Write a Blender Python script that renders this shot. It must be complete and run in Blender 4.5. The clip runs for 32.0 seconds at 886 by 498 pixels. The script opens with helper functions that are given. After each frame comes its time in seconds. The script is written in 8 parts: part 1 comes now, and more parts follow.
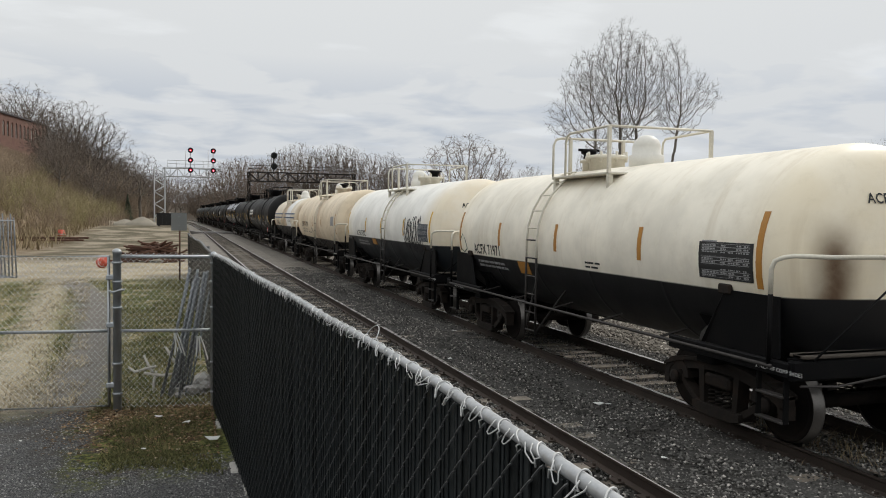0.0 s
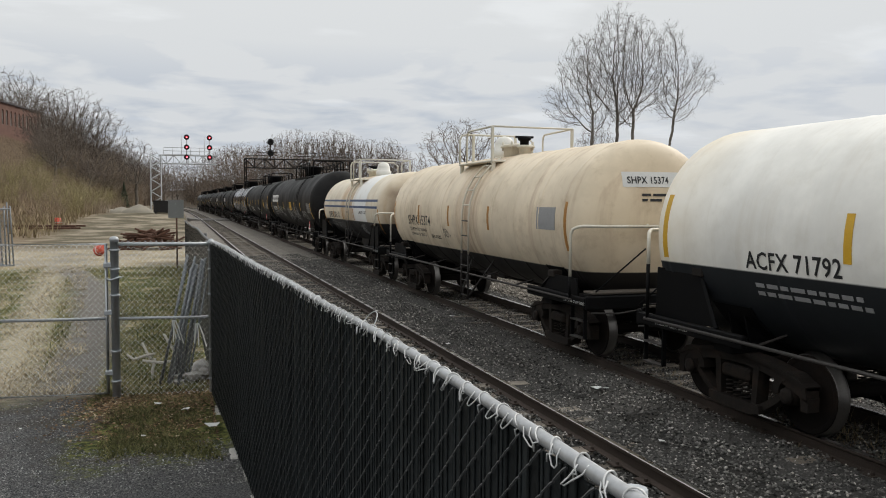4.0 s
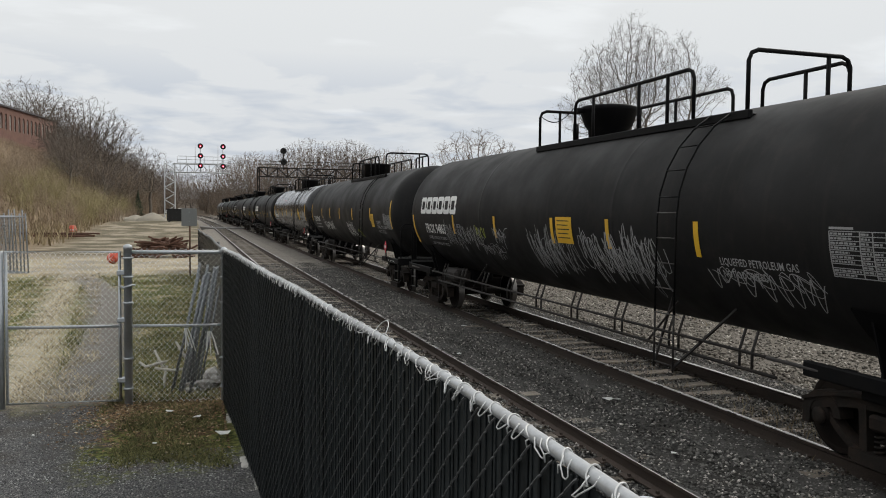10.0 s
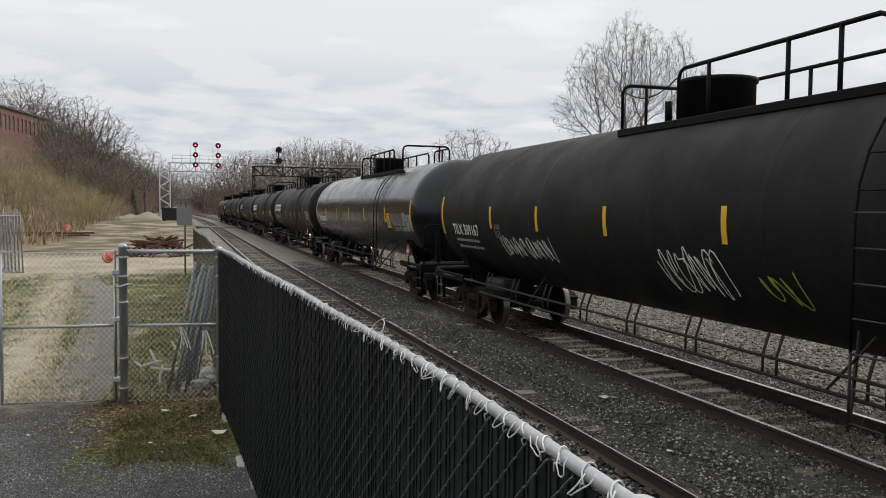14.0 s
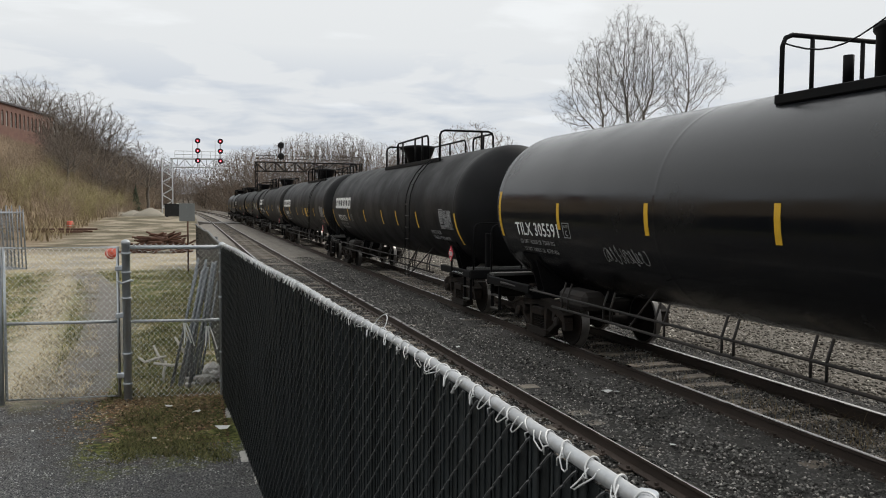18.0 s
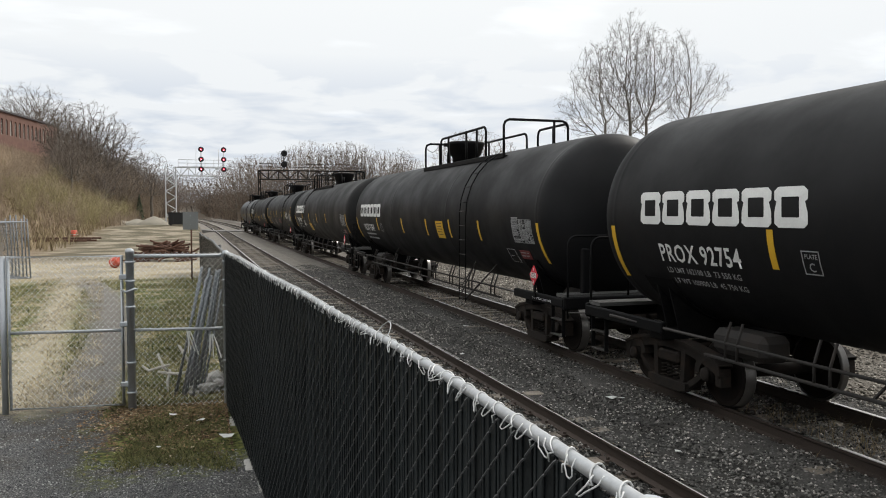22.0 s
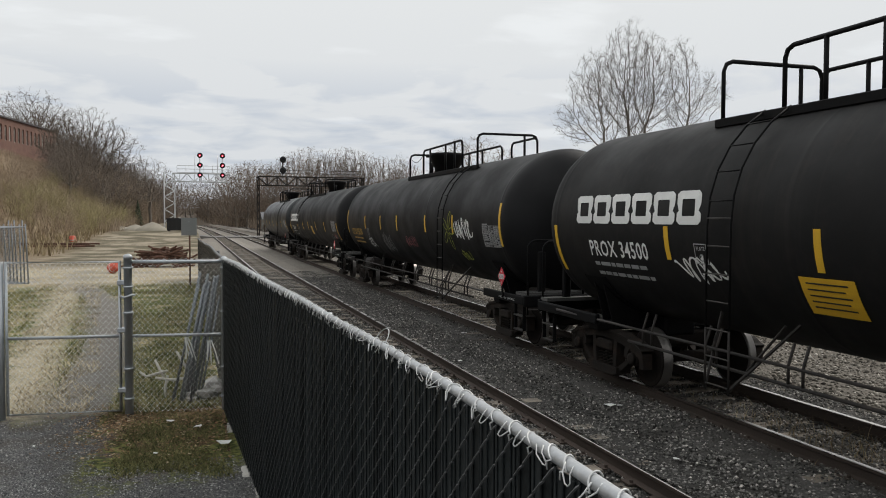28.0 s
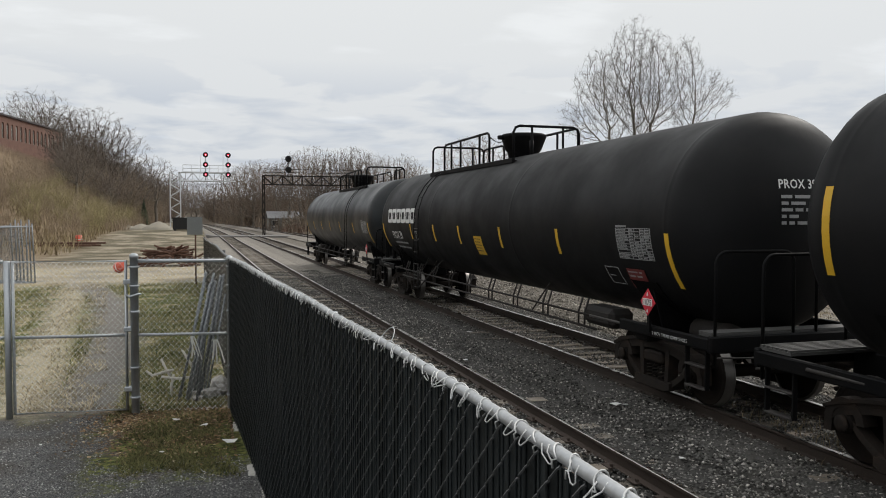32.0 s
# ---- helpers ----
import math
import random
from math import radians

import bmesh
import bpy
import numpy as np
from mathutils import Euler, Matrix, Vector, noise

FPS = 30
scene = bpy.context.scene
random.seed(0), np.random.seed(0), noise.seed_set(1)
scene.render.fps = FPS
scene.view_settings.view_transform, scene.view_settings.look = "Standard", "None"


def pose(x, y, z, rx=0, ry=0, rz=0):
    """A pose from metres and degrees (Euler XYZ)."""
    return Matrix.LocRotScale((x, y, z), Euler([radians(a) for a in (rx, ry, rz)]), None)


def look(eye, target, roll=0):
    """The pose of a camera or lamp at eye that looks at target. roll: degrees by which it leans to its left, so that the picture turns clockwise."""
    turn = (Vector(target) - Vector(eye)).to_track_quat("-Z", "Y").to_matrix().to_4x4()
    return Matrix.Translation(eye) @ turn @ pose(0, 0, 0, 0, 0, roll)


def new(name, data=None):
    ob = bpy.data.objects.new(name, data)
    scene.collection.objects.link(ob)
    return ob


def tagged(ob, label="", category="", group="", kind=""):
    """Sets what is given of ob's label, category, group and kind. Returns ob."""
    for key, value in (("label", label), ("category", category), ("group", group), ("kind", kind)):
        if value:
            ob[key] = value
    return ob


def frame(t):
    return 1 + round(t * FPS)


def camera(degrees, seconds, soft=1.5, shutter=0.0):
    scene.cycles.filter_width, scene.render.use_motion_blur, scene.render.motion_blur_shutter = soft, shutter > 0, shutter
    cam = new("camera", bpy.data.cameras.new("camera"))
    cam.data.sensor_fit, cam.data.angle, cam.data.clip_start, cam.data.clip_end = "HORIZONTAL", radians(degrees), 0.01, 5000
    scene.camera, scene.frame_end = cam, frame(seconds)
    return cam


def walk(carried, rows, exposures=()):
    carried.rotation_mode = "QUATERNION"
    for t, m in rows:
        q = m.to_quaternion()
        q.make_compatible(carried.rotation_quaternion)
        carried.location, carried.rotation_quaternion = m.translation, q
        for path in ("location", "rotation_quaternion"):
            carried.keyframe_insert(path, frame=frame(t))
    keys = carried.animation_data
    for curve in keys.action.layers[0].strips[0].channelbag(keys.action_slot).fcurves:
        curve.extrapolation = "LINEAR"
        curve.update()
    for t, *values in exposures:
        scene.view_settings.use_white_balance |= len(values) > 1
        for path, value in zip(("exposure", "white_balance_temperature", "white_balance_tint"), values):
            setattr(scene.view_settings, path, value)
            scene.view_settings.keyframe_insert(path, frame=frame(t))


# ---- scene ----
# The world's y axis runs along the railway, x to the right of it, z = 0 is the ground at the gate, the rail heads lie at RAIL.
RAIL = -0.30
NEAR_TRACK, FAR_TRACK = 3.71, 7.53
EYE = (0.0, 0.0, 2.30)

cam = camera(58.0, 32.0, soft=1.0)

# seconds, yaw to the right, tilt down, roll
TURNS = [
    (0.0, 18.11, 2.36, 0.71), (0.5, 18.02, 2.21, 0.58), (1.0, 17.88, 2.17, 0.58), (1.5, 17.99, 2.39, 0.56), (2.0, 18.31, 2.63, 0.49),
    (2.5, 18.43, 2.88, 0.42), (3.0, 18.48, 3.02, 0.40), (3.5, 18.43, 3.21, 0.41), (5.5, 17.80, 3.60, 0.25), (6.0, 17.87, 2.95, 0.43),
    (6.5, 18.01, 2.27, 0.55), (7.0, 18.06, 2.07, 0.64), (7.5, 18.03, 2.00, 0.66), (8.0, 17.89, 2.04, 0.70), (8.5, 17.67, 2.11, 0.68),
    (9.0, 17.52, 2.14, 0.77), (9.5, 17.51, 2.32, 0.78), (10.0, 17.45, 2.71, 0.62), (10.5, 17.53, 2.95, 0.44), (11.0, 17.62, 3.00, 0.39),
    (11.5, 17.45, 3.02, 0.42), (12.0, 17.43, 2.90, 0.63), (12.5, 17.62, 2.78, 0.73), (13.0, 17.67, 2.70, 0.73), (13.5, 17.64, 2.72, 0.61),
    (14.0, 17.76, 2.80, 0.53), (14.5, 17.76, 2.73, 0.52), (16.5, 17.73, 2.91, 0.36), (17.0, 17.74, 2.86, 0.35), (17.5, 17.73, 2.97, 0.33),
    (18.0, 17.58, 3.17, 0.30), (18.5, 17.48, 3.41, 0.12), (19.0, 17.42, 3.53, -0.01), (19.5, 17.39, 3.56, -0.04), (20.0, 17.50, 3.58, 0.03),
    (20.5, 17.71, 3.70, 0.05), (21.0, 17.62, 3.75, -0.05), (21.5, 17.42, 3.39, -0.06), (22.0, 17.34, 2.67, -0.03), (22.5, 17.53, 1.91, 0.25),
    (23.0, 17.80, 1.48, 0.32), (23.5, 17.69, 1.53, 0.25), (24.0, 17.39, 1.71, 0.12), (24.5, 17.26, 1.79, 0.17), (25.0, 17.38, 1.62, 0.23),
    (25.5, 17.55, 1.51, 0.40), (27.5, 17.45, 2.01, 0.15), (28.0, 17.45, 2.19, 0.16), (28.5, 17.61, 2.24, 0.18), (29.0, 17.72, 2.35, 0.09),
    (29.5, 17.66, 2.41, 0.04), (30.0, 17.52, 2.47, 0.00), (30.5, 17.53, 2.39, 0.06), (31.0, 17.44, 2.34, 0.09), (31.5, 17.14, 2.35, 0.07),
    (32.0, 17.07, 2.26, 0.10),
]


def aim(yaw, tilt, roll):
    a, b = radians(yaw), radians(tilt)
    target = Vector(EYE) + Vector((math.sin(a) * math.cos(b), math.cos(a) * math.cos(b), -math.sin(b)))
    return look(EYE, target, roll)


walk(cam, [(t, aim(yaw, tilt, roll)) for t, yaw, tilt, roll in TURNS], exposures=[(0.0, -0.10), (8.0, -0.10), (10.0, 0.0), (14.0, 0.05), (20.5, 0.08), (21.5, 0.26), (22.5, 0.26), (23.2, 0.19), (25.5, 0.15), (27.5, -0.02), (32.0, -0.01)])

# ---- light ----
SUN_AZIMUTH, SUN_HEIGHT = 62.0, 40.0   # degrees to the right of +y, degrees up


def build_world():
    world = bpy.data.worlds.new("overcast_sky")
    world.use_nodes = True
    scene.world = world
    nt = world.node_tree
    n, ln = nt.nodes, nt.links
    n.clear()
    out = n.new("ShaderNodeOutputWorld")
    bg = n.new("ShaderNodeBackground")
    sky = n.new("ShaderNodeTexSky")
    sky.sky_type = "NISHITA"
    sky.sun_disc = False
    sky.sun_elevation = radians(SUN_HEIGHT)
    sky.sun_rotation = radians(SUN_AZIMUTH)
    sky.dust_density = 2.0
    tex = n.new("ShaderNodeTexCoord")
    sep = n.new("ShaderNodeSeparateXYZ")
    ln.new(tex.outputs["Generated"], sep.inputs[0])
    # project the view direction on a flat cloud deck
    up = n.new("ShaderNodeMath"); up.operation = "MAXIMUM"; up.inputs[1].default_value = 0.02
    ln.new(sep.outputs["Z"], up.inputs[0])
    off = n.new("ShaderNodeMath"); off.operation = "ADD"; off.inputs[1].default_value = 0.12
    ln.new(up.outputs[0], off.inputs[0])
    dx = n.new("ShaderNodeMath"); dx.operation = "DIVIDE"
    dy = n.new("ShaderNodeMath"); dy.operation = "DIVIDE"
    ln.new(sep.outputs["X"], dx.inputs[0]); ln.new(off.outputs[0], dx.inputs[1])
    ln.new(sep.outputs["Y"], dy.inputs[0]); ln.new(off.outputs[0], dy.inputs[1])
    comb = n.new("ShaderNodeCombineXYZ")
    ln.new(dx.outputs[0], comb.inputs[0]); ln.new(dy.outputs[0], comb.inputs[1])
    noise1 = n.new("ShaderNodeTexNoise")
    noise1.inputs["Scale"].default_value = 2.3
    noise1.inputs["Detail"].default_value = 4.0
    noise1.inputs["Roughness"].default_value = 0.52
    noise1.inputs["Distortion"].default_value = 0.35
    ln.new(comb.outputs[0], noise1.inputs["Vector"])
    ramp = n.new("ShaderNodeValToRGB")
    ramp.color_ramp.elements[0].position = 0.24
    ramp.color_ramp.elements[0].color = (0.0, 0.0, 0.0, 1)
    ramp.color_ramp.elements[1].position = 0.55
    ramp.color_ramp.elements[1].color = (1, 1, 1, 1)
    ln.new(noise1.outputs["Fac"], ramp.inputs[0])
    # cloud colour: grey blue low down, white overhead
    low = n.new("ShaderNodeMapRange")
    low.inputs["From Min"].default_value = 0.0
    low.inputs["From Max"].default_value = 0.30
    ln.new(sep.outputs["Z"], low.inputs["Value"])
    tone = n.new("ShaderNodeMix"); tone.data_type = "RGBA"
    tone.inputs[6].default_value = (6.9, 7.2, 7.55, 1)
    tone.inputs[7].default_value = (8.15, 8.35, 8.42, 1)
    ln.new(low.outputs[0], tone.inputs[0])
    thin = n.new("ShaderNodeMix"); thin.data_type = "RGBA"
    thin.inputs[0].default_value = 0.88
    ln.new(sky.outputs[0], thin.inputs[6])
    thin.inputs[7].default_value = (5.0, 5.6, 6.6, 1)
    # breaks between clouds only in the lower half of the sky
    fade = n.new("ShaderNodeMapRange")
    fade.inputs["From Min"].default_value = 0.09
    fade.inputs["From Max"].default_value = 0.19
    ln.new(sep.outputs["Z"], fade.inputs["Value"])
    cover = n.new("ShaderNodeMath"); cover.operation = "MAXIMUM"
    ln.new(ramp.outputs[0], cover.inputs[0]); ln.new(fade.outputs[0], cover.inputs[1])
    mix = n.new("ShaderNodeMix"); mix.data_type = "RGBA"
    ln.new(cover.outputs[0], mix.inputs[0])
    ln.new(thin.outputs[2], mix.inputs[6]); ln.new(tone.outputs[2], mix.inputs[7])
    # an overcast sky is brightest overhead
    high = n.new("ShaderNodeMapRange"); high.interpolation_type = "SMOOTHSTEP"
    high.inputs["From Min"].default_value = 0.25; high.inputs["From Max"].default_value = 0.95
    high.inputs["To Min"].default_value = 1.0; high.inputs["To Max"].default_value = 1.5
    ln.new(sep.outputs["Z"], high.inputs["Value"])
    # small pale wisps low down
    noise2 = n.new("ShaderNodeTexNoise")
    noise2.inputs["Scale"].default_value = 1.15; noise2.inputs["Detail"].default_value = 5.0; noise2.inputs["Roughness"].default_value = 0.5
    shift = n.new("ShaderNodeMapping"); shift.inputs["Location"].default_value = (3.7, 1.9, 0.0); shift.inputs["Scale"].default_value = (1.0, 1.6, 1.0)
    ln.new(comb.outputs[0], shift.inputs[0]); ln.new(shift.outputs[0], noise2.inputs["Vector"])
    wisp = n.new("ShaderNodeMapRange"); wisp.interpolation_type = "SMOOTHSTEP"
    wisp.inputs["From Min"].default_value = 0.56; wisp.inputs["From Max"].default_value = 0.68
    wisp.inputs["To Min"].default_value = 1.0; wisp.inputs["To Max"].default_value = 1.10
    ln.new(noise2.outputs["Fac"], wisp.inputs["Value"])
    gain = n.new("ShaderNodeMath"); gain.operation = "MULTIPLY"
    ln.new(high.outputs[0], gain.inputs[0]); ln.new(wisp.outputs[0], gain.inputs[1])
    lit = n.new("ShaderNodeVectorMath"); lit.operation = "SCALE"
    ln.new(mix.outputs[2], lit.inputs[0]); ln.new(gain.outputs[0], lit.inputs["Scale"])
    ln.new(lit.outputs[0], bg.inputs["Color"])
    bg.inputs["Strength"].default_value = 0.098
    ln.new(bg.outputs[0], out.inputs[0])


build_world()
sun_data = bpy.data.lights.new("sun", "SUN")
sun_data.energy, sun_data.angle, sun_data.color = 1.5, radians(11), (1.0, 0.95, 0.88)
sun = new("sun", sun_data)
_a, _e = radians(SUN_AZIMUTH), radians(SUN_HEIGHT)
sun.matrix_world = look((40 * math.sin(_a), 40 * math.cos(_a), 40 * math.tan(_e)), (0, 0, 0))


# ---- materials ----
def mat(name, color, rough=0.6, metal=0.0, vary=0.25, scale=3.0, fine=40.0, bump=0.2, bump_dist=0.01, stain=None, stain_amount=0.4, stain_scale=1.2, spec=0.5, coat=0.0):
    """A surface with colour variation at two scales, a stain colour in patches and fine relief."""
    m = bpy.data.materials.new(name)
    m.use_nodes = True
    nt = m.node_tree
    n, ln = nt.nodes, nt.links
    b = n["Principled BSDF"]
    b.inputs["Metallic"].default_value = metal
    b.inputs["Specular IOR Level"].default_value = spec
    b.inputs["Coat Weight"].default_value = coat
    tc = n.new("ShaderNodeTexCoord")
    big = n.new("ShaderNodeTexNoise"); big.inputs["Scale"].default_value = scale; big.inputs["Detail"].default_value = 5
    small = n.new("ShaderNodeTexNoise"); small.inputs["Scale"].default_value = fine; small.inputs["Detail"].default_value = 4
    info = n.new("ShaderNodeObjectInfo")
    for tx in (big, small):
        ln.new(tc.outputs["Object"], tx.inputs["Vector"])
    add = n.new("ShaderNodeMath"); add.operation = "ADD"
    ln.new(big.outputs["Fac"], add.inputs[0]); ln.new(small.outputs["Fac"], add.inputs[1])
    add2 = n.new("ShaderNodeMath"); add2.operation = "MULTIPLY_ADD"; add2.inputs[1].default_value = 0.5
    ln.new(info.outputs["Random"], add2.inputs[0]); ln.new(add.outputs[0], add2.inputs[2])
    rng = n.new("ShaderNodeMapRange")
    rng.inputs["From Min"].default_value = 0.7; rng.inputs["From Max"].default_value = 1.8
    rng.inputs["To Min"].default_value = 1 - vary; rng.inputs["To Max"].default_value = 1 + vary
    ln.new(add2.outputs[0], rng.inputs["Value"])
    mul = n.new("ShaderNodeVectorMath"); mul.operation = "SCALE"
    mul.inputs[0].default_value = color
    ln.new(rng.outputs[0], mul.inputs["Scale"])
    last = mul.outputs[0]
    if stain:
        st = n.new("ShaderNodeTexNoise"); st.inputs["Scale"].default_value = stain_scale; st.inputs["Detail"].default_value = 7
        st.inputs["Roughness"].default_value = 0.65
        ln.new(tc.outputs["Object"], st.inputs["Vector"])
        r2 = n.new("ShaderNodeMapRange")
        r2.inputs["From Min"].default_value = 0.48; r2.inputs["From Max"].default_value = 0.68
        r2.inputs["To Max"].default_value = stain_amount
        ln.new(st.outputs["Fac"], r2.inputs["Value"])
        mx = n.new("ShaderNodeMix"); mx.data_type = "RGBA"
        ln.new(r2.outputs[0], mx.inputs[0]); ln.new(last, mx.inputs[6]); mx.inputs[7].default_value = (*stain, 1)
        last = mx.outputs[2]
    ln.new(last, b.inputs["Base Color"])
    rr = n.new("ShaderNodeMapRange")
    rr.inputs["To Min"].default_value = max(rough - 0.12, 0.03); rr.inputs["To Max"].default_value = min(rough + 0.12, 1)
    ln.new(big.outputs["Fac"], rr.inputs["Value"]); ln.new(rr.outputs[0], b.inputs["Roughness"])
    if bump:
        bp = n.new("ShaderNodeBump"); bp.inputs["Strength"].default_value = bump; bp.inputs["Distance"].default_value = bump_dist
        ln.new(small.outputs["Fac"], bp.inputs["Height"]); ln.new(bp.outputs[0], b.inputs["Normal"])
    return m


def glow(name, color, strength):
    m = bpy.data.materials.new(name)
    m.use_nodes = True
    b = m.node_tree.nodes["Principled BSDF"]
    b.inputs["Base Color"].default_value = (*color, 1)
    b.inputs["Emission Color"].default_value = (*color, 1)
    b.inputs["Emission Strength"].default_value = strength
    return m


GALV = mat("galvanised_steel", (0.40, 0.42, 0.44), 0.45, 0.7, 0.2, 6, 60, 0.1, stain=(0.25, 0.24, 0.22), stain_amount=0.3)
WIRE = mat("galvanised_wire", (0.58, 0.59, 0.59), 0.5, 0.5, 0.3, 20, 90, 0.0)
TIE_WIRE = mat("dull_tie_wire", (0.62, 0.62, 0.61), 0.5, 0.35, 0.3, 20, 90, 0.0)
TOP_RAIL = mat("dull_top_rail", (0.46, 0.47, 0.48), 0.5, 0.6, 0.25, 6, 60, 0.1, stain=(0.2, 0.19, 0.18), stain_amount=0.4)
WIRE_DARK = mat("coated_wire", (0.075, 0.077, 0.077), 0.5, 0.0, 0.3, 20, 90, 0.0, spec=0.35)
SLAT = mat("slat_plastic", (0.0150, 0.0180, 0.0190), 0.42, 0.0, 0.75, 4, 50, 0.1, stain=(0.009, 0.009, 0.0085), stain_amount=0.35, stain_scale=5, spec=0.14)
RUST = mat("rusty_steel", (0.11, 0.055, 0.035), 0.85, 0.2, 0.4, 4, 60, 0.3, stain=(0.06, 0.03, 0.02), stain_amount=0.7)
RAIL_SIDE = mat("rail_side", (0.055, 0.040, 0.032), 0.8, 0.3, 0.4, 3, 60, 0.3)
RAIL_TOP = mat("rail_head", (0.42, 0.40, 0.37), 0.28, 1.0, 0.2, 5, 80, 0.05)
# lighter copy for every second slat: highlight stripes put into the colour
SLAT_HIGHLIT = mat("highlit_slat_plastic", (0.0215, 0.0250, 0.0260), 0.5, 0.0, 0.5, 4, 50, 0.1, spec=0.2)
TIE = mat("weathered_tie", (0.12, 0.10, 0.08), 0.9, 0.0, 0.9, 2.5, 45, 0.6, 0.01, stain=(0.34, 0.30, 0.245), stain_amount=0.8, stain_scale=1.3)
BLACK = mat("black_steel", (0.0052, 0.0052, 0.0057), 0.6, 0.0, 0.4, 2, 40, 0.15, stain=(0.013, 0.011, 0.0095), stain_amount=0.4, stain_scale=2.0, spec=0.09)
TRUCK = mat("grimy_truck_steel", (0.019, 0.0155, 0.0133), 0.85, 0.0, 0.4, 4, 50, 0.3, stain=(0.042, 0.028, 0.020), stain_amount=0.6, stain_scale=4, spec=0.2)
WHEEL = mat("wheel_steel", (0.011, 0.009, 0.008), 0.85, 0.0, 0.4, 6, 50, 0.2, stain=(0.03, 0.02, 0.014), stain_amount=0.5, spec=0.12)
TREAD = mat("worn_tread", (0.17, 0.16, 0.15), 0.38, 0.9, 0.2, 6, 50, 0.05)
WHITE_PAINT = mat("white_enamel", (0.72, 0.70, 0.64), 0.45, 0, 0.1, 2, 30, 0.05)
CREAM_PIPE = mat("cream_pipe", (0.66, 0.62, 0.52), 0.5, 0, 0.15, 5, 40, 0.1, stain=(0.35, 0.24, 0.12), stain_amount=0.3)
YELLOW = mat("yellow_reflector", (0.62, 0.36, 0.02), 0.5, 0, 0.15, 5, 60, 0.0)
ORANGE_BROWN = mat("faded_reflector", (0.42, 0.19, 0.03), 0.6, 0, 0.2, 5, 60, 0.0)
DECAL_WHITE = mat("white_stencil", (0.66, 0.66, 0.64), 0.6, 0, 0.12, 8, 60, 0.0)
DECAL_GREY = mat("faded_stencil", (0.28, 0.28, 0.28), 0.7, 0, 0.2, 8, 60, 0.0)
DECAL_BLACK = mat("black_stencil", (0.015, 0.015, 0.015), 0.6, 0, 0.2, 8, 60, 0.0)
DECAL_YELLOW = mat("yellow_stencil", (0.45, 0.27, 0.05), 0.6, 0, 0.2, 8, 60, 0.0)
PLACARD_RED = mat("red_placard", (0.55, 0.02, 0.04), 0.5, 0, 0.1, 8, 60, 0.0)
GRATE = mat("galvanised_grate", (0.085, 0.083, 0.08), 0.7, 0.3, 0.3, 8, 60, 0.1)
PINK = mat("pink_spray", (0.36, 0.12, 0.13), 0.7, 0, 0.2, 8, 60, 0.0)


# ---- mesh helpers ----
def mesh_from(verts, faces, material=None, smooth=False):
    me = bpy.data.meshes.new("mesh")
    me.from_pydata([tuple(v) for v in verts], [], faces)
    if smooth:
        me.polygons.foreach_set("use_smooth", [True] * len(me.polygons))
    if material:
        me.materials.append(material)
    me.update()
    return me


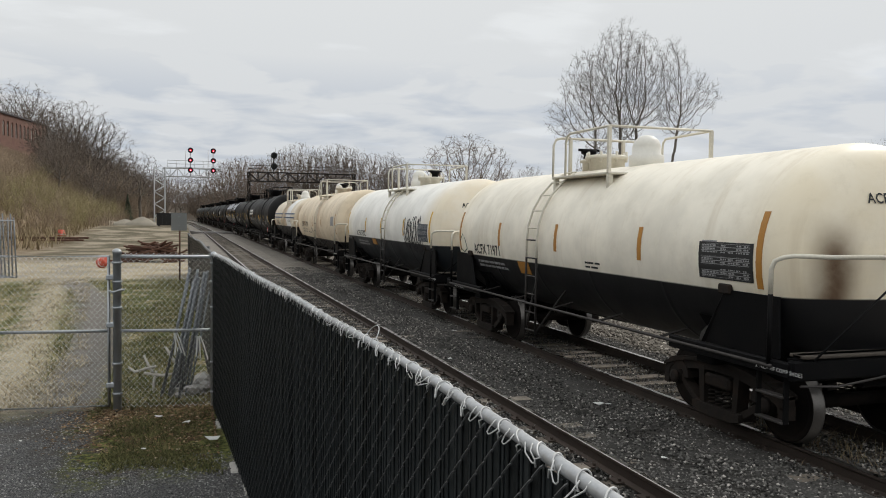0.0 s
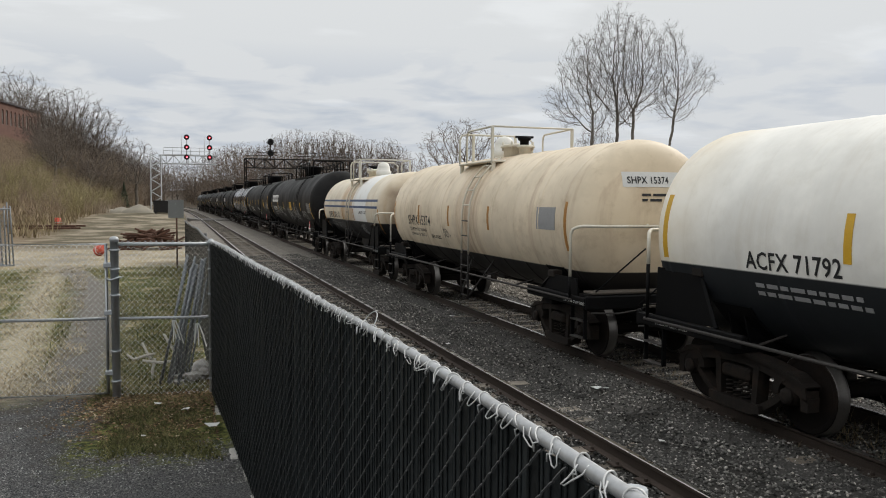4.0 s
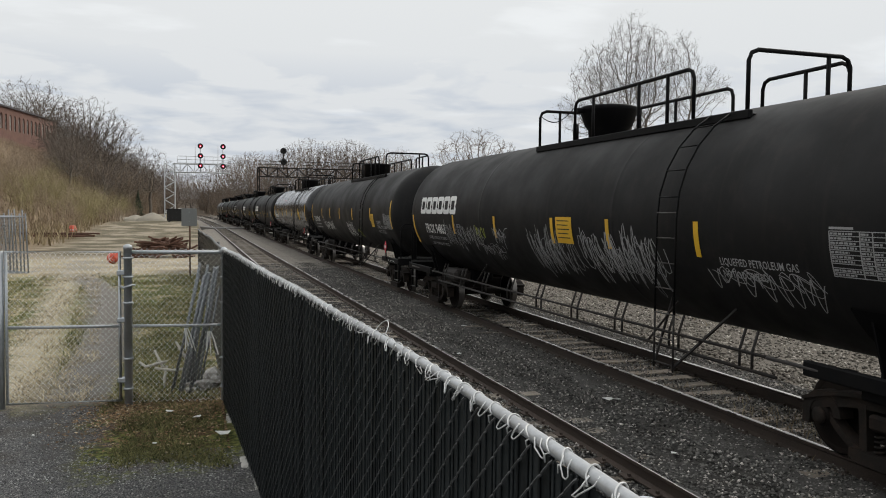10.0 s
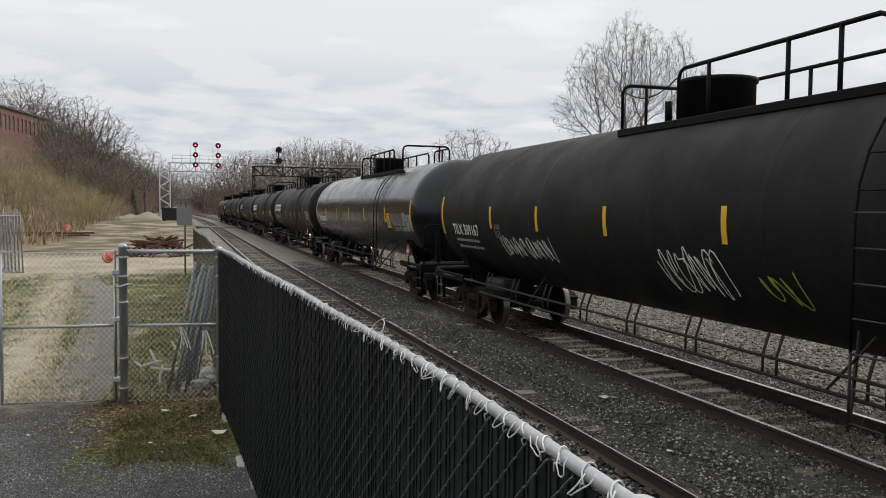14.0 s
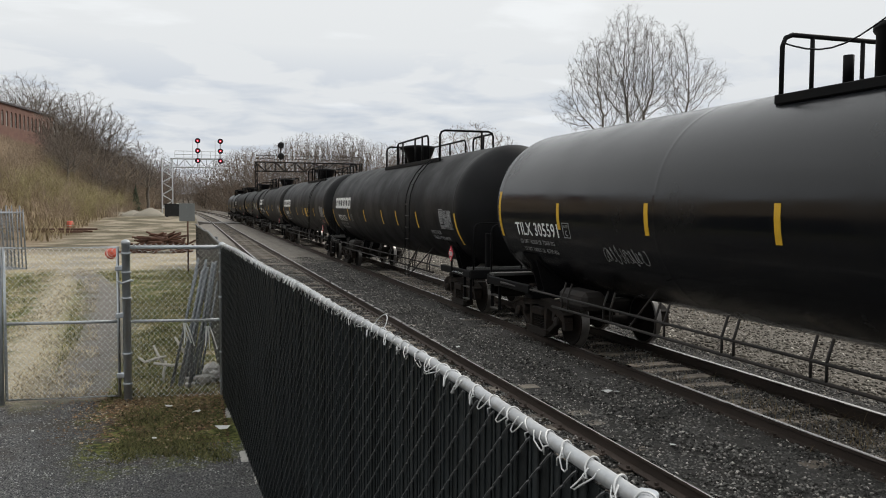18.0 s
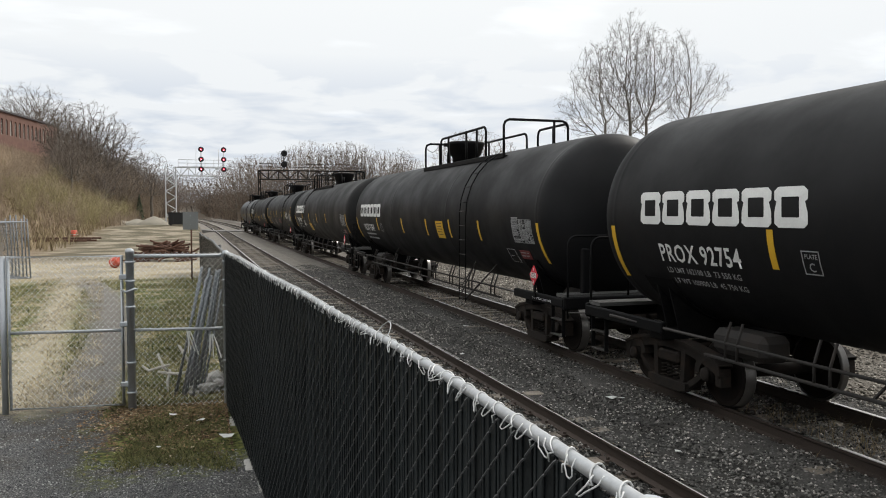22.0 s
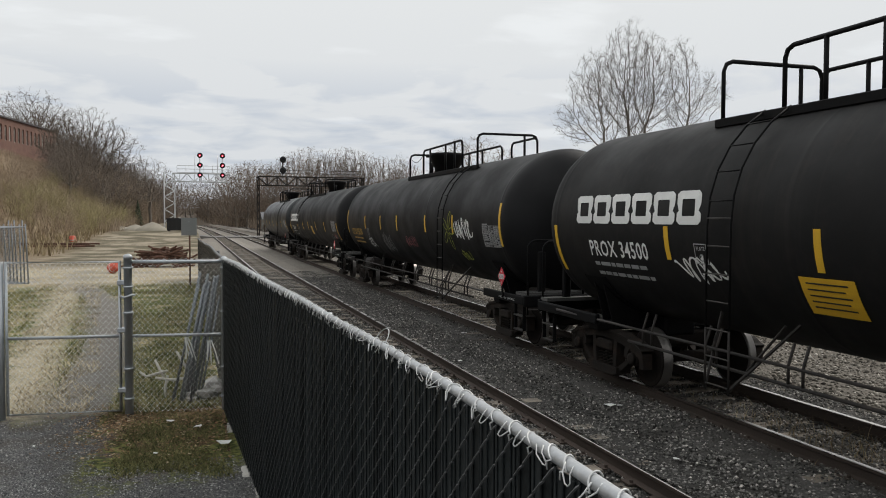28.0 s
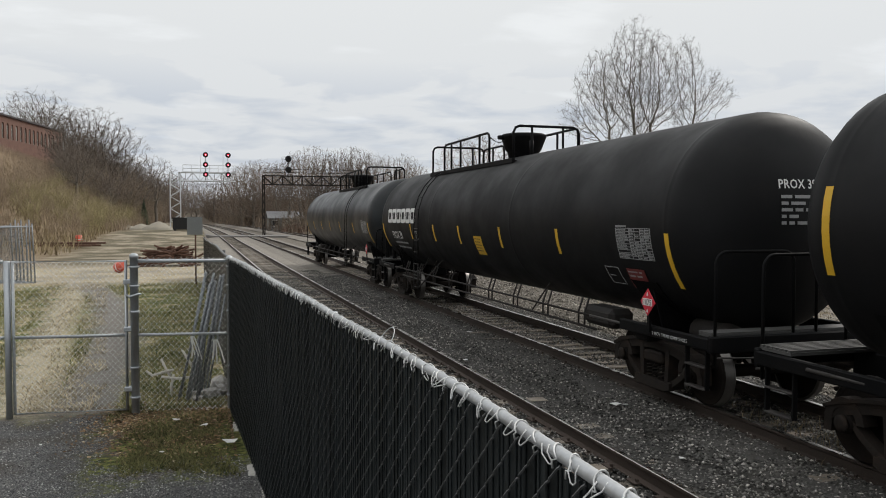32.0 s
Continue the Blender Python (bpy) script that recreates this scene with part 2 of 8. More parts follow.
class Geo:
    """Gathers vertices and faces for one mesh."""

    def __init__(self):
        self.v, self.f, self.s = [], [], []

    def add(self, verts, faces, smooth=False):
        o = len(self.v)
        self.v.extend(tuple(p) for p in verts)
        self.f.extend(tuple(i + o for i in f) for f in faces)
        self.s.extend([smooth] * len(faces))
        return self

    def box(self, x0, x1, y0, y1, z0, z1, b=0.0, m=None):
        """A box with bevelled long edges when b is given."""
        if b <= 0:
            vs = [Vector((x, y, z)) for z in (z0, z1) for y in (y0, y1) for x in (x0, x1)]
            fs = [(0, 2, 3, 1), (4, 5, 7, 6), (0, 1, 5, 4), (2, 6, 7, 3), (0, 4, 6, 2), (1, 3, 7, 5)]
        else:
            b = min(b, (x1 - x0) / 2.01, (y1 - y0) / 2.01, (z1 - z0) / 2.01)
            vs, rings = [], []
            for z, d in ((z0, b), (z0 + b, 0), (z1 - b, 0), (z1, b)):
                ring = [(x0 + b, y0 + d), (x1 - b, y0 + d), (x1 - d, y0 + b), (x1 - d, y1 - b), (x1 - b, y1 - d), (x0 + b, y1 - d), (x0 + d, y1 - b), (x0 + d, y0 + b)]
                rings.append(range(len(vs), len(vs) + 8))
                vs += [Vector((x, y, z)) for x, y in ring]
            fs = [tuple(reversed(rings[0])), tuple(rings[3])]
            for a, c in zip(rings, rings[1:]):
                fs += [(a[i], a[(i + 1) % 8], c[(i + 1) % 8], c[i]) for i in range(8)]
        if m is not None:
            vs = [m @ p for p in vs]
        return self.add(vs, fs)

    def tube(self, pts, r, sides=6, caps=True, closed=False):
        """A round bar through the points; r is one radius or one a point."""
        pts = [Vector(p) for p in pts]
        k = len(pts)
        rs = r if isinstance(r, (list, tuple)) else [r] * k
        vs, fs = [], []
        ref = None
        for i, p in enumerate(pts):
            a, c = pts[i - 1] if i or closed else p, pts[(i + 1) % k] if i < k - 1 or closed else p
            d = (c - a).normalized() if (c - a).length > 1e-9 else Vector((0, 0, 1))
            if ref is None:
                ref = Vector((0, 0, 1)) if abs(d.z) < 0.9 else Vector((1, 0, 0))
            u = (ref - d * ref.dot(d))
            u = u.normalized() if u.length > 1e-6 else d.orthogonal().normalized()
            ref = u
            w = d.cross(u)
            vs += [p + (u * math.cos(2 * math.pi * j / sides) + w * math.sin(2 * math.pi * j / sides)) * rs[i] for j in range(sides)]
        for i in range(k if closed else k - 1):
            n2 = (i + 1) % k
            fs += [(i * sides + j, i * sides + (j + 1) % sides, n2 * sides + (j + 1) % sides, n2 * sides + j) for j in range(sides)]
        o = len(self.f)
        self.add(vs, fs, sides > 4)
        if caps and not closed:
            self.add([], [])
            base = len(self.v) - len(vs)
            self.f.append(tuple(base + j for j in reversed(range(sides)))); self.s.append(False)
            self.f.append(tuple(base + (k - 1) * sides + j for j in range(sides))); self.s.append(False)
        return self

    def lathe(self, profile, sides=32, m=None, smooth=True, caps=True):
        """Turns (radius, height) pairs about z."""
        vs, fs = [], []
        for r, z in profile:
            for j in range(sides):
                a = 2 * math.pi * j / sides
                vs.append(Vector((r * math.cos(a), r * math.sin(a), z)))
        for i in range(len(profile) - 1):
            fs += [(i * sides + j, i * sides + (j + 1) % sides, (i + 1) * sides + (j + 1) % sides, (i + 1) * sides + j) for j in range(sides)]
        if m is not None:
            vs = [m @ p for p in vs]
        self.add(vs, fs, smooth)
        if not caps:
            return self
        base = len(self.v) - len(vs)
        self.f.append(tuple(base + j for j in reversed(range(sides)))); self.s.append(False)
        self.f.append(tuple(base + (len(profile) - 1) * sides + j for j in range(sides))); self.s.append(False)
        return self

    def mesh(self, *materials):
        me = bpy.data.meshes.new("mesh")
        me.from_pydata(self.v, [], self.f)
        me.polygons.foreach_set("use_smooth", self.s)
        for x in materials:
            me.materials.append(x)
        me.update()
        return me


def joined(*pieces):
    """One mesh of several (geo, material) pieces."""
    g, index = Geo(), []
    for i, (geo, _) in enumerate(pieces):
        o = len(g.v)
        g.v += geo.v
        g.f += [tuple(k + o for k in f) for f in geo.f]
        g.s += geo.s
        index += [i] * len(geo.f)
    me = g.mesh(*[x for _, x in pieces])
    me.polygons.foreach_set("material_index", index)
    return me


def part(name, geo, material, parent, label=""):
    """Links a mesh as one part under a thing or a part."""
    me = geo if isinstance(geo, bpy.types.Mesh) else geo.mesh(material)
    ob = new(name, me)
    ob.parent = parent
    if label:
        ob["label"] = label
    return ob


def thing(name, at, label, category, group="", kind=""):
    ob = new(name)
    ob.empty_display_size = 0.2
    ob.location = at
    return tagged(ob, label, category, group, kind)


def arc(c, r, a0, a1, n, plane="xz"):
    """Points on an arc about c, degrees."""
    out = []
    for i in range(n + 1):
        a = radians(a0 + (a1 - a0) * i / n)
        p = Vector(c)
        i0, i1 = "xyz".index(plane[0]), "xyz".index(plane[1])
        p[i0] += r * math.cos(a)
        p[i1] += r * math.sin(a)
        out.append(p)
    return out


# ---- the line of the railway ----
def bend(y):
    """How far the tracks lie to the left of their straight line at y."""
    return -1.03e-4 * max(y - 90, 0) ** 2


def bend_turn(y):
    return 2.06e-4 * max(y - 90, 0)


def travelled(t):
    return 5.249446 * t + 0.0260429 * t * t - 1.71821e-4 * t ** 3


# ---- ground ----
def smooth(a, b, x):
    t = min(max((x - a) / (b - a), 0.0), 1.0)
    return t * t * (3 - 2 * t)


def ground_z(x, y):
    """Height of the ground sheet."""
    xb = x - bend(y)
    z = -0.38 * smooth(22, 60, y) + 1.1 * smooth(60, 104, y)
    z += (RAIL - 0.30 - z) * smooth(0.58, 1.3, xb)              # down to the railway
    z += 13.0 * smooth(9, 34, -x) * smooth(40, 130, y)          # hillside
    z += 16.0 * smooth(34, 160, -x) * smooth(20, 120, y)
    z += 0.9 * smooth(13, 30, xb)
    z += 9.0 * smooth(300, 620, y)
    z += 27 * smooth(120, 260, x) * smooth(20, 130, y) * (1 - smooth(215, 295, y))   # wooded ridge
    if -8 < x < 0.5 and -4 < y < 60:
        z += 0.03 * noise.noise((x * 0.7, y * 0.7, 3.1))
    return z


def spaced(stops):
    out = []
    for a, b, step in stops:
        k = max(1, round((b - a) / step))
        out += [a + (b - a) * i / k for i in range(k)]
    return out + [stops[-1][1]]


def ground_material():
    m = bpy.data.materials.new("verge_ground")
    m.use_nodes = True
    nt = m.node_tree
    n, ln = nt.nodes, nt.links
    b = n["Principled BSDF"]
    geo = n.new("ShaderNodeNewGeometry")
    sep = n.new("ShaderNodeSeparateXYZ"); ln.new(geo.outputs["Position"], sep.inputs[0])

    def noise_at(scale, detail=6, rough=0.6):
        t = n.new("ShaderNodeTexNoise"); t.inputs["Scale"].default_value = scale
        t.inputs["Detail"].default_value = detail; t.inputs["Roughness"].default_value = rough
        ln.new(geo.outputs["Position"], t.inputs["Vector"])
        return t.outputs["Fac"]

    def math_(op, a, c, clamp=False):
        t = n.new("ShaderNodeMath"); t.operation = op; t.use_clamp = clamp
        for i, v in enumerate((a, c)):
            if isinstance(v, (int, float)):
                t.inputs[i].default_value = v
            else:
                ln.new(v, t.inputs[i])
        return t.outputs[0]

    def rng(v, a, c, lo=0.0, hi=1.0):
        t = n.new("ShaderNodeMapRange"); t.interpolation_type = "SMOOTHSTEP"
        t.inputs["From Min"].default_value, t.inputs["From Max"].default_value = a, c
        t.inputs["To Min"].default_value, t.inputs["To Max"].default_value = lo, hi
        ln.new(v, t.inputs["Value"])
        return t.outputs[0]

    def mix(f, a, c):
        t = n.new("ShaderNodeMix"); t.data_type = "RGBA"
        if isinstance(f, float):
            t.inputs[0].default_value = f
        else:
            ln.new(f, t.inputs[0])
        for i, v in ((6, a), (7, c)):
            if isinstance(v, tuple):
                t.inputs[i].default_value = (*v, 1)
            else:
                ln.new(v, t.inputs[i])
        return t.outputs[2]

    x, y = sep.outputs["X"], sep.outputs["Y"]
    n_big, n_mid, n_fine, n_grit = noise_at(0.35), noise_at(1.7), noise_at(14, 8), noise_at(70, 4)
    wob = math_("MULTIPLY", math_("SUBTRACT", n_mid, 0.5), 1.6)
    xw, yw = math_("ADD", x, wob), math_("ADD", y, math_("MULTIPLY", wob, 1.3))
    ragged = math_("MULTIPLY", math_("SUBTRACT", n_fine, 0.5), 1.5)
    gravel = mix(rng(n_grit, 0.36, 0.66), (0.030, 0.030, 0.032), (0.185, 0.183, 0.18))
    path = mix(n_grit, (0.16, 0.145, 0.12), (0.36, 0.33, 0.28))
    dry = mix(rng(n_fine, 0.36, 0.66), (0.12, 0.095, 0.048), (0.55, 0.46, 0.275))
    green = mix(rng(n_fine, 0.38, 0.66), (0.034, 0.044, 0.012), (0.185, 0.19, 0.060))
    grass = mix(rng(math_("ADD", n_mid, math_("MULTIPLY", ragged, 0.09)), 0.47, 0.64), green, dry)
    sand = mix(n_fine, (0.28, 0.235, 0.17), (0.54, 0.47, 0.36))
    litter = mix(rng(n_grit, 0.38, 0.64), (0.03, 0.020, 0.012), (0.22, 0.135, 0.075))
    # grass on the strip behind the gate, with a worn path in it
    tone = grass
    xr = math_("ADD", x, ragged)
    side_a = math_("ABSOLUTE", math_("ADD", math_("ADD", xr, math_("MULTIPLY", wob, 0.6)), math_("ADD", math_("MULTIPLY", y, 0.1), 1.03)), 0)
    dy = math_("SUBTRACT", y, 11.0)
    side_b = math_("ABSOLUTE", math_("ADD", math_("ADD", xr, math_("MULTIPLY", wob, 0.45)), math_("ADD", math_("MULTIPLY", math_("MULTIPLY", dy, dy), 0.0065), 1.33)), 0)
    track_a = rng(side_a, 0.05, 0.62, 0.9, 0.0)
    track_b = rng(side_b, 0.22, 0.72, 1.0, 0.0)
    far = rng(yw, 27, 32)
    tone = mix(math_("MULTIPLY", track_a, rng(n_fine, 0.30, 0.55, 0.8, 1.0)), tone, mix(rng(n_grit, 0.36, 0.62), (0.25, 0.215, 0.15), (0.50, 0.44, 0.335)))
    tone = mix(math_("MULTIPLY", track_b, rng(n_fine, 0.25, 0.50, 0.65, 1.0)), tone, mix(n_grit, (0.10, 0.092, 0.082), (0.25, 0.23, 0.205)))
    yard = mix(rng(n_mid, 0.46, 0.66), mix(rng(n_big, 0.42, 0.60), sand, path), dry)
    tone = mix(far, tone, yard)
    worn = mix(rng(n_big, 0.44, 0.62), mix(n_fine, (0.06, 0.052, 0.034), (0.17, 0.145, 0.095)), mix(n_fine, (0.20, 0.165, 0.12), (0.40, 0.345, 0.26)))
    tone = mix(rng(yw, 40, 50), tone, worn)
    # tall dead grass on the hillside
    hillside = math_("SUBTRACT", 1.0, rng(xw, -12, -7))
    tone = mix(math_("MULTIPLY", hillside, far), tone, mix(n_fine, (0.13, 0.095, 0.06), (0.30, 0.22, 0.14)))
    # leaf litter and mown turf before the gate, black gravel nearer
    near = math_("SUBTRACT", 1.0, rng(yw, 9.6, 10.3))
    turf = mix(rng(math_("ADD", n_mid, math_("MULTIPLY", ragged, 0.12)), 0.42, 0.53), litter, green)
    tone = mix(near, tone, turf)
    lane = math_("MULTIPLY", near, math_("SUBTRACT", 1.0, rng(math_("ADD", xw, math_("MULTIPLY", ragged, 0.4)), -1.2, -0.6)))
    tone = mix(lane, tone, mix(rng(n_mid, 0.4, 0.6), gravel, (0.075, 0.068, 0.06)))
    edge = math_("SUBTRACT", 1.0, rng(math_("ADD", yw, math_("MULTIPLY", ragged, 0.8)), 7.0, 8.0))
    tone = mix(edge, tone, gravel)
    # railway side
    bed = rng(x, 0.6, 0.9)
    tone = mix(bed, tone, mix(n_grit, (0.035, 0.032, 0.030), (0.13, 0.12, 0.108)))
    tone = mix(math_("MULTIPLY", bed, rng(yw, 30, 55)), tone, mix(n_grit, (0.13, 0.115, 0.095), (0.33, 0.295, 0.25)))
    beyond = rng(xw, 12.0, 16.0)
    tone = mix(beyond, tone, mix(rng(n_mid, 0.4, 0.62), mix(n_fine, (0.075, 0.058, 0.038), (0.19, 0.15, 0.10)), mix(n_grit, (0.13, 0.115, 0.095), (0.34, 0.30, 0.25))))
    woods = rng(y, 240, 330)
    tone = mix(woods, tone, mix(n_big, (0.05, 0.04, 0.03), (0.11, 0.085, 0.06)))
    ln.new(tone, b.inputs["Base Color"])
    b.inputs["Roughness"].default_value = 0.95
    b.inputs["Specular IOR Level"].default_value = 0.15
    bp = n.new("ShaderNodeBump"); bp.inputs["Strength"].default_value = 0.7; bp.inputs["Distance"].default_value = 0.03
    ln.new(math_("ADD", n_fine, n_grit), bp.inputs["Height"]); ln.new(bp.outputs[0], b.inputs["Normal"])
    return m


def build_ground():
    xs = spaced([(-1400, -300, 100), (-300, -60, 12), (-60, -12, 2.5), (-12, -4, 0.8), (-4, 0.4, 0.22), (0.4, 1.6, 0.1), (1.6, 12, 1.3), (12, 40, 3), (40, 290, 12.5), (290, 1400, 111)])
    ys = spaced([(-300, -20, 28), (-20, -2, 2), (-2, 12, 0.25), (12, 40, 0.7), (40, 120, 2.5), (120, 300, 9), (300, 700, 40), (700, 1800, 150)])
    vs = [(x, y, ground_z(x, y)) for y in ys for x in xs]
    w = len(xs)
    fs = [(j * w + i, j * w + i + 1, (j + 1) * w + i + 1, (j + 1) * w + i) for j in range(len(ys) - 1) for i in range(w - 1)]
    ob = new("ground", mesh_from(vs, fs, ground_material(), True))
    tagged(ob, "grassy gravel ground with a worn path beside the railway", "ground", kind="structure")


build_ground()

BALLAST = mat("ballast_stone", (0.068, 0.065, 0.061), 0.95, 0, 0.55, 9, 55, 0.9, 0.03, stain=(0.05, 0.043, 0.037), stain_amount=0.6, stain_scale=1.4, spec=0.2)
BALLAST_LIGHT = mat("pale_ballast", (0.15, 0.132, 0.11), 0.95, 0, 0.55, 9, 55, 0.9, 0.03, stain=(0.10, 0.08, 0.06), stain_amount=0.5, stain_scale=1.4, spec=0.2)
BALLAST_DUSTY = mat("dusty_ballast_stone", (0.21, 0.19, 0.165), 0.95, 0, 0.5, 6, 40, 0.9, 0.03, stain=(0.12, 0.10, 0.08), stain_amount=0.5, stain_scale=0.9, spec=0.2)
CONCRETE = mat("worn_concrete", (0.40, 0.385, 0.355), 0.9, 0, 0.3, 4, 40, 0.5, 0.01, stain=(0.12, 0.11, 0.09), stain_amount=0.6)
ROAD = mat("crossing_asphalt", (0.16, 0.15, 0.14), 0.9, 0, 0.25, 2, 50, 0.4)


def strip(profile, x0, ys):
    """Sweeps an x, z profile along the line of the railway."""
    g = Geo()
    k = len(profile)
    vs = [(x0 + bend(y) + px, y, pz) for y in ys for px, pz in profile]
    fs = [(j * k + i, (j + 1) * k + i, (j + 1) * k + i + 1, j * k + i + 1) for j in range(len(ys) - 1) for i in range(k - 1)]
    return g.add(vs, fs)


RAIL_PROFILE = [(0.036, -0.005), (0.036, -0.035), (0.010, -0.055), (0.009, -0.145), (0.070, -0.165), (0.070, -0.178), (-0.070, -0.178), (-0.070, -0.165), (-0.009, -0.145), (-0.010, -0.055), (-0.036, -0.035), (-0.036, -0.005)]


def bed_profile(foot, lift):
    """Half buried ties: the ballast lies higher outside the rails."""
    return [(px, RAIL + pz + lift) for px, pz in ((-2.6, foot), (-1.9, -0.20), (-1.45, -0.167), (-0.85, -0.167), (-0.68, -0.21), (0.68, -0.21), (0.85, -0.167), (1.45, -0.167), (1.9, -0.20), (2.6, foot))]


def build_track(name, x0, label):
    ys = spaced([(-30, 90, 20), (90, 420, 8)])
    bed = strip(bed_profile(-0.34, 0.0), x0, ys)
    root = new(name, bed.mesh(BALLAST))
    tagged(root, label, "railway track", kind="structure")
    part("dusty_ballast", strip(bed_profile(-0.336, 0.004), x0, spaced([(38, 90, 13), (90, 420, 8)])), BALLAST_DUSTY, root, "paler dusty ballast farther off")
    for side in (-1, 1):
        r = strip([(px + side * 0.752, pz + RAIL) for px, pz in RAIL_PROFILE], x0, ys)
        rail = part("rail", r, RAIL_SIDE, root, "rust-brown steel rail")
        top = strip([(side * 0.752 - 0.036, RAIL - 0.005), (side * 0.752 - 0.026, RAIL), (side * 0.752 + 0.026, RAIL), (side * 0.752 + 0.036, RAIL - 0.005)], x0, ys)
        part("rail_head", top, RAIL_TOP, rail, "polished running surface")
    return root


near_track = build_track("track_1", NEAR_TRACK, "empty railway track with brown rails in dark ballast")
far_track = build_track("track_2", FAR_TRACK, "railway track under the train, with worn wooden ties")


# the yard track that leaves on the far side
YARD_TRACK = 14.3
yard_ys = spaced([(78, 90, 6), (90, 420, 8)])
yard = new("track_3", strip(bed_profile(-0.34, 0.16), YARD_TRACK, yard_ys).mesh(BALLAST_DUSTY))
tagged(yard, "weedy yard track in pale dusty ballast", "railway track", kind="structure")
for side in (-1, 1):
    r = part("rail", strip([(px + side * 0.752, pz + RAIL + 0.16) for px, pz in RAIL_PROFILE], YARD_TRACK, yard_ys), RAIL_SIDE, yard, "rust-brown steel rail")
    part("rail_head", strip([(side * 0.752 - 0.036, RAIL + 0.155), (side * 0.752 - 0.026, RAIL + 0.16), (side * 0.752 + 0.026, RAIL + 0.16), (side * 0.752 + 0.036, RAIL + 0.155)], YARD_TRACK, yard_ys), RAIL_TOP, r, "polished running surface")
g = Geo()
for i in range(600):
    y = 78.2 + i * 0.56
    g.box(YARD_TRACK + bend(y) - 1.3, YARD_TRACK + bend(y) + 1.3, y - 0.115, y + 0.115, RAIL - 0.25, RAIL - 0.010)
part("far_ties", g, TIE, yard)["kind"] = "stuff"


# pale ballast beyond the train
shoulder = new("track_shoulder", strip([(1.75, RAIL - 0.195), (2.4, RAIL - 0.24), (4.8, RAIL - 0.28), (7.5, RAIL - 0.05)], FAR_TRACK, spaced([(-30, 90, 6), (90, 240, 8)])).mesh(BALLAST_LIGHT))
tagged(shoulder, "pale gravel shoulder beyond the far track", "gravel", kind="structure")


# ---- the train ----
TANK_R, TANK_Z = 1.50, 2.71   # the tank in hand: its radius and the height of its middle over the rails


def set_tank(r, z):
    global TANK_R, TANK_Z
    TANK_R, TANK_Z = r, z



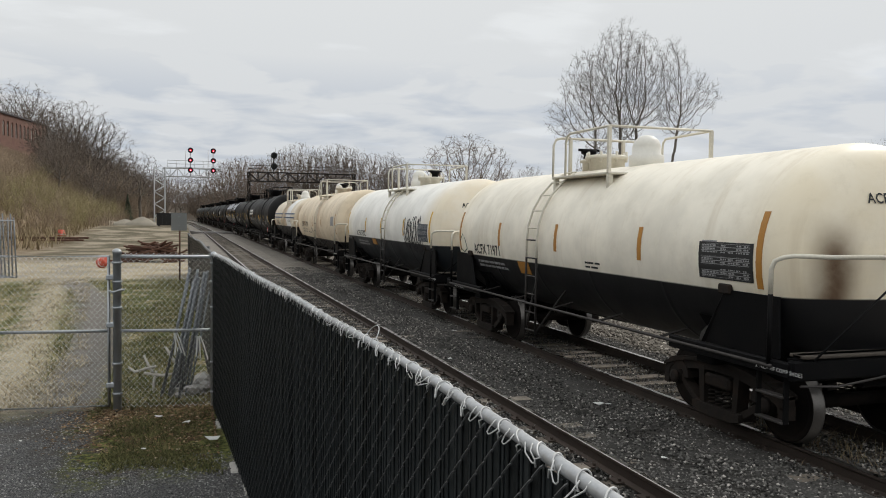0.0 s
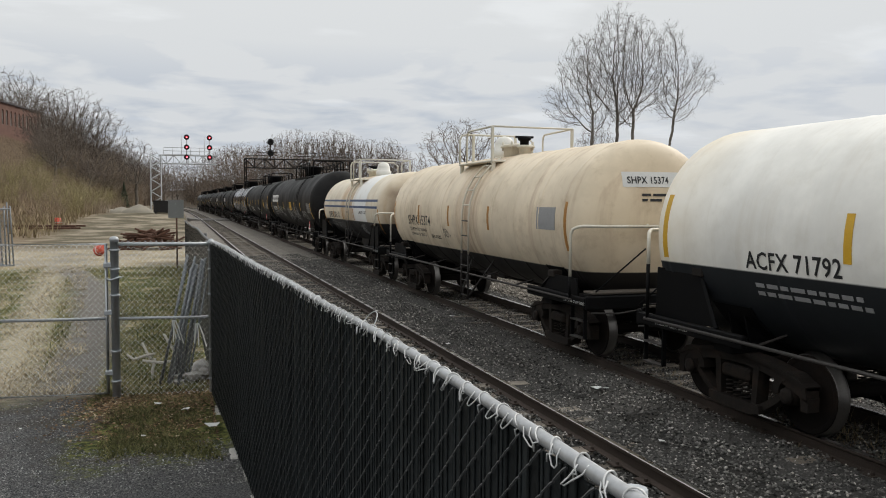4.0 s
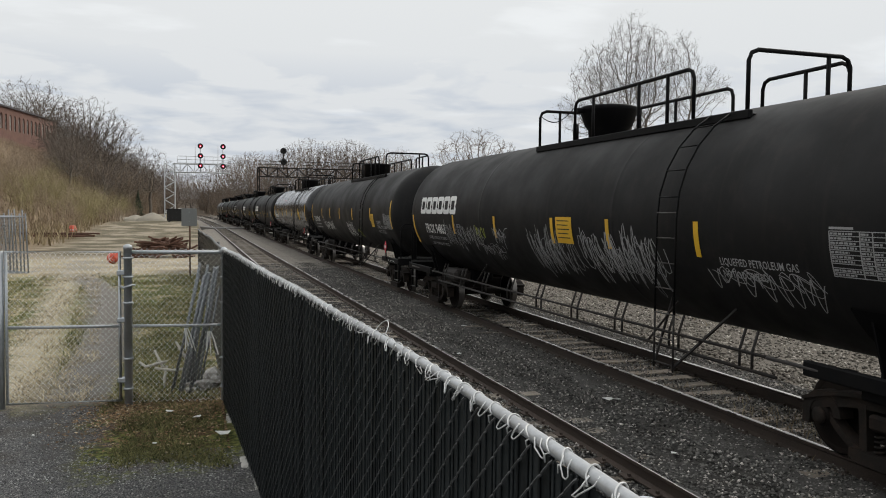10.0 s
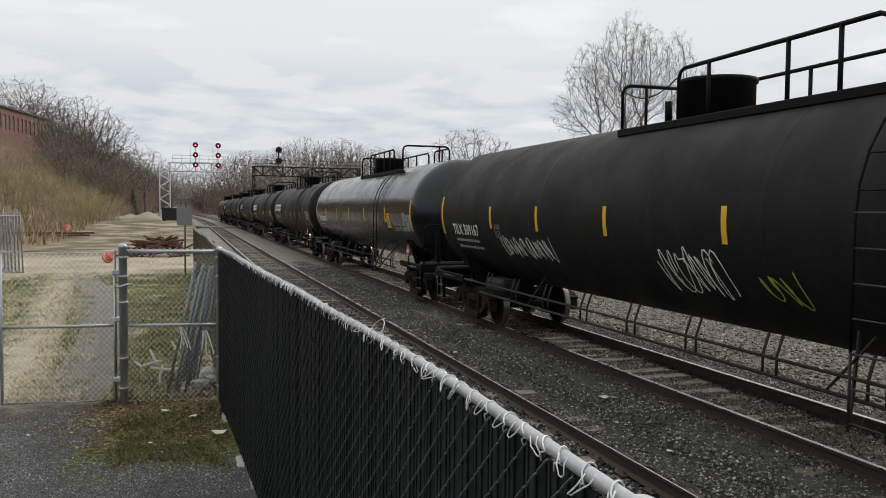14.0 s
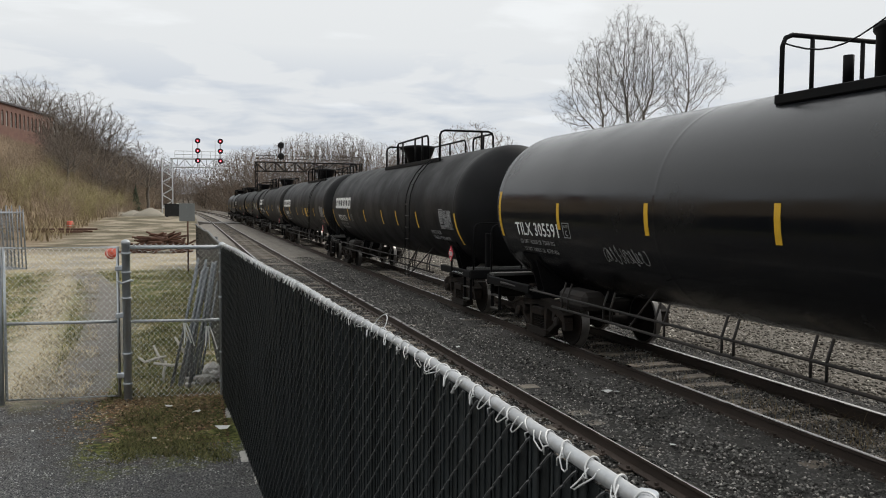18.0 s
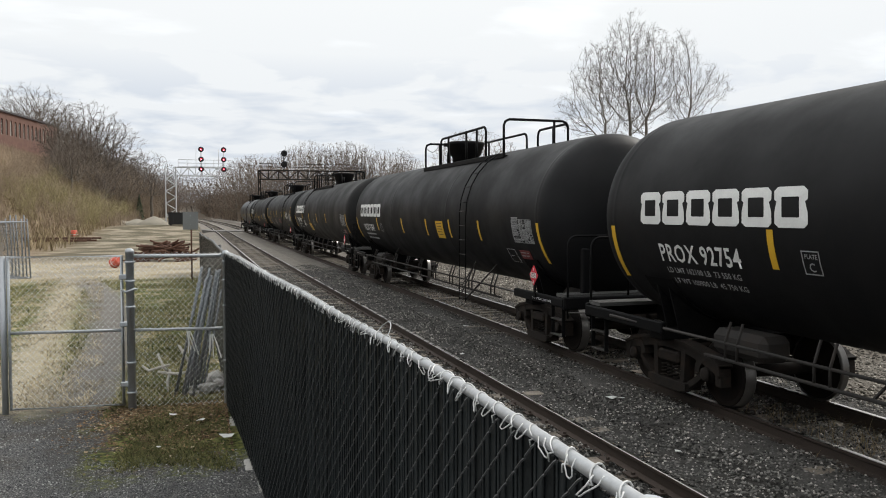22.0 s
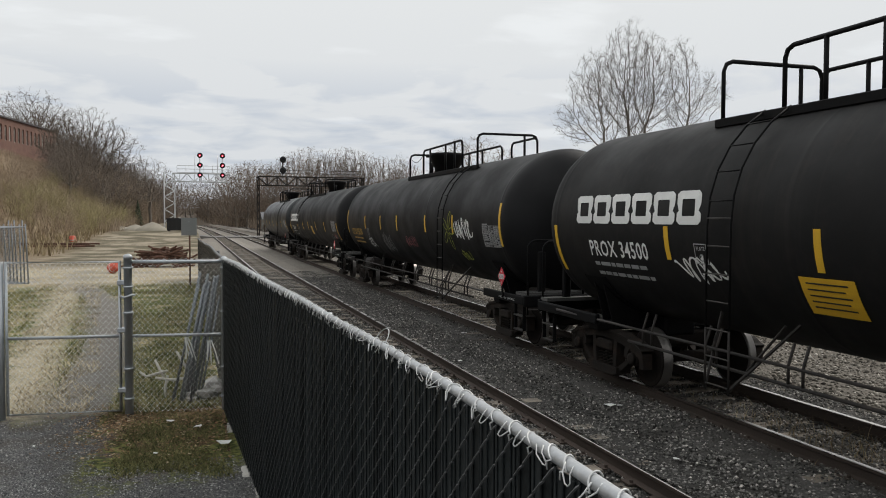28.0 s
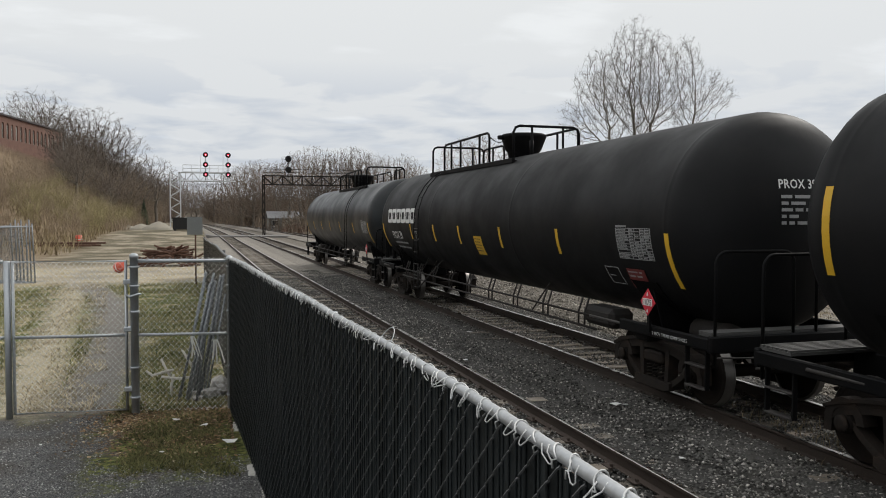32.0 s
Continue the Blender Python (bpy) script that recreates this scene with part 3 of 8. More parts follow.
def tank_paint(name, upper, lower=None, split=1.9, rough=0.5, streak=(0.2, 0.1, 0.04), streak_amount=0.3, grime=(0.1, 0.08, 0.06), grime_amount=0.25, clean=None, spill=None, spot=None, spot_amount=0.0, end_at=0.0, end_color=None, gloss=0.35):
    """Tank paint: an upper and a lower coat, rust streaks that run down, road grime and blotches. clean: a y range painted over."""
    m = bpy.data.materials.new(name)
    m.use_nodes = True
    nt = m.node_tree
    n, ln = nt.nodes, nt.links
    b = n["Principled BSDF"]
    tc = n.new("ShaderNodeTexCoord")
    sep = n.new("ShaderNodeSeparateXYZ"); ln.new(tc.outputs["Object"], sep.inputs[0])

    def noise_at(scale, detail=5, rough_=0.6, stretch=None):
        t = n.new("ShaderNodeTexNoise"); t.inputs["Scale"].default_value = scale
        t.inputs["Detail"].default_value = detail; t.inputs["Roughness"].default_value = rough_
        if stretch:
            mp = n.new("ShaderNodeMapping"); mp.inputs["Scale"].default_value = stretch
            ln.new(tc.outputs["Object"], mp.inputs[0]); ln.new(mp.outputs[0], t.inputs["Vector"])
        else:
            ln.new(tc.outputs["Object"], t.inputs["Vector"])
        return t.outputs["Fac"]

    def rng(v, a, c, lo=0.0, hi=1.0):
        t = n.new("ShaderNodeMapRange"); t.interpolation_type = "SMOOTHSTEP"
        t.inputs["From Min"].default_value, t.inputs["From Max"].default_value = a, c
        t.inputs["To Min"].default_value, t.inputs["To Max"].default_value = lo, hi
        ln.new(v, t.inputs["Value"])
        return t.outputs[0]

    def mul(a, c):
        t = n.new("ShaderNodeMath"); t.operation = "MULTIPLY"; ln.new(a, t.inputs[0])
        if isinstance(c, float):
            t.inputs[1].default_value = c
        else:
            ln.new(c, t.inputs[1])
        return t.outputs[0]

    def mix(f, a, c):
        t = n.new("ShaderNodeMix"); t.data_type = "RGBA"; ln.new(f, t.inputs[0])
        for i, v in ((6, a), (7, c)):
            if isinstance(v, tuple):
                t.inputs[i].default_value = (*v, 1)
            else:
                ln.new(v, t.inputs[i])
        return t.outputs[2]

    blotch, fine = noise_at(0.9), noise_at(22, 4)
    streaks = noise_at(1.0, 6, 0.6, (1.5, 5.0, 0.22))
    shade = tuple(c * 0.84 for c in upper)
    col = mix(rng(blotch, 0.35, 0.65), upper, shade)
    if end_color:
        t = n.new("ShaderNodeMath"); t.operation = "ABSOLUTE"; ln.new(sep.outputs["Y"], t.inputs[0])
        col = mix(mul(rng(t.outputs[0], end_at - 0.9, end_at + 0.9), rng(blotch, 0.25, 0.6, 0.45, 1.0)), col, end_color)
    col = mix(mul(rng(streaks, 0.52, 0.72), streak_amount), col, streak)
    if clean:
        c0, c1, cc = clean
        t = n.new("ShaderNodeMath"); t.operation = "MULTIPLY"
        ln.new(rng(sep.outputs["Y"], c0 - 0.05, c0 + 0.05), t.inputs[0]); ln.new(rng(sep.outputs["Y"], c1 - 0.05, c1 + 0.05, 1.0, 0.0), t.inputs[1])
        col = mix(t.outputs[0], col, cc)
    if spot:
        for sy, width in spot:
            t = n.new("ShaderNodeMath"); t.operation = "ABSOLUTE"
            s = n.new("ShaderNodeMath"); s.operation = "SUBTRACT"; s.inputs[1].default_value = sy
            ln.new(sep.outputs["Y"], s.inputs[0]); ln.new(s.outputs[0], t.inputs[0])
            col = mix(mul(mul(rng(t.outputs[0], 0.0, width, 1.0, 0.0), rng(streaks, 0.32, 0.62)), spot_amount), col, streak)
    if spill:
        sx, width, high, edge = spill
        s = n.new("ShaderNodeMath"); s.operation = "SUBTRACT"; s.inputs[1].default_value = sx
        t = n.new("ShaderNodeMath"); t.operation = "ABSOLUTE"
        ln.new(sep.outputs["X"], s.inputs[0]); ln.new(s.outputs[0], t.inputs[0])
        run = mul(mul(rng(t.outputs[0], 0.0, width, 1.0, 0.0), rng(sep.outputs["Z"], high - 0.55, high, 1.0, 0.0)), rng(sep.outputs["Y"], edge - 0.3, edge, 1.0, 0.0))
        col = mix(mul(run, rng(blotch, 0.2, 0.6, 0.55, 1.0)), col, (0.10, 0.05, 0.022))
    col = mix(mul(rng(noise_at(2.6, 8, 0.7), 0.5, 0.7), grime_amount), col, grime)
    if lower:
        col = mix(rng(sep.outputs["Z"], split - 0.012, split + 0.012, 1.0, 0.0), col, lower)
    ln.new(col, b.inputs["Base Color"])
    ln.new(rng(blotch, 0.2, 0.8, max(rough - 0.1, 0.05), min(rough + 0.12, 1.0)), b.inputs["Roughness"])
    b.inputs["Specular IOR Level"].default_value = gloss
    bp = n.new("ShaderNodeBump"); bp.inputs["Strength"].default_value = 0.08; bp.inputs["Distance"].default_value = 0.004
    ln.new(fine, bp.inputs["Height"]); ln.new(bp.outputs[0], b.inputs["Normal"])
    return m


PAINT_WHITE_A = tank_paint("ivory_tank", (0.93, 0.87, 0.74), (0.010, 0.010, 0.011), 1.75, 0.42, (0.45, 0.33, 0.17), 0.22, (0.52, 0.44, 0.30), 0.18, end_at=5.0, end_color=(0.86, 0.75, 0.55), spill=(-0.82, 0.36, 2.75, -5.1))
PAINT_WHITE_B = tank_paint("white_tank", (0.92, 0.90, 0.84), (0.016, 0.019, 0.022), 1.83, 0.42, (0.50, 0.42, 0.30), 0.15, (0.55, 0.5, 0.4), 0.15, spill=(-0.75, 0.12, 2.0, -5.3), end_at=4.95, end_color=(0.84, 0.74, 0.57))
PAINT_TAN = tank_paint("tan_tank", (0.80, 0.68, 0.51), (0.018, 0.016, 0.014), 1.45, 0.5, (0.30, 0.15, 0.06), 0.35, (0.36, 0.25, 0.13), 0.3, end_at=6.3, end_color=(0.42, 0.30, 0.16), spot=[(-0.6, 1.2)], spot_amount=0.6)
PAINT_SLURRY = tank_paint("cream_tank", (0.76, 0.68, 0.54), (0.014, 0.014, 0.015), 1.86, 0.5, (0.45, 0.25, 0.09), 0.25, (0.45, 0.35, 0.2), 0.25, clean=(-3.2, -0.9, (0.80, 0.80, 0.78)), spot=[(0.7, 1.1), (-0.6, 1.0)], spot_amount=0.75, end_at=5.35, end_color=(0.62, 0.47, 0.31), spill=(-0.60, 0.75, 3.3, -5.1))
PAINT_BLACK = tank_paint("matt_black_tank", (0.0088, 0.0088, 0.0095), None, 0, 0.55, (0.011, 0.010, 0.0095), 0.2, (0.014, 0.012, 0.011), 0.25, gloss=0.15)
PAINT_BLACK_B = tank_paint("dusty_black_tank", (0.010, 0.0097, 0.0097), None, 0, 0.6, (0.026, 0.023, 0.020), 0.4, (0.024, 0.020, 0.018), 0.4, gloss=0.18)
PAINT_GLOSS = tank_paint("glossy_black_tank", (0.006, 0.0065, 0.008), None, 0, 0.19, (0.01, 0.01, 0.01), 0.2, (0.01, 0.01, 0.01), 0.2, gloss=0.42)
PAINT_GREY = tank_paint("grey_black_tank", (0.014, 0.016, 0.018), None, 0, 0.42, (0.03, 0.03, 0.03), 0.4, (0.03, 0.027, 0.024), 0.4, gloss=0.3)


def shell_point(y, a, r=None):
    """A point on the near side of the tank; a: degrees above its middle line."""
    r = TANK_R if r is None else r
    return Vector((-r * math.cos(radians(a)), y, TANK_Z + r * math.sin(radians(a))))


def shell_patch(y0, y1, a0, a1, lift=0.006, lean=0.0, thick=0.004):
    """A thin plate that follows the shell."""
    k = max(2, round(abs(a1 - a0) / 6))
    vs, fs = [], []
    for i in range(k + 1):
        a = a0 + (a1 - a0) * i / k
        d = lean * (i / k - 0.5)
        for y in (y0 + d, y1 + d):
            vs += [shell_point(y, a, TANK_R + lift), shell_point(y, a, TANK_R + lift - thick)]
    for i in range(k):
        o, p = i * 4, i * 4 + 4
        fs += [(o, o + 2, p + 2, p), (o + 1, p + 1, p + 3, o + 3), (o, p, p + 1, o + 1), (o + 2, o + 3, p + 3, p + 2)]
    fs += [(0, 1, 3, 2), (k * 4, k * 4 + 2, k * 4 + 3, k * 4 + 1)]
    return Geo().add(vs, fs)


def face_point(x, z, half, head, lift=0.008):
    """A point on the near domed end, x across and z above the tank's middle."""
    f = min((x * x + z * z) / (TANK_R + lift) ** 2, 0.99)
    return Vector((x, -half - (head + lift) * math.sqrt(1 - f), TANK_Z + z))


def face_lettering(words, size, x, z, half, head=0.74):
    """Stencilled words on the near domed end, upright."""
    cu = bpy.data.curves.new("stencil", "FONT")
    cu.body, cu.size, cu.resolution_u, cu.offset, cu.space_character = words, size / 0.72, 2, size * 0.022, 1.06
    ob = bpy.data.objects.new("stencil", cu)
    me = bpy.data.meshes.new_from_object(ob)
    bpy.data.objects.remove(ob)
    for v in me.vertices:
        v.co = face_point(x + v.co.x * 0.86, z + v.co.y, half, head, 0.012)
    return me


def face_bars(x, z, half, head=0.74, rows=5):
    """Rows of plain bars in place of the small print on the domed end."""
    g = Geo()
    for i, row in enumerate(((0.16, 0.34), (0.10, 0.22), (0.16, 0.12, 0.1), (0.07, 0.14), (0.07, 0.08, 0.2, 0.08))[:rows]):
        px = x + 0.03
        for w in row:
            z0 = z - 0.13 - i * 0.085
            g.add([face_point(px, z0, half, head, 0.012), face_point(px + w, z0, half, head, 0.012), face_point(px + w, z0 + 0.042, half, head, 0.012), face_point(px, z0 + 0.042, half, head, 0.012)], [(0, 1, 2, 3)])
            px += w + 0.04
    return g


def plate_box(y, a):
    """A small outlined square for the clearance plate."""
    g = Geo()
    d = 5.0
    for y0, y1, a0, a1 in ((y - 0.25, y, a + d - 0.5, a + d), (y - 0.25, y, a - d, a - d + 0.5), (y - 0.012, y, a - d, a + d), (y - 0.25, y - 0.238, a - d, a + d)):
        p = shell_patch(y0, y1, a0, a1, 0.006, 0, 0.003)
        g.add(p.v, p.f)
    return g


def lettering(words, size, y, a, lift=0.006, squeeze=1.0):
    """Stencilled words laid on the shell, read from the near side; y: where the first letter starts."""
    cu = bpy.data.curves.new("stencil", "FONT")
    cu.body, cu.size, cu.resolution_u, cu.offset, cu.space_character = words, size / 0.72, 2, size * 0.022, 1.06
    ob = bpy.data.objects.new("stencil", cu)
    me = bpy.data.meshes.new_from_object(ob)
    bpy.data.objects.remove(ob)
    for v in me.vertices:
        ang = a + math.degrees((v.co.y - size / 2) / TANK_R)
        v.co = shell_point(y - v.co.x * squeeze, ang, TANK_R + lift)
    return me


def stroke(points, width, lift=0.006):
    """A sprayed line on the shell through (y, degrees) points."""
    g = Geo()
    vs, fs = [], []
    k = len(points)
    for i, (y, a) in enumerate(points):
        y2, a2 = points[min(i + 1, k - 1)]
        y1, a1 = points[max(i - 1, 0)]
        dy, da = y2 - y1, (a2 - a1) * TANK_R * 0.01745
        ln = math.hypot(dy, da) or 1
        ny, na = -da / ln, dy / ln
        w = width * (0.7 + 0.5 * abs(math.sin(i * 0.9)))
        for sgn in (-1, 1):
            vs.append(shell_point(y + sgn * ny * w / 2, a + math.degrees(sgn * na * w / 2 / TANK_R), TANK_R + lift))
    fs = [(2 * i, 2 * i + 1, 2 * i + 3, 2 * i + 2) for i in range(k - 1)]
    return g.add(vs, fs)


def scribble(seed, y0, a0, count, height, width, step=0.34):
    """A tag of looping sprayed strokes that spells nothing."""
    rnd = random.Random(seed)
    y, line = y0, []
    for _ in range(count):
        h = height * rnd.uniform(0.7, 1.25)
        ph, loops = rnd.uniform(0, 6.28), rnd.uniform(0.7, 1.9)
        dirn = rnd.choice((-1, 1))
        for i in range(17):
            u = i / 16
            line.append((y - step * u * 1.1 - 0.45 * step * math.cos(ph + dirn * u * 6.28 * loops), a0 + math.degrees((h * 0.5 * math.sin(ph * 0.6 + dirn * u * 6.28 * loops) + h * 0.2 * (u - 0.5)) / TANK_R)))
        y -= step * rnd.uniform(0.75, 1.15)
    return stroke(line, width)


def bars(y, a, lines, height, gap):
    """Rows of plain bars in place of small print; lines: row lengths in metres."""
    g = Geo()
    ang = a
    for length in lines:
        pos = 0.0
        rnd = random.Random(int(length * 1000) + int(a * 10))
        while pos < length - 0.02:
            w = min(rnd.uniform(0.08, 0.3), length - pos)
            p = shell_patch(y - pos - w, y - pos, ang, ang + math.degrees(height / TANK_R), 0.006, 0, 0.003)
            g.add(p.v, p.f)
            pos += w + 0.04
        ang -= math.degrees((height + gap) / TANK_R)
    return g


def data_table(y, a, width, height):
    """A ruled inspection table: thin rules, a wide first column and rows of small print as bars."""
    g = Geo()
    rows, cols = 10, (0.0, 0.40, 0.56, 0.72, 0.86, 1.0)
    top = a + math.degrees(height / 2 / TANK_R)
    pitch = math.degrees(height / rows / TANK_R)

    def patch(y0, y1, a0, a1):
        p = shell_patch(y0, y1, a0, a1, 0.006, 0, 0.003)
        g.add(p.v, p.f)

    for i in range(rows + 1):
        ang = top - pitch * i
        patch(y - width, y, ang - 0.16, ang + 0.16)
        if i == rows:
            break
        rnd = random.Random(i * 7 + 3)
        for c0, c1 in zip(cols, cols[1:]):
            if rnd.random() < 0.82:
                pos, stop = c0 + 0.015, c0 + (c1 - c0) * rnd.uniform(0.6, 0.95)
                while pos < stop:
                    w = rnd.uniform(0.02, 0.06)
                    patch(y - min(pos + w, stop) * width, y - pos * width, ang - pitch * 0.74, ang - pitch * 0.30)
                    pos += w + 0.014
    for c in cols:
        patch(y - c * width - 0.006, y - c * width + 0.006, top - pitch * rows, top)
    patch(y - width * 0.32, y, top + 0.7, top + 1.6)
    return g


def emblem_block(y, a, width, height):
    """One slanted hollow block of the emblem: a closed band that follows the shell."""
    deg = math.degrees(height / TANK_R)
    t, w, lean = width * 0.23, 0.25, 0.05

    def loop(u0, u1, v0, v1, c=0.10):
        cu, cv = c * (u1 - u0) * 1.2, c * (v1 - v0)
        return [(u0 + cu, v0), (u1 - cu, v0), (u1, v0 + cv), (u1, v1 - cv), (u1 - cu, v1), (u0 + cu, v1), (u0, v1 - cv), (u0, v0 + cv)]

    rim = [loop(0.0, width, -0.5, 0.5), loop(t, width - t, -0.5 + w, 0.5 - w, 0.04)]
    vs = [shell_point(y - u + lean * v, a + deg * v, TANK_R + lift) for lift in (0.007, 0.003) for ring in rim for u, v in ring]
    fs = []
    for k in range(8):
        n = (k + 1) % 8
        fs += [(k, n, 8 + n, 8 + k), (16 + k, 24 + k, 24 + n, 16 + n), (k, 16 + k, 16 + n, n), (8 + k, 8 + n, 24 + n, 24 + k)]
    return Geo().add(vs, fs)


def tank_mesh(half, material, head=0.74, bands=(), weld=0.0025):
    """Barrel with domed ends, and a raised weld at each band."""
    prof = []
    for i in range(9):
        a = math.pi / 2 * i / 8
        prof.append((TANK_R * math.sin(a) if i else 0.02, -half - head * math.cos(a)))
    for s in sorted(max(-half + 0.14, min(half - 0.14, b)) for b in bands):
        prof += [(TANK_R, s - 0.09), (TANK_R, s - 0.03), (TANK_R + weld, s - 0.012), (TANK_R + weld, s + 0.012), (TANK_R, s + 0.03), (TANK_R, s + 0.09)]
    for i in range(9):
        a = math.pi / 2 * (1 - i / 8)
        prof.append((TANK_R * math.sin(a) if i < 8 else 0.02, half + head * math.cos(a)))
    m = Matrix.Translation((0, 0, TANK_Z)) @ Matrix.Rotation(radians(-90), 4, "X")
    return Geo().lathe(prof, 56, m).mesh(material)


def prism(g, poly, x0, x1):
    """Extrudes a (y, z) outline between x0 and x1."""
    k = len(poly)
    vs = [(x0, y, z) for y, z in poly] + [(x1, y, z) for y, z in poly]
    fs = [tuple(range(k)), tuple(reversed(range(k, 2 * k)))] + [(i, k + i, k + (i + 1) % k, (i + 1) % k) for i in range(k)]
    return g.add(vs, fs)


WHEEL_R = 0.457


def wheel_meshes():
    prof = [(0.09, -0.09), (0.13, -0.09), (0.14, -0.045), (0.33, -0.025), (0.38, -0.07), (0.432, -0.07), (0.445, -0.065)]
    tread = [(0.447, -0.068), (WHEEL_R - 0.004, -0.062), (WHEEL_R, 0.035), (WHEEL_R + 0.022, 0.05), (WHEEL_R + 0.018, 0.072), (0.44, 0.074)]
    inner = [(0.44, 0.073), (0.38, 0.072), (0.33, 0.03), (0.14, 0.05), (0.13, 0.09), (0.09, 0.09)]
    g, t = Geo(), Geo()
    for side in (-1, 1):
        m = Matrix.Translation((side * 0.755, 0, 0)) @ Matrix.Rotation(radians(90 * -side), 4, "Y")
        g.lathe(prof, 28, m); g.lathe(inner, 28, m)
        t.lathe(tread, 28, m, True, False)
        for j in range(3):
            a = radians(120 * j + 20)
            g.box(-0.02, 0.02, -0.02, 0.02, 0, 0.03, 0, Matrix.Translation((side * 1.09, 0.06 * math.cos(a), 0.06 * math.sin(a))) @ Matrix.Rotation(radians(90 * side), 4, "Y"))
        g.lathe([(0.10, 0.0), (0.115, 0.02), (0.115, 0.17), (0.07, 0.19)], 14, Matrix.Translation((side * 0.90, 0, 0)) @ Matrix.Rotation(radians(90 * side), 4, "Y"))
    g.tube([(-0.95, 0, 0), (0.95, 0, 0)], 0.085, 12)
    return joined((g, WHEEL), (t, TREAD))


def side_frame_mesh():
    """A cast truck side: arched top chord, bowed tension member, columns, jaws over the bearings and raised rims."""
    g = Geo()

    def band(upper, lower, x0, x1):
        """A solid between two (y, z) lines of equal length."""
        for (a, b), (c, d) in zip(zip(upper, upper[1:]), zip(lower, lower[1:])):
            prism(g, [a, b, d, c], x0, x1)

    ys = [-1.16 + 2.32 * i / 24 for i in range(25)]
    top = [(y, 0.80 - 0.20 * abs(y / 1.16) ** 2.4) for y in ys]
    under = [(y, z - 0.13 - 0.03 * abs(y)) for y, z in top]
    band(top, under, -0.08, 0.08)
    band([(y, z + 0.012) for y, z in top], [(y, z - 0.03) for y, z in top], -0.11, 0.11)
    for s in (-1, 1):
        # tension member from the jaw down to the spring seat
        line = [(s * (0.80 - 0.52 * u), 0.52 - 0.34 * (u ** 0.8)) for u in [i / 8 for i in range(9)]]
        low = [(y - s * 0.02, z - 0.11) for y, z in line]
        band(line, low, -0.07, 0.07) if s < 0 else band(low, line, -0.07, 0.07)
        # jaw
        ring = [(s * (0.889 + 0.27 * math.cos(a)), 0.46 + 0.27 * math.sin(a)) for a in [math.pi * (0.98 - 1.0 * i / 10) if s > 0 else math.pi * (0.02 + 1.0 * i / 10) for i in range(11)]]
        ring_in = [(s * 0.889 + (y - s * 0.889) * 0.62, 0.46 + (z - 0.46) * 0.62) for y, z in ring]
        band(ring, ring_in, -0.09, 0.09)
        prism(g, [(s * 1.17, 0.48), (s * 1.17, 0.33), (s * 1.07, 0.33), (s * 1.05, 0.48)], -0.08, 0.08)
        # column beside the springs
        prism(g, [(s * 0.30, 0.70), (s * 0.40, 0.70), (s * 0.36, 0.20), (s * 0.27, 0.20)], -0.085, 0.085)
        g.lathe([(0.075, 0.0), (0.09, 0.01), (0.09, 0.035), (0.04, 0.045)], 14, Matrix.Translation((-0.10, s * 0.889, 0.457)) @ Matrix.Rotation(radians(-90), 4, "Y"))
        g.lathe([(0.075, 0.0), (0.09, 0.01), (0.09, 0.035), (0.04, 0.045)], 14, Matrix.Translation((0.10, s * 0.889, 0.457)) @ Matrix.Rotation(radians(90), 4, "Y"))
    prism(g, [(-0.46, 0.14), (-0.46, 0.235), (0.46, 0.235), (0.46, 0.14), (0.30, 0.10), (-0.30, 0.10)], -0.13, 0.13)
    g.box(-0.12, 0.12, -0.25, 0.25, 0.47, 0.63, 0.03)
    return g.mesh(TRUCK)


def spring_mesh():
    g = Geo()
    for y in (-0.14, 0.0, 0.14):
        pts = [(0.055 * math.cos(i * 1.05), y + 0.055 * math.sin(i * 1.05), 0.24 + 0.22 * i / 26) for i in range(27)]
        g.tube(pts, 0.013, 5)
    return g.mesh(TRUCK)


def truck_base_mesh():
    g = Geo()
    g.box(-0.98, 0.98, -0.20, 0.20, 0.48, 0.74, 0.04)
    g.lathe([(0.34, 0.0), (0.34, 0.09), (0.28, 0.12)], 16, Matrix.Translation((0, 0, 0.72)))
    for s in (-1, 1):
        g.box(-0.72, 0.72, s * 0.40 - 0.05, s * 0.40 + 0.05, 0.34, 0.44, 0.02)     # brake beam
        for x in (-0.74, 0.74):
            g.box(x - 0.05, x + 0.05, s * 0.44 - 0.03, s * 0.44 + 0.05, 0.28, 0.58, 0.02)
    return g.mesh(TRUCK)


WHEEL_MESH = wheel_meshes()
FRAME_MESH, SPRING_MESH, BOLSTER_MESH = side_frame_mesh(), spring_mesh(), truck_base_mesh()
cars, wheelsets = [], []


def add_truck(car, y):
    truck = part("truck", BOLSTER_MESH, None, car)
    truck.location = (0, y, 0)
    for s in (-1, 1):
        f = part("side_frame", FRAME_MESH, None, truck, "grimy cast steel side frame"); f.location = (s * 1.0, 0, 0)
        p = part("spring_nest", SPRING_MESH, None, truck); p.location = (s * 1.04, 0, 0)
    for s in (-1, 1):
        w = part("wheelset", WHEEL_MESH, None, truck, "steel wheelset with worn bright treads")
        w.location = (0, s * 0.889, WHEEL_R)
        wheelsets.append(w)
    return truck


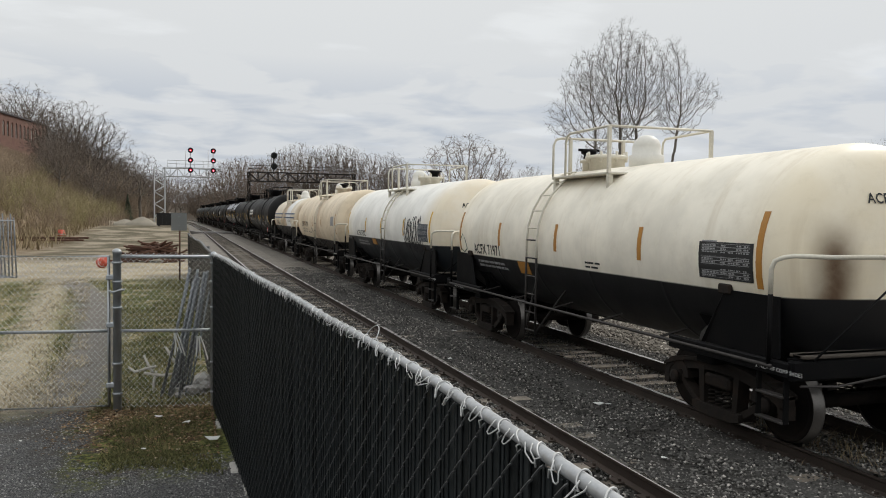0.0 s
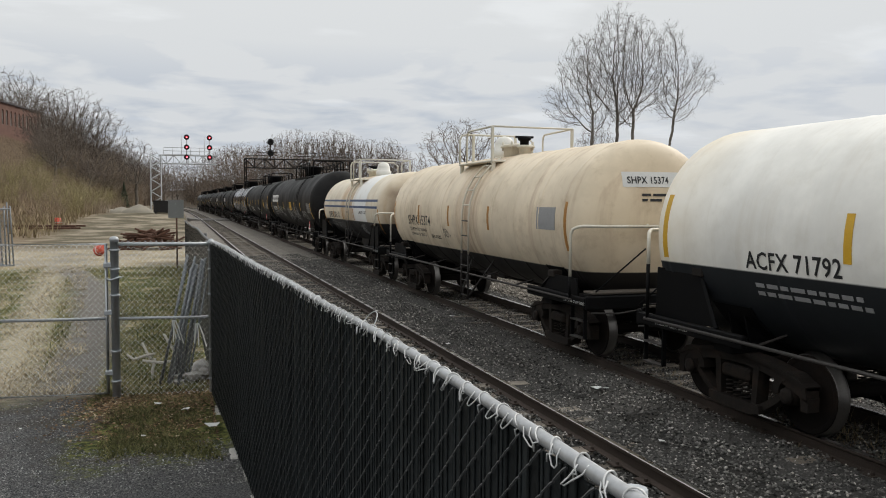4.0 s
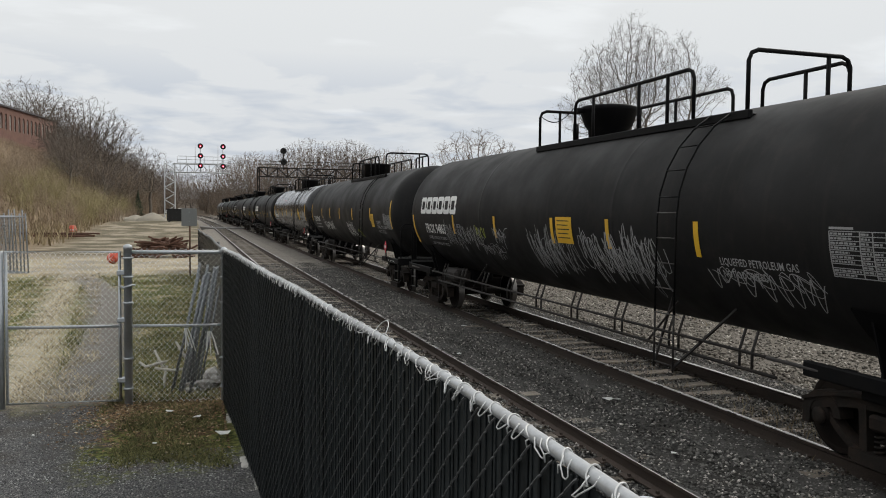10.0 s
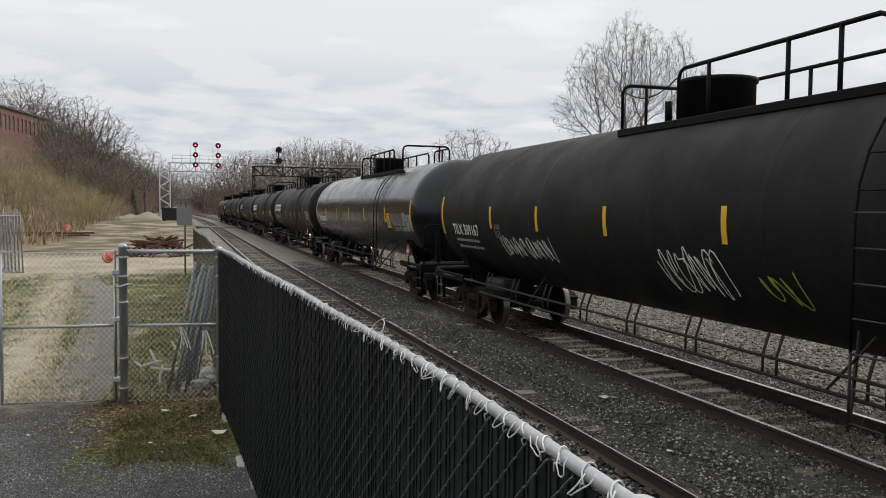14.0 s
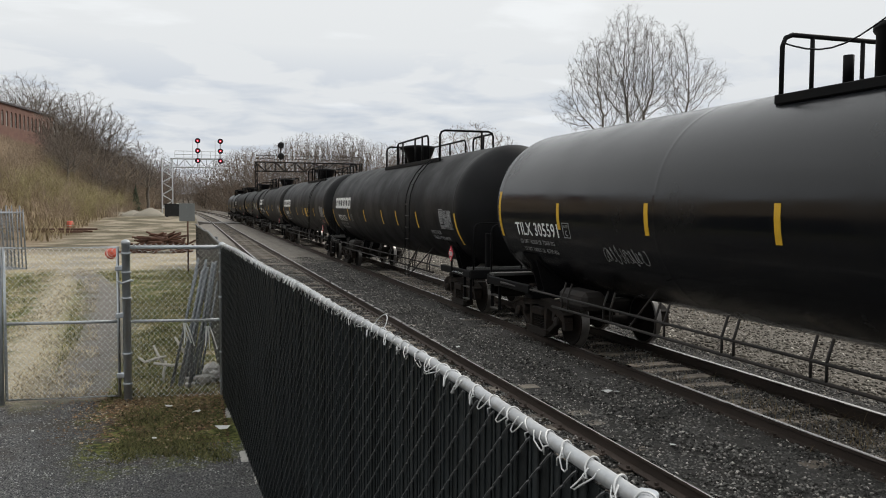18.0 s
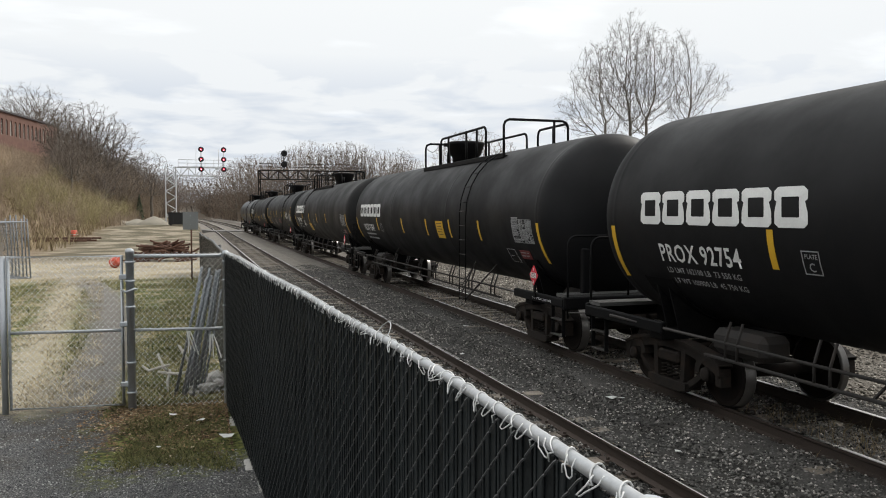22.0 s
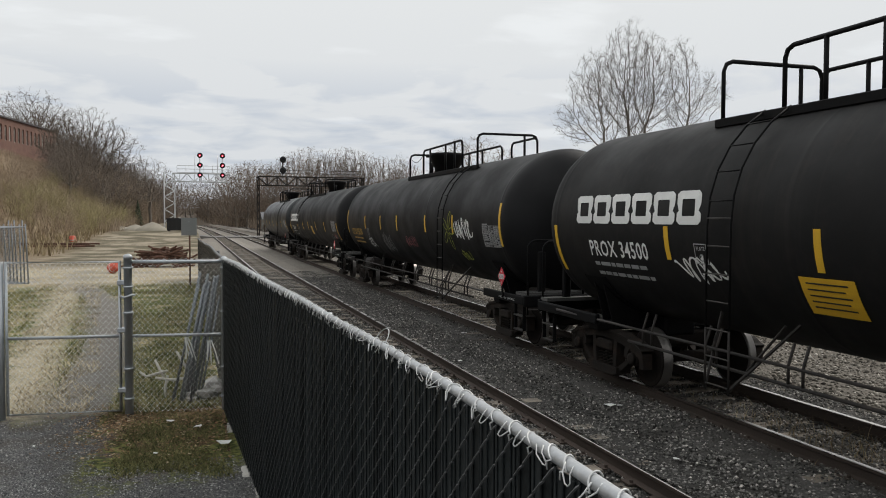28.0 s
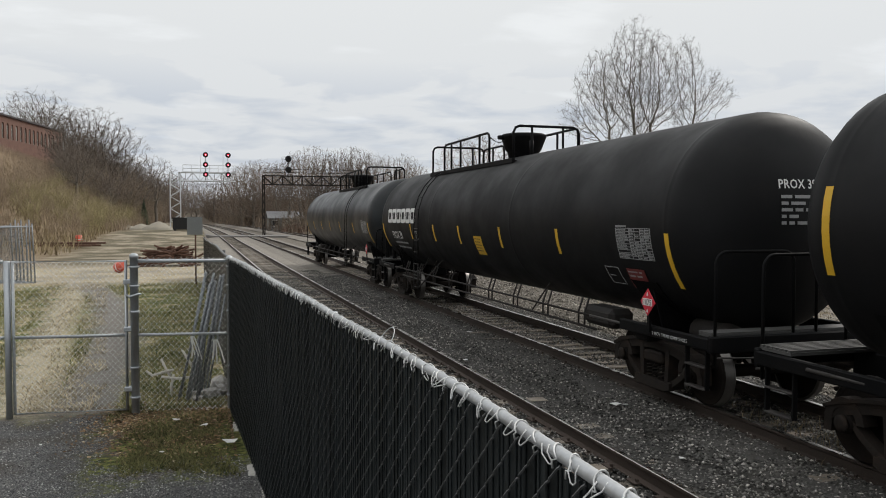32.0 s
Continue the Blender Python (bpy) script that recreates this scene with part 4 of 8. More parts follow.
def add_couplers(car, half_len, material):
    for s in (-1, 1):
        g = Geo()
        y0, y1 = (half_len - 2.9) * s, (half_len - 0.75) * s
        g.box(-0.28, 0.28, min(y0, y1), max(y0, y1), 0.72, 1.10, 0.03)
        part("stub_sill", g, material, car)
        g = Geo()
        a, b = sorted(((half_len - 0.85) * s, (half_len - 0.05) * s))
        g.box(-0.09, 0.09, a, b, 0.80, 0.97, 0.04)
        k0, k1 = sorted(((half_len - 0.22) * s, (half_len + 0.12) * s))
        g.box(-0.20 if s > 0 else -0.02, 0.02 if s > 0 else 0.20, k0, k1, 0.72, 1.04, 0.06)
        g.tube([(0.12 * s, half_len * s - 0.3 * s, 0.78), (0.5, (half_len - 0.5) * s, 0.70), (1.15, (half_len - 0.62) * s, 0.86)], 0.016, 5)
        g.tube([(0.25, (half_len - 0.4) * s, 0.86), (0.32, (half_len - 0.15) * s, 0.5), (0.24, (half_len + 0.05) * s, 0.42)], 0.03, 6)
        part("coupler", g, TRUCK, car)


def add_end(car, s, half, half_len, pipe, pipe_label, arch=True, split=1.9, head=0.62):
    """Crosswise end platform, its sills, steps and the bent rail across the end. arch: the black two-legged rails of the gas cars."""
    y0 = s * (half + 0.45)
    y1 = s * (half_len - 0.55)
    a, b = sorted((y0, y1))
    deck = part("end_platform", Geo().box(-1.40, 1.40, a, b, 1.10, 1.135, 0.0), GRATE if arch else BLACK, car, "open-grid end walkway")
    if arch:
        for i in range(7):
            yy = a + (b - a) * (i + 0.5) / 7
            part("grate_bar", Geo().box(-1.40, 1.40, yy - 0.02, yy + 0.02, 1.137, 1.16), GRATE, deck)
    else:
        for i in range(2):
            yy = a + (b - a) * (i + 0.5) / 2
            part("deck_plank", Geo().box(-1.32, 1.32, yy - 0.09, yy + 0.09, 1.137, 1.175, 0.01), PLANK, deck, "grimy wooden deck plank")
    g = Geo()
    g.box(-1.45, 1.45, y1 - 0.05, y1 + 0.05, 0.90, 1.12, 0.02)
    part("end_sill", g, BLACK, car)
    for x in (-1, 1):
        # side sill from the end back to the bolster
        ya, yb = sorted((y1, s * (half_len - 2.75)))
        part("side_sill", Geo().box(min(x * 1.38, x * 1.46), max(x * 1.38, x * 1.46), ya, yb, 0.93, 1.09, 0.015), BLACK, car)
    if arch:
        for x in (-1.36, 1.36):
            sx = 1 if x > 0 else -1
            pts = [(x, y1, 0.75), (x, y1, 2.02)] + arc((x - 0.16 * sx, y1, 2.02), 0.16, 0 if sx > 0 else 180, 90, 5, "xz")[1:] + [(x - 1.02 * sx, y1, 2.18)] + arc((x - 1.02 * sx, y1, 2.02), 0.16, 90, 180 if sx > 0 else 0, 5, "xz")[1:] + [(x - 1.18 * sx, y1, 1.12)]
            part("grab_rail", Geo().tube(pts, 0.021, 7), BLACK, car)
    else:
        # one rail from side to side: pale above the belly's black, black below it
        yr, yf, x, r, zt = s * (half + 0.24), s * (half + head + 0.10), 1.46, 0.15, 2.22
        side = [(-x, yr, split - 0.06), (-x, yr, zt - r), (-x + 0.02, yr + 0.03 * s, zt - r * 0.4), (-x + 0.07, yr + 0.10 * s, zt - 0.02), (-x + 0.14, yr + 0.18 * s, zt), (-x + 0.36, yf, zt)]
        over = side + [(-px, py, pz) for px, py, pz in reversed(side)]
        part("end_rail", Geo().tube(over, 0.026, 8), pipe, car, pipe_label)
        for q in (-1, 1):
            part("rail_leg", Geo().tube([(q * x, yr, 1.0), (q * x, yr, split - 0.06)], 0.026, 8), BLACK, car)
            part("rail_stay", Geo().tube([(q * 0.35, yf, zt), (q * 0.22, s * (half + head * 0.93), zt + 0.04)], 0.014, 5), pipe, car)
        part("brace_rod", Geo().tube([(-1.30, yf, 1.14), (-0.35, yf, 1.86)], 0.013, 5), BLACK, car)
    for x in (-1.38, 1.38):
        # the step hangs below the corner as a bent strap
        for z in (0.42, 0.70):
            part("sill_step", Geo().box(x - 0.05, x + 0.05, min(y1 - 0.12 * s, y1 - 0.55 * s), max(y1 - 0.12 * s, y1 - 0.55 * s), z - 0.012, z + 0.012, 0.004), STEP, car, "worn steel step")
        for d in (0.12, 0.55):
            part("step_hanger", Geo().box(x - 0.03, x + 0.03, y1 - d * s - 0.012, y1 - d * s + 0.012, 0.41, 1.0), BLACK, car)
    # brake hose and a cut lever across the end
    part("cut_lever", Geo().tube([(-1.38, y1 + 0.08 * s, 0.86), (-0.9, y1 + 0.10 * s, 0.84), (-0.15, y1 + 0.12 * s, 0.94)], 0.014, 5), STEP, car)


def add_saddles(car, ys, material):
    """The cradles that carry the tank over each truck: a cross web, its flange and a rounded pad under the shell."""
    for y in ys:
        g = Geo()
        r = TANK_R + 0.012
        k = 14
        ring = [(-r * math.sin(radians(a)), TANK_Z - r * math.cos(radians(a))) for a in [-52 + 104 * i / k for i in range(k + 1)]]
        poly = [(1.02, 0.92), (-1.02, 0.92)] + [(-x, z) for x, z in ring]
        n = len(poly)
        for d0, d1 in ((-0.16, -0.13), (0.13, 0.16)):
            vs = [(px, y + d0, pz) for px, pz in poly] + [(px, y + d1, pz) for px, pz in poly]
            g.add(vs, [tuple(range(n)), tuple(reversed(range(n, 2 * n)))] + [(i, n + i, n + (i + 1) % n, (i + 1) % n) for i in range(n)])
        g.box(-1.30, 1.30, y - 0.17, y + 0.17, 0.80, 0.94, 0.02)
        part("bolster_saddle", g, material, car)
        pad = Geo()
        rr = TANK_R + 0.022
        vs = [(-q * math.sin(radians(a)), y + d, TANK_Z - q * math.cos(radians(a))) for a in [-56 + 112 * i / 16 for i in range(17)] for q in (rr, rr - 0.02) for d in (-0.34, 0.34)]
        fs = []
        for i in range(16):
            o, p = 4 * i, 4 * i + 4
            fs += [(o, p, p + 1, o + 1), (o, o + 2, p + 2, p), (o + 1, p + 1, p + 3, o + 3)]
        part("saddle_pad", pad.add(vs, fs, False), material, car)


def add_gussets(car, half, split, material):
    """The black side plates that close the ends of the older cars between sill and shell."""
    for s in (-1, 1):
        ye = s * (half + 0.24)
        for x in (-1, 1):
            top = split - 0.10
            poly = [(ye, 1.08), (ye - s * 0.03, top), (ye - s * 0.92, top), (ye - s * 1.32, 1.08)]
            g = Geo()
            prism(g, poly if s > 0 else poly[::-1], min(x * 1.30, x * 1.33), max(x * 1.30, x * 1.33))
            part("side_gusset", g, material, car)
            part("gusset_flange", Geo().tube([(x * 1.34, ye - s * 1.32, 1.08), (x * 1.30, ye - s * 0.92, top + 0.02)], 0.03, 4), material, car)
            part("shell_lug", Geo().box(min(x * 1.18, x * 1.36), max(x * 1.18, x * 1.36), min(ye - s * 0.82, ye - s * 1.04), max(ye - s * 0.82, ye - s * 1.04), top - 0.05, top + 0.07, 0.015), TRUCK, car)
        part("shoe_print", sill_print("2 INCH HF COMP SHOES", ye - s * 0.2 if s < 0 else ye - 0.2, 1.465), None, car)["kind"] = "stuff"


def sill_print(words, y, x):
    """Small white words on the near side sill."""
    cu = bpy.data.curves.new("stencil", "FONT")
    cu.body, cu.size, cu.resolution_u, cu.space_character = words, 0.062, 2, 1.1
    ob = bpy.data.objects.new("stencil", cu)
    me = bpy.data.meshes.new_from_object(ob)
    bpy.data.objects.remove(ob)
    for v in me.vertices:
        v.co = (-x, y - v.co.x * 0.95, 0.975 + v.co.y)
    me.materials.append(DECAL_WHITE)
    return me


def add_side_rail(car, half, material, z=1.02, x=1.47):
    """One grab rail along each flank, hung on short brackets."""
    for s in (-1, 1):
        part("side_rail", Geo().tube([(s * x, -half, z), (s * x, half, z)], 0.022, 6), STEP, car, "worn steel flank rail")
        for i in range(-3, 4):
            y = i * half / 3.3
            part("rail_bracket", Geo().tube([(s * x, y, z), (s * 1.05, y, z + 0.10)], 0.018, 4), material, car)


def add_side_truss(car, half, material):
    """The pipe rails along the belly of the gas cars: two rails on each flank, paired posts and stays up to the shell."""
    for s in (-1, 1):
        x, xu = s * 1.38, s * 1.30
        part("truss_rail", Geo().tube([(x, -half, 0.80), (x, half, 0.80)], 0.022, 6), material, car)
        part("truss_rail", Geo().tube([(x, -half, 1.0), (x, half, 1.0)], 0.020, 5), material, car)
        for i in range(-4, 5):
            y = i * half / 4.35
            for d in (-0.11, 0.11):
                part("truss_post", Geo().tube([(x, y + d, 0.78), (x, y + d, 1.02), (xu, y + d, 1.26)], 0.018, 5), material, car)
        for i in (-1, 1):
            y = i * half / 1.7
            part("truss_stay", Geo().tube([(x, y, 0.80), (s * 1.16, y - 0.4, 1.40)], 0.016, 4), material, car)


def add_ladder(car, y, top, material, label, z0=0.45, low=None, split=0.0, rail_r=0.022):
    """A side ladder that bends over the shell, with a braced foot."""
    for dy in (-0.22, 0.22):
        r = TANK_R + 0.09
        pts = [(-TANK_R - 0.09, y + dy, z0), (-TANK_R - 0.09, y + dy, TANK_Z)] + [Vector((-r * math.cos(radians(a)), y + dy, TANK_Z + r * math.sin(radians(a)))) for a in range(12, top, 12)]
        if low:
            part("ladder_rail", Geo().tube([pts[0], (-TANK_R - 0.09, y + dy, split)], rail_r, 5), low, car)
            pts[0] = (-TANK_R - 0.09, y + dy, split)
        part("ladder_rail", Geo().tube(pts, rail_r, 5), material, car, label)
    zs = [z0 + 0.08 + 0.33 * i for i in range(int((TANK_Z - z0) / 0.33) + 1)]
    for z in zs:
        part("rung", Geo().tube([(-TANK_R - 0.09, y - 0.22, z), (-TANK_R - 0.09, y + 0.22, z)], rail_r * 0.7, 5), STEP, car)
    for a in range(10, top, 13):
        p = shell_point(y, a, TANK_R + 0.09)
        part("rung", Geo().tube([p + Vector((0, -0.22, 0)), p + Vector((0, 0.22, 0))], rail_r * 0.7, 5), material, car)
    g = Geo()
    for dy in (-0.3, 0.3):
        g.tube([(-TANK_R - 0.09, y + dy * 0.7, z0 + 0.05), (-1.0, y + dy * 2.4, 1.45)], 0.02, 4)
    part("ladder_brace", g, low or material, car)


def add_top_lpg(car, flip, bowl):
    """Top walkway with dark rails round the valve housing. flip: -1 when the ladder is at the far end."""
    f = flip
    top = TANK_Z + TANK_R
    base, rail = top - 0.22, top + 0.58
    ys = lambda v: v * f
    for x in (-0.78, 0.52):
        a, b = sorted((ys(1.4), ys(-5.1)))
        part("walkway", Geo().box(x, x + 0.26, a, b, base, base + 0.035, 0.01), BLACK, car)
    for v in (1.3, -0.1, -1.4, -2.7, -4.0, -5.0):
        part("walkway_bracket", Geo().box(-0.84, 0.84, ys(v) - 0.035, ys(v) + 0.035, base - 0.10, base - 0.002, 0.01), BLACK, car)

    def loop(pts):
        """A bent rail: rounded at its two upper corners."""
        p0, p1, p2, p3 = [Vector(p) for p in pts]
        d1, d2 = (p2 - p1).normalized(), (p2 - p1).length
        r = min(0.14, d2 / 3)
        down = Vector((0, 0, -r))
        part("guard_rail", Geo().tube([p0, p1 + down, p1 + down * 0.3 + d1 * r * 0.3, p1 + d1 * r, p2 - d1 * r, p2 + down * 0.3 - d1 * r * 0.3, p2 + down, p3], 0.03, 6), BLACK, car)

    def run(x, a, b, posts, lift=0.0):
        loop([(x, ys(a), base), (x, ys(a), rail + lift), (x, ys(b), rail + lift), (x, ys(b), base)])
        for v in posts:
            part("rail_upright", Geo().tube([(x, ys(v), base - 0.06), (x, ys(v), rail + lift)], 0.030, 5), BLACK, car)

    run(-0.80, -0.2, -3.85, (-0.9, -2.4, -3.2))
    run(0.80, 1.3, -2.6, (0.2, -1.0))
    run(0.80, -3.3, -5.0, (-4.2,))
    # cross rails at the two ends
    loop([(-0.80, ys(-5.0), base), (-0.80, ys(-5.0), rail + 0.05), (0.80, ys(-5.0), rail + 0.05), (0.80, ys(-5.0), base)])
    part("rail_upright", Geo().tube([(0.45, ys(-5.0), base), (0.45, ys(-5.0), rail + 0.05)], 0.03, 5), BLACK, car)
    loop([(-0.80, ys(1.35), base - 0.05), (-0.80, ys(1.35), rail), (0.80, ys(1.35), rail), (0.80, ys(1.35), base)])
    for x in (-0.36, 0.40):
        part("rail_upright", Geo().tube([(x, ys(1.35), base), (x, ys(1.35), rail)], 0.028, 5), BLACK, car)
    a, b = sorted((ys(1.4), ys(-5.1)))
    part("walkway_beam", Geo().box(-0.86, -0.79, a, b, base - 0.03, base + 0.085, 0.01), BLACK, car)
    g = Geo()
    if bowl:
        g.lathe([(0.36, -0.10), (0.38, 0.10), (0.44, 0.17), (0.54, 0.44), (0.57, 0.50), (0.50, 0.54), (0.1, 0.58)], 24, Matrix.Translation((0, 0, top)))
        g.box(-0.66, -0.5, -0.05, 0.05, top + 0.40, top + 0.50, 0.02)
    else:
        g.lathe([(0.55, -0.14), (0.55, 0.42), (0.58, 0.44), (0.58, 0.50), (0.1, 0.54)], 24, Matrix.Translation((0, 0, top)))
    part("valve_housing", g, BLACK, car, "round black valve housing with a lid")
    part("valve", Geo().tube([(-0.2, ys(0.95), top - 0.02), (-0.2, ys(0.95), top + 0.3)], 0.06, 8), BLACK, car)
    pts = [(-0.80, ys(1.35 - 1.55 * i / 8), rail - 0.10 - 0.20 * math.sin(math.pi * i / 8)) for i in range(9)]
    part("chain", Geo().tube(pts, 0.010, 4), BLACK, car)


def add_placard(car, y, z=1.45, x=-1.50, words="1075"):
    """A red diamond placard with its number in a holder."""
    g = Geo()
    g.box(x - 0.012, x, y - 0.137, y + 0.137, z - 0.137, z + 0.137, 0.004, None)
    rot = Matrix.Translation((0, y, z)) @ Matrix.Rotation(radians(45), 4, "X") @ Matrix.Translation((0, -y, -z))
    g.v = [tuple(rot @ Vector(p)) for p in g.v]
    pl = part("placard", g, PLACARD_RED, car, "red diamond hazard placard with a white number panel")
    for d, nm in ((0.115, "flame_mark"), (-0.118, "class_mark")):
        part(nm, Geo().add([(x - 0.016, y - 0.022, z + d - 0.028), (x - 0.016, y + 0.022, z + d - 0.028), (x - 0.016, y + 0.012, z + d + 0.008), (x - 0.016, y, z + d + 0.03), (x - 0.016, y - 0.014, z + d + 0.006)], [(0, 1, 2, 3, 4)]), DECAL_WHITE, pl)
    part("number_panel", Geo().box(x - 0.018, x - 0.0125, y - 0.12, y + 0.12, z - 0.05, z + 0.05), DECAL_WHITE, pl)
    cu = bpy.data.curves.new("number", "FONT")
    cu.body, cu.size, cu.resolution_u = words, 0.115, 2
    ob = bpy.data.objects.new("number", cu)
    me = bpy.data.meshes.new_from_object(ob)
    bpy.data.objects.remove(ob)
    w = max(v.co.x for v in me.vertices)
    for v in me.vertices:
        v.co = (x - 0.021, y + 0.105 - v.co.x * 0.21 / w, z - 0.04 + v.co.y)
    me.materials.append(DECAL_BLACK)
    part("number", me, None, pl)
    part("placard_post", Geo().box(x - 0.001, x + 0.03, y - 0.03, y + 0.03, 1.0, z - 0.05), BLACK, car)


def stencil(car, words, size, y, a, material, squeeze=1.0, lift=0.006):
    me = lettering(words, size, y, a, lift, squeeze)
    me.materials.append(material)
    ob = part("lettering", me, None, car)
    ob["kind"] = "stuff"
    return ob


def car_root(c, label):
    car = thing("tank_car", (FAR_TRACK, c, RAIL), label, "tank car", "cars of the train")
    cars.append((car, c))
    return car


PLANK = mat("grimy_deck_plank", (0.075, 0.062, 0.050), 0.85, 0, 0.4, 3, 40, 0.3)
STEP = mat("worn_step_steel", (0.055, 0.05, 0.047), 0.55, 0.4, 0.3, 5, 50, 0.1)


def add_brake_wheel(car, y):
    """The hand brake wheel on its stand at the end of the car."""
    w = part("brake_wheel", Geo().tube(arc((-0.35, y - 0.12, 2.05), 0.27, 0, 345, 23, "xz"), 0.018, 6, closed=True), BLACK, car)
    for i in range(5):
        a = radians(72 * i + 20)
        part("spoke", Geo().tube([(-0.35, y - 0.12, 2.05), (-0.35 + 0.27 * math.cos(a), y - 0.12, 2.05 + 0.27 * math.sin(a))], 0.013, 5), BLACK, w)
    part("brake_housing", Geo().box(-0.47, -0.23, y - 0.10, y + 0.05, 1.86, 2.24, 0.03), BLACK, car)
    part("brake_stand", Geo().box(-0.41, -0.29, y - 0.04, y + 0.04, 1.1, 1.9, 0.01), BLACK, car)


BLUE = mat("faded_blue", (0.045, 0.075, 0.16), 0.55, 0, 0.2, 4, 40, 0.0)


RED_PANEL = mat("faded_red_panel", (0.16, 0.025, 0.022), 0.6, 0, 0.25, 6, 50, 0.0)


def outlined(y, a, width, deg):
    """A thin rectangle outline with a rule across it."""
    g = Geo()
    for y0, y1, a0, a1 in ((y - width, y, a + deg / 2 - 0.35, a + deg / 2), (y - width, y, a - deg / 2, a - deg / 2 + 0.35), (y - 0.012, y, a - deg / 2, a + deg / 2), (y - width, y - width + 0.012, a - deg / 2, a + deg / 2), (y - width * 0.55, y - width * 0.15, a - 0.3, a + 0.3)):
        p = shell_patch(y0, y1, a0, a1, 0.006, 0, 0.003)
        g.add(p.v, p.f)
    return g


def lpg_car(c, label, paint, mark, flip=1, bowl=True, emblem=True, stripes=(5.75, 3.1, 0.5, -2.3, -5.5), stripe_mat=None, mark_mat=None, yellow=None, extra=None, length=19.95, words=None, placard=True, half=8.65, plate=0.42, table=-7.3, top=-5.0, tare=None, box=None, mark_a=-14.2, placard_y=-8.3, head=None, em=3.38, sq=0.86, notice=True):
    half_len = length / 2
    sm = stripe_mat or YELLOW
    car = car_root(c, label)
    part("tank", tank_mesh(half, paint, 0.74, (-half, -2.9, 2.9, half)), None, car)
    for s in (-1, 1):
        add_truck(car, s * 7.6)
        add_end(car, s, half + 0.05, half_len, BLACK, "")
    add_couplers(car, half_len, BLACK)
    add_saddles(car, (-7.6, 7.6), BLACK)
    add_side_truss(car, 6.35, UNDER)
    for s in (-1, 1):
        ya, yb = sorted((s * 6.3, s * 8.6))
        part("end_side_rail", Geo().tube([(-1.38, ya, 1.0), (-1.47, yb, 1.02)], 0.022, 6), STEP, car)
    part("shoe_print", sill_print("2 INCH TREAD COMP SHOES", -8.15, 1.465), None, car)["kind"] = "stuff"
    add_ladder(car, -4.5 if flip > 0 else 3.95, 62, BLACK, "", 0.55, UNDER, 1.3, 0.015)
    add_top_lpg(car, flip, bowl)
    for s in (-1, 1):
        part("reflective_stripe", shell_patch(s * (half - 0.1) - 0.05, s * (half - 0.1) + 0.05, top - (25 if top > 0 else 31), top + (9 if top > 0 else -0.5)), sm, car)
    for y in stripes:
        part("reflective_stripe", shell_patch(y - 0.05, y + 0.05, top - 17, top), sm, car)
    if emblem:
        for i in range(6):
            part("emblem_block", emblem_block(half - 0.87 - i * em / 6, top + 9.2, em / 6 * 0.91, 0.44), DECAL_WHITE, car, "hollow white painted block")
    if mark:
        y, ma = (half - 1.25, top - 13.4) if emblem else (half - 0.85, mark_a)
        stencil(car, mark, 0.25, y, ma, mark_mat or DECAL_WHITE, sq)
        if tare:
            for i, w in enumerate(tare):
                stencil(car, w, 0.085, y - 0.05 - 0.06 * i, ma - 9.6 - 6.3 * i, DECAL_GREY, 0.95)
        else:
            part("small_print", bars(y - 0.05, ma - 11, (1.5, 1.6), 0.06, 0.11), mark_mat or DECAL_GREY, car)
        yb = box or 4.6
        part("clearance_plate", plate_box(yb, ma + 0.5), DECAL_GREY, car, "small outlined square with lettering")
        stencil(car, "PLATE", 0.05, yb - 0.04, ma + 3.2, DECAL_GREY, 0.9)
        stencil(car, "C", 0.10, yb - 0.08, ma - 1.2, DECAL_GREY, 0.9)
    if mark and (head if head is not None else flip > 0):
        # the mark again on the near head, with rows of small print
        me = face_lettering(mark, 0.12, -0.38, 0.45, half)
        me.materials.append(mark_mat or DECAL_WHITE)
        part("lettering", me, None, car)
        part("small_print", face_bars(-0.38, 0.45, half), mark_mat or DECAL_GREY, car)["kind"] = "stuff"
    part("data_table", data_table(table, -12, 0.95, 0.46), DECAL_GREY, car)
    if notice and emblem:
        part("rule_plate", outlined(table + 0.62, -33, 0.42, 12), DECAL_GREY, car, "white outlined panel")
        q = part("red_plate", shell_patch(table - 0.52, table - 0.02, -41, -27, 0.008, -0.06), RED_PANEL, car, "faded red notice with pale print")
        part("small_print", bars(table - 0.06, -29.5, (0.40, 0.36, 0.42, 0.38), 0.035, 0.045), DECAL_GREY, q)["kind"] = "stuff"
    if yellow:
        y, a = yellow
        p = part("warning_plate", shell_patch(y - plate, y, a - 8.5, a + 8.5, 0.009), YELLOW, car, "yellow warning plate with dark print")
        g = Geo()
        for i in range(5):
            k = plate / 0.85
            q = shell_patch(y - (0.74 - 0.06 * (i % 2)) * k, y - 0.1 * k, a + (5.8 - i * 2.7), a + (6.4 - i * 2.7), 0.014, 0, 0.003)
            g.add(q.v, q.f)
        part("small_print", g, DECAL_BLACK, p)["kind"] = "stuff"
    if words:
        for i, w in enumerate(words[0]):
            stencil(car, w, words[3] if len(words) > 3 else 0.12, words[1], words[2] - i * 6.0, DECAL_GREY, 0.75)
    if placard:
        add_placard(car, placard_y, 1.42)
    g = Geo()
    yb = -7.45 * flip
    g.box(-1.2, -0.75, 6.0 * flip - 0.5, 6.0 * flip + 0.5, 0.80, 1.12, 0.08)
    part("tool_box", g, UNDER, car)
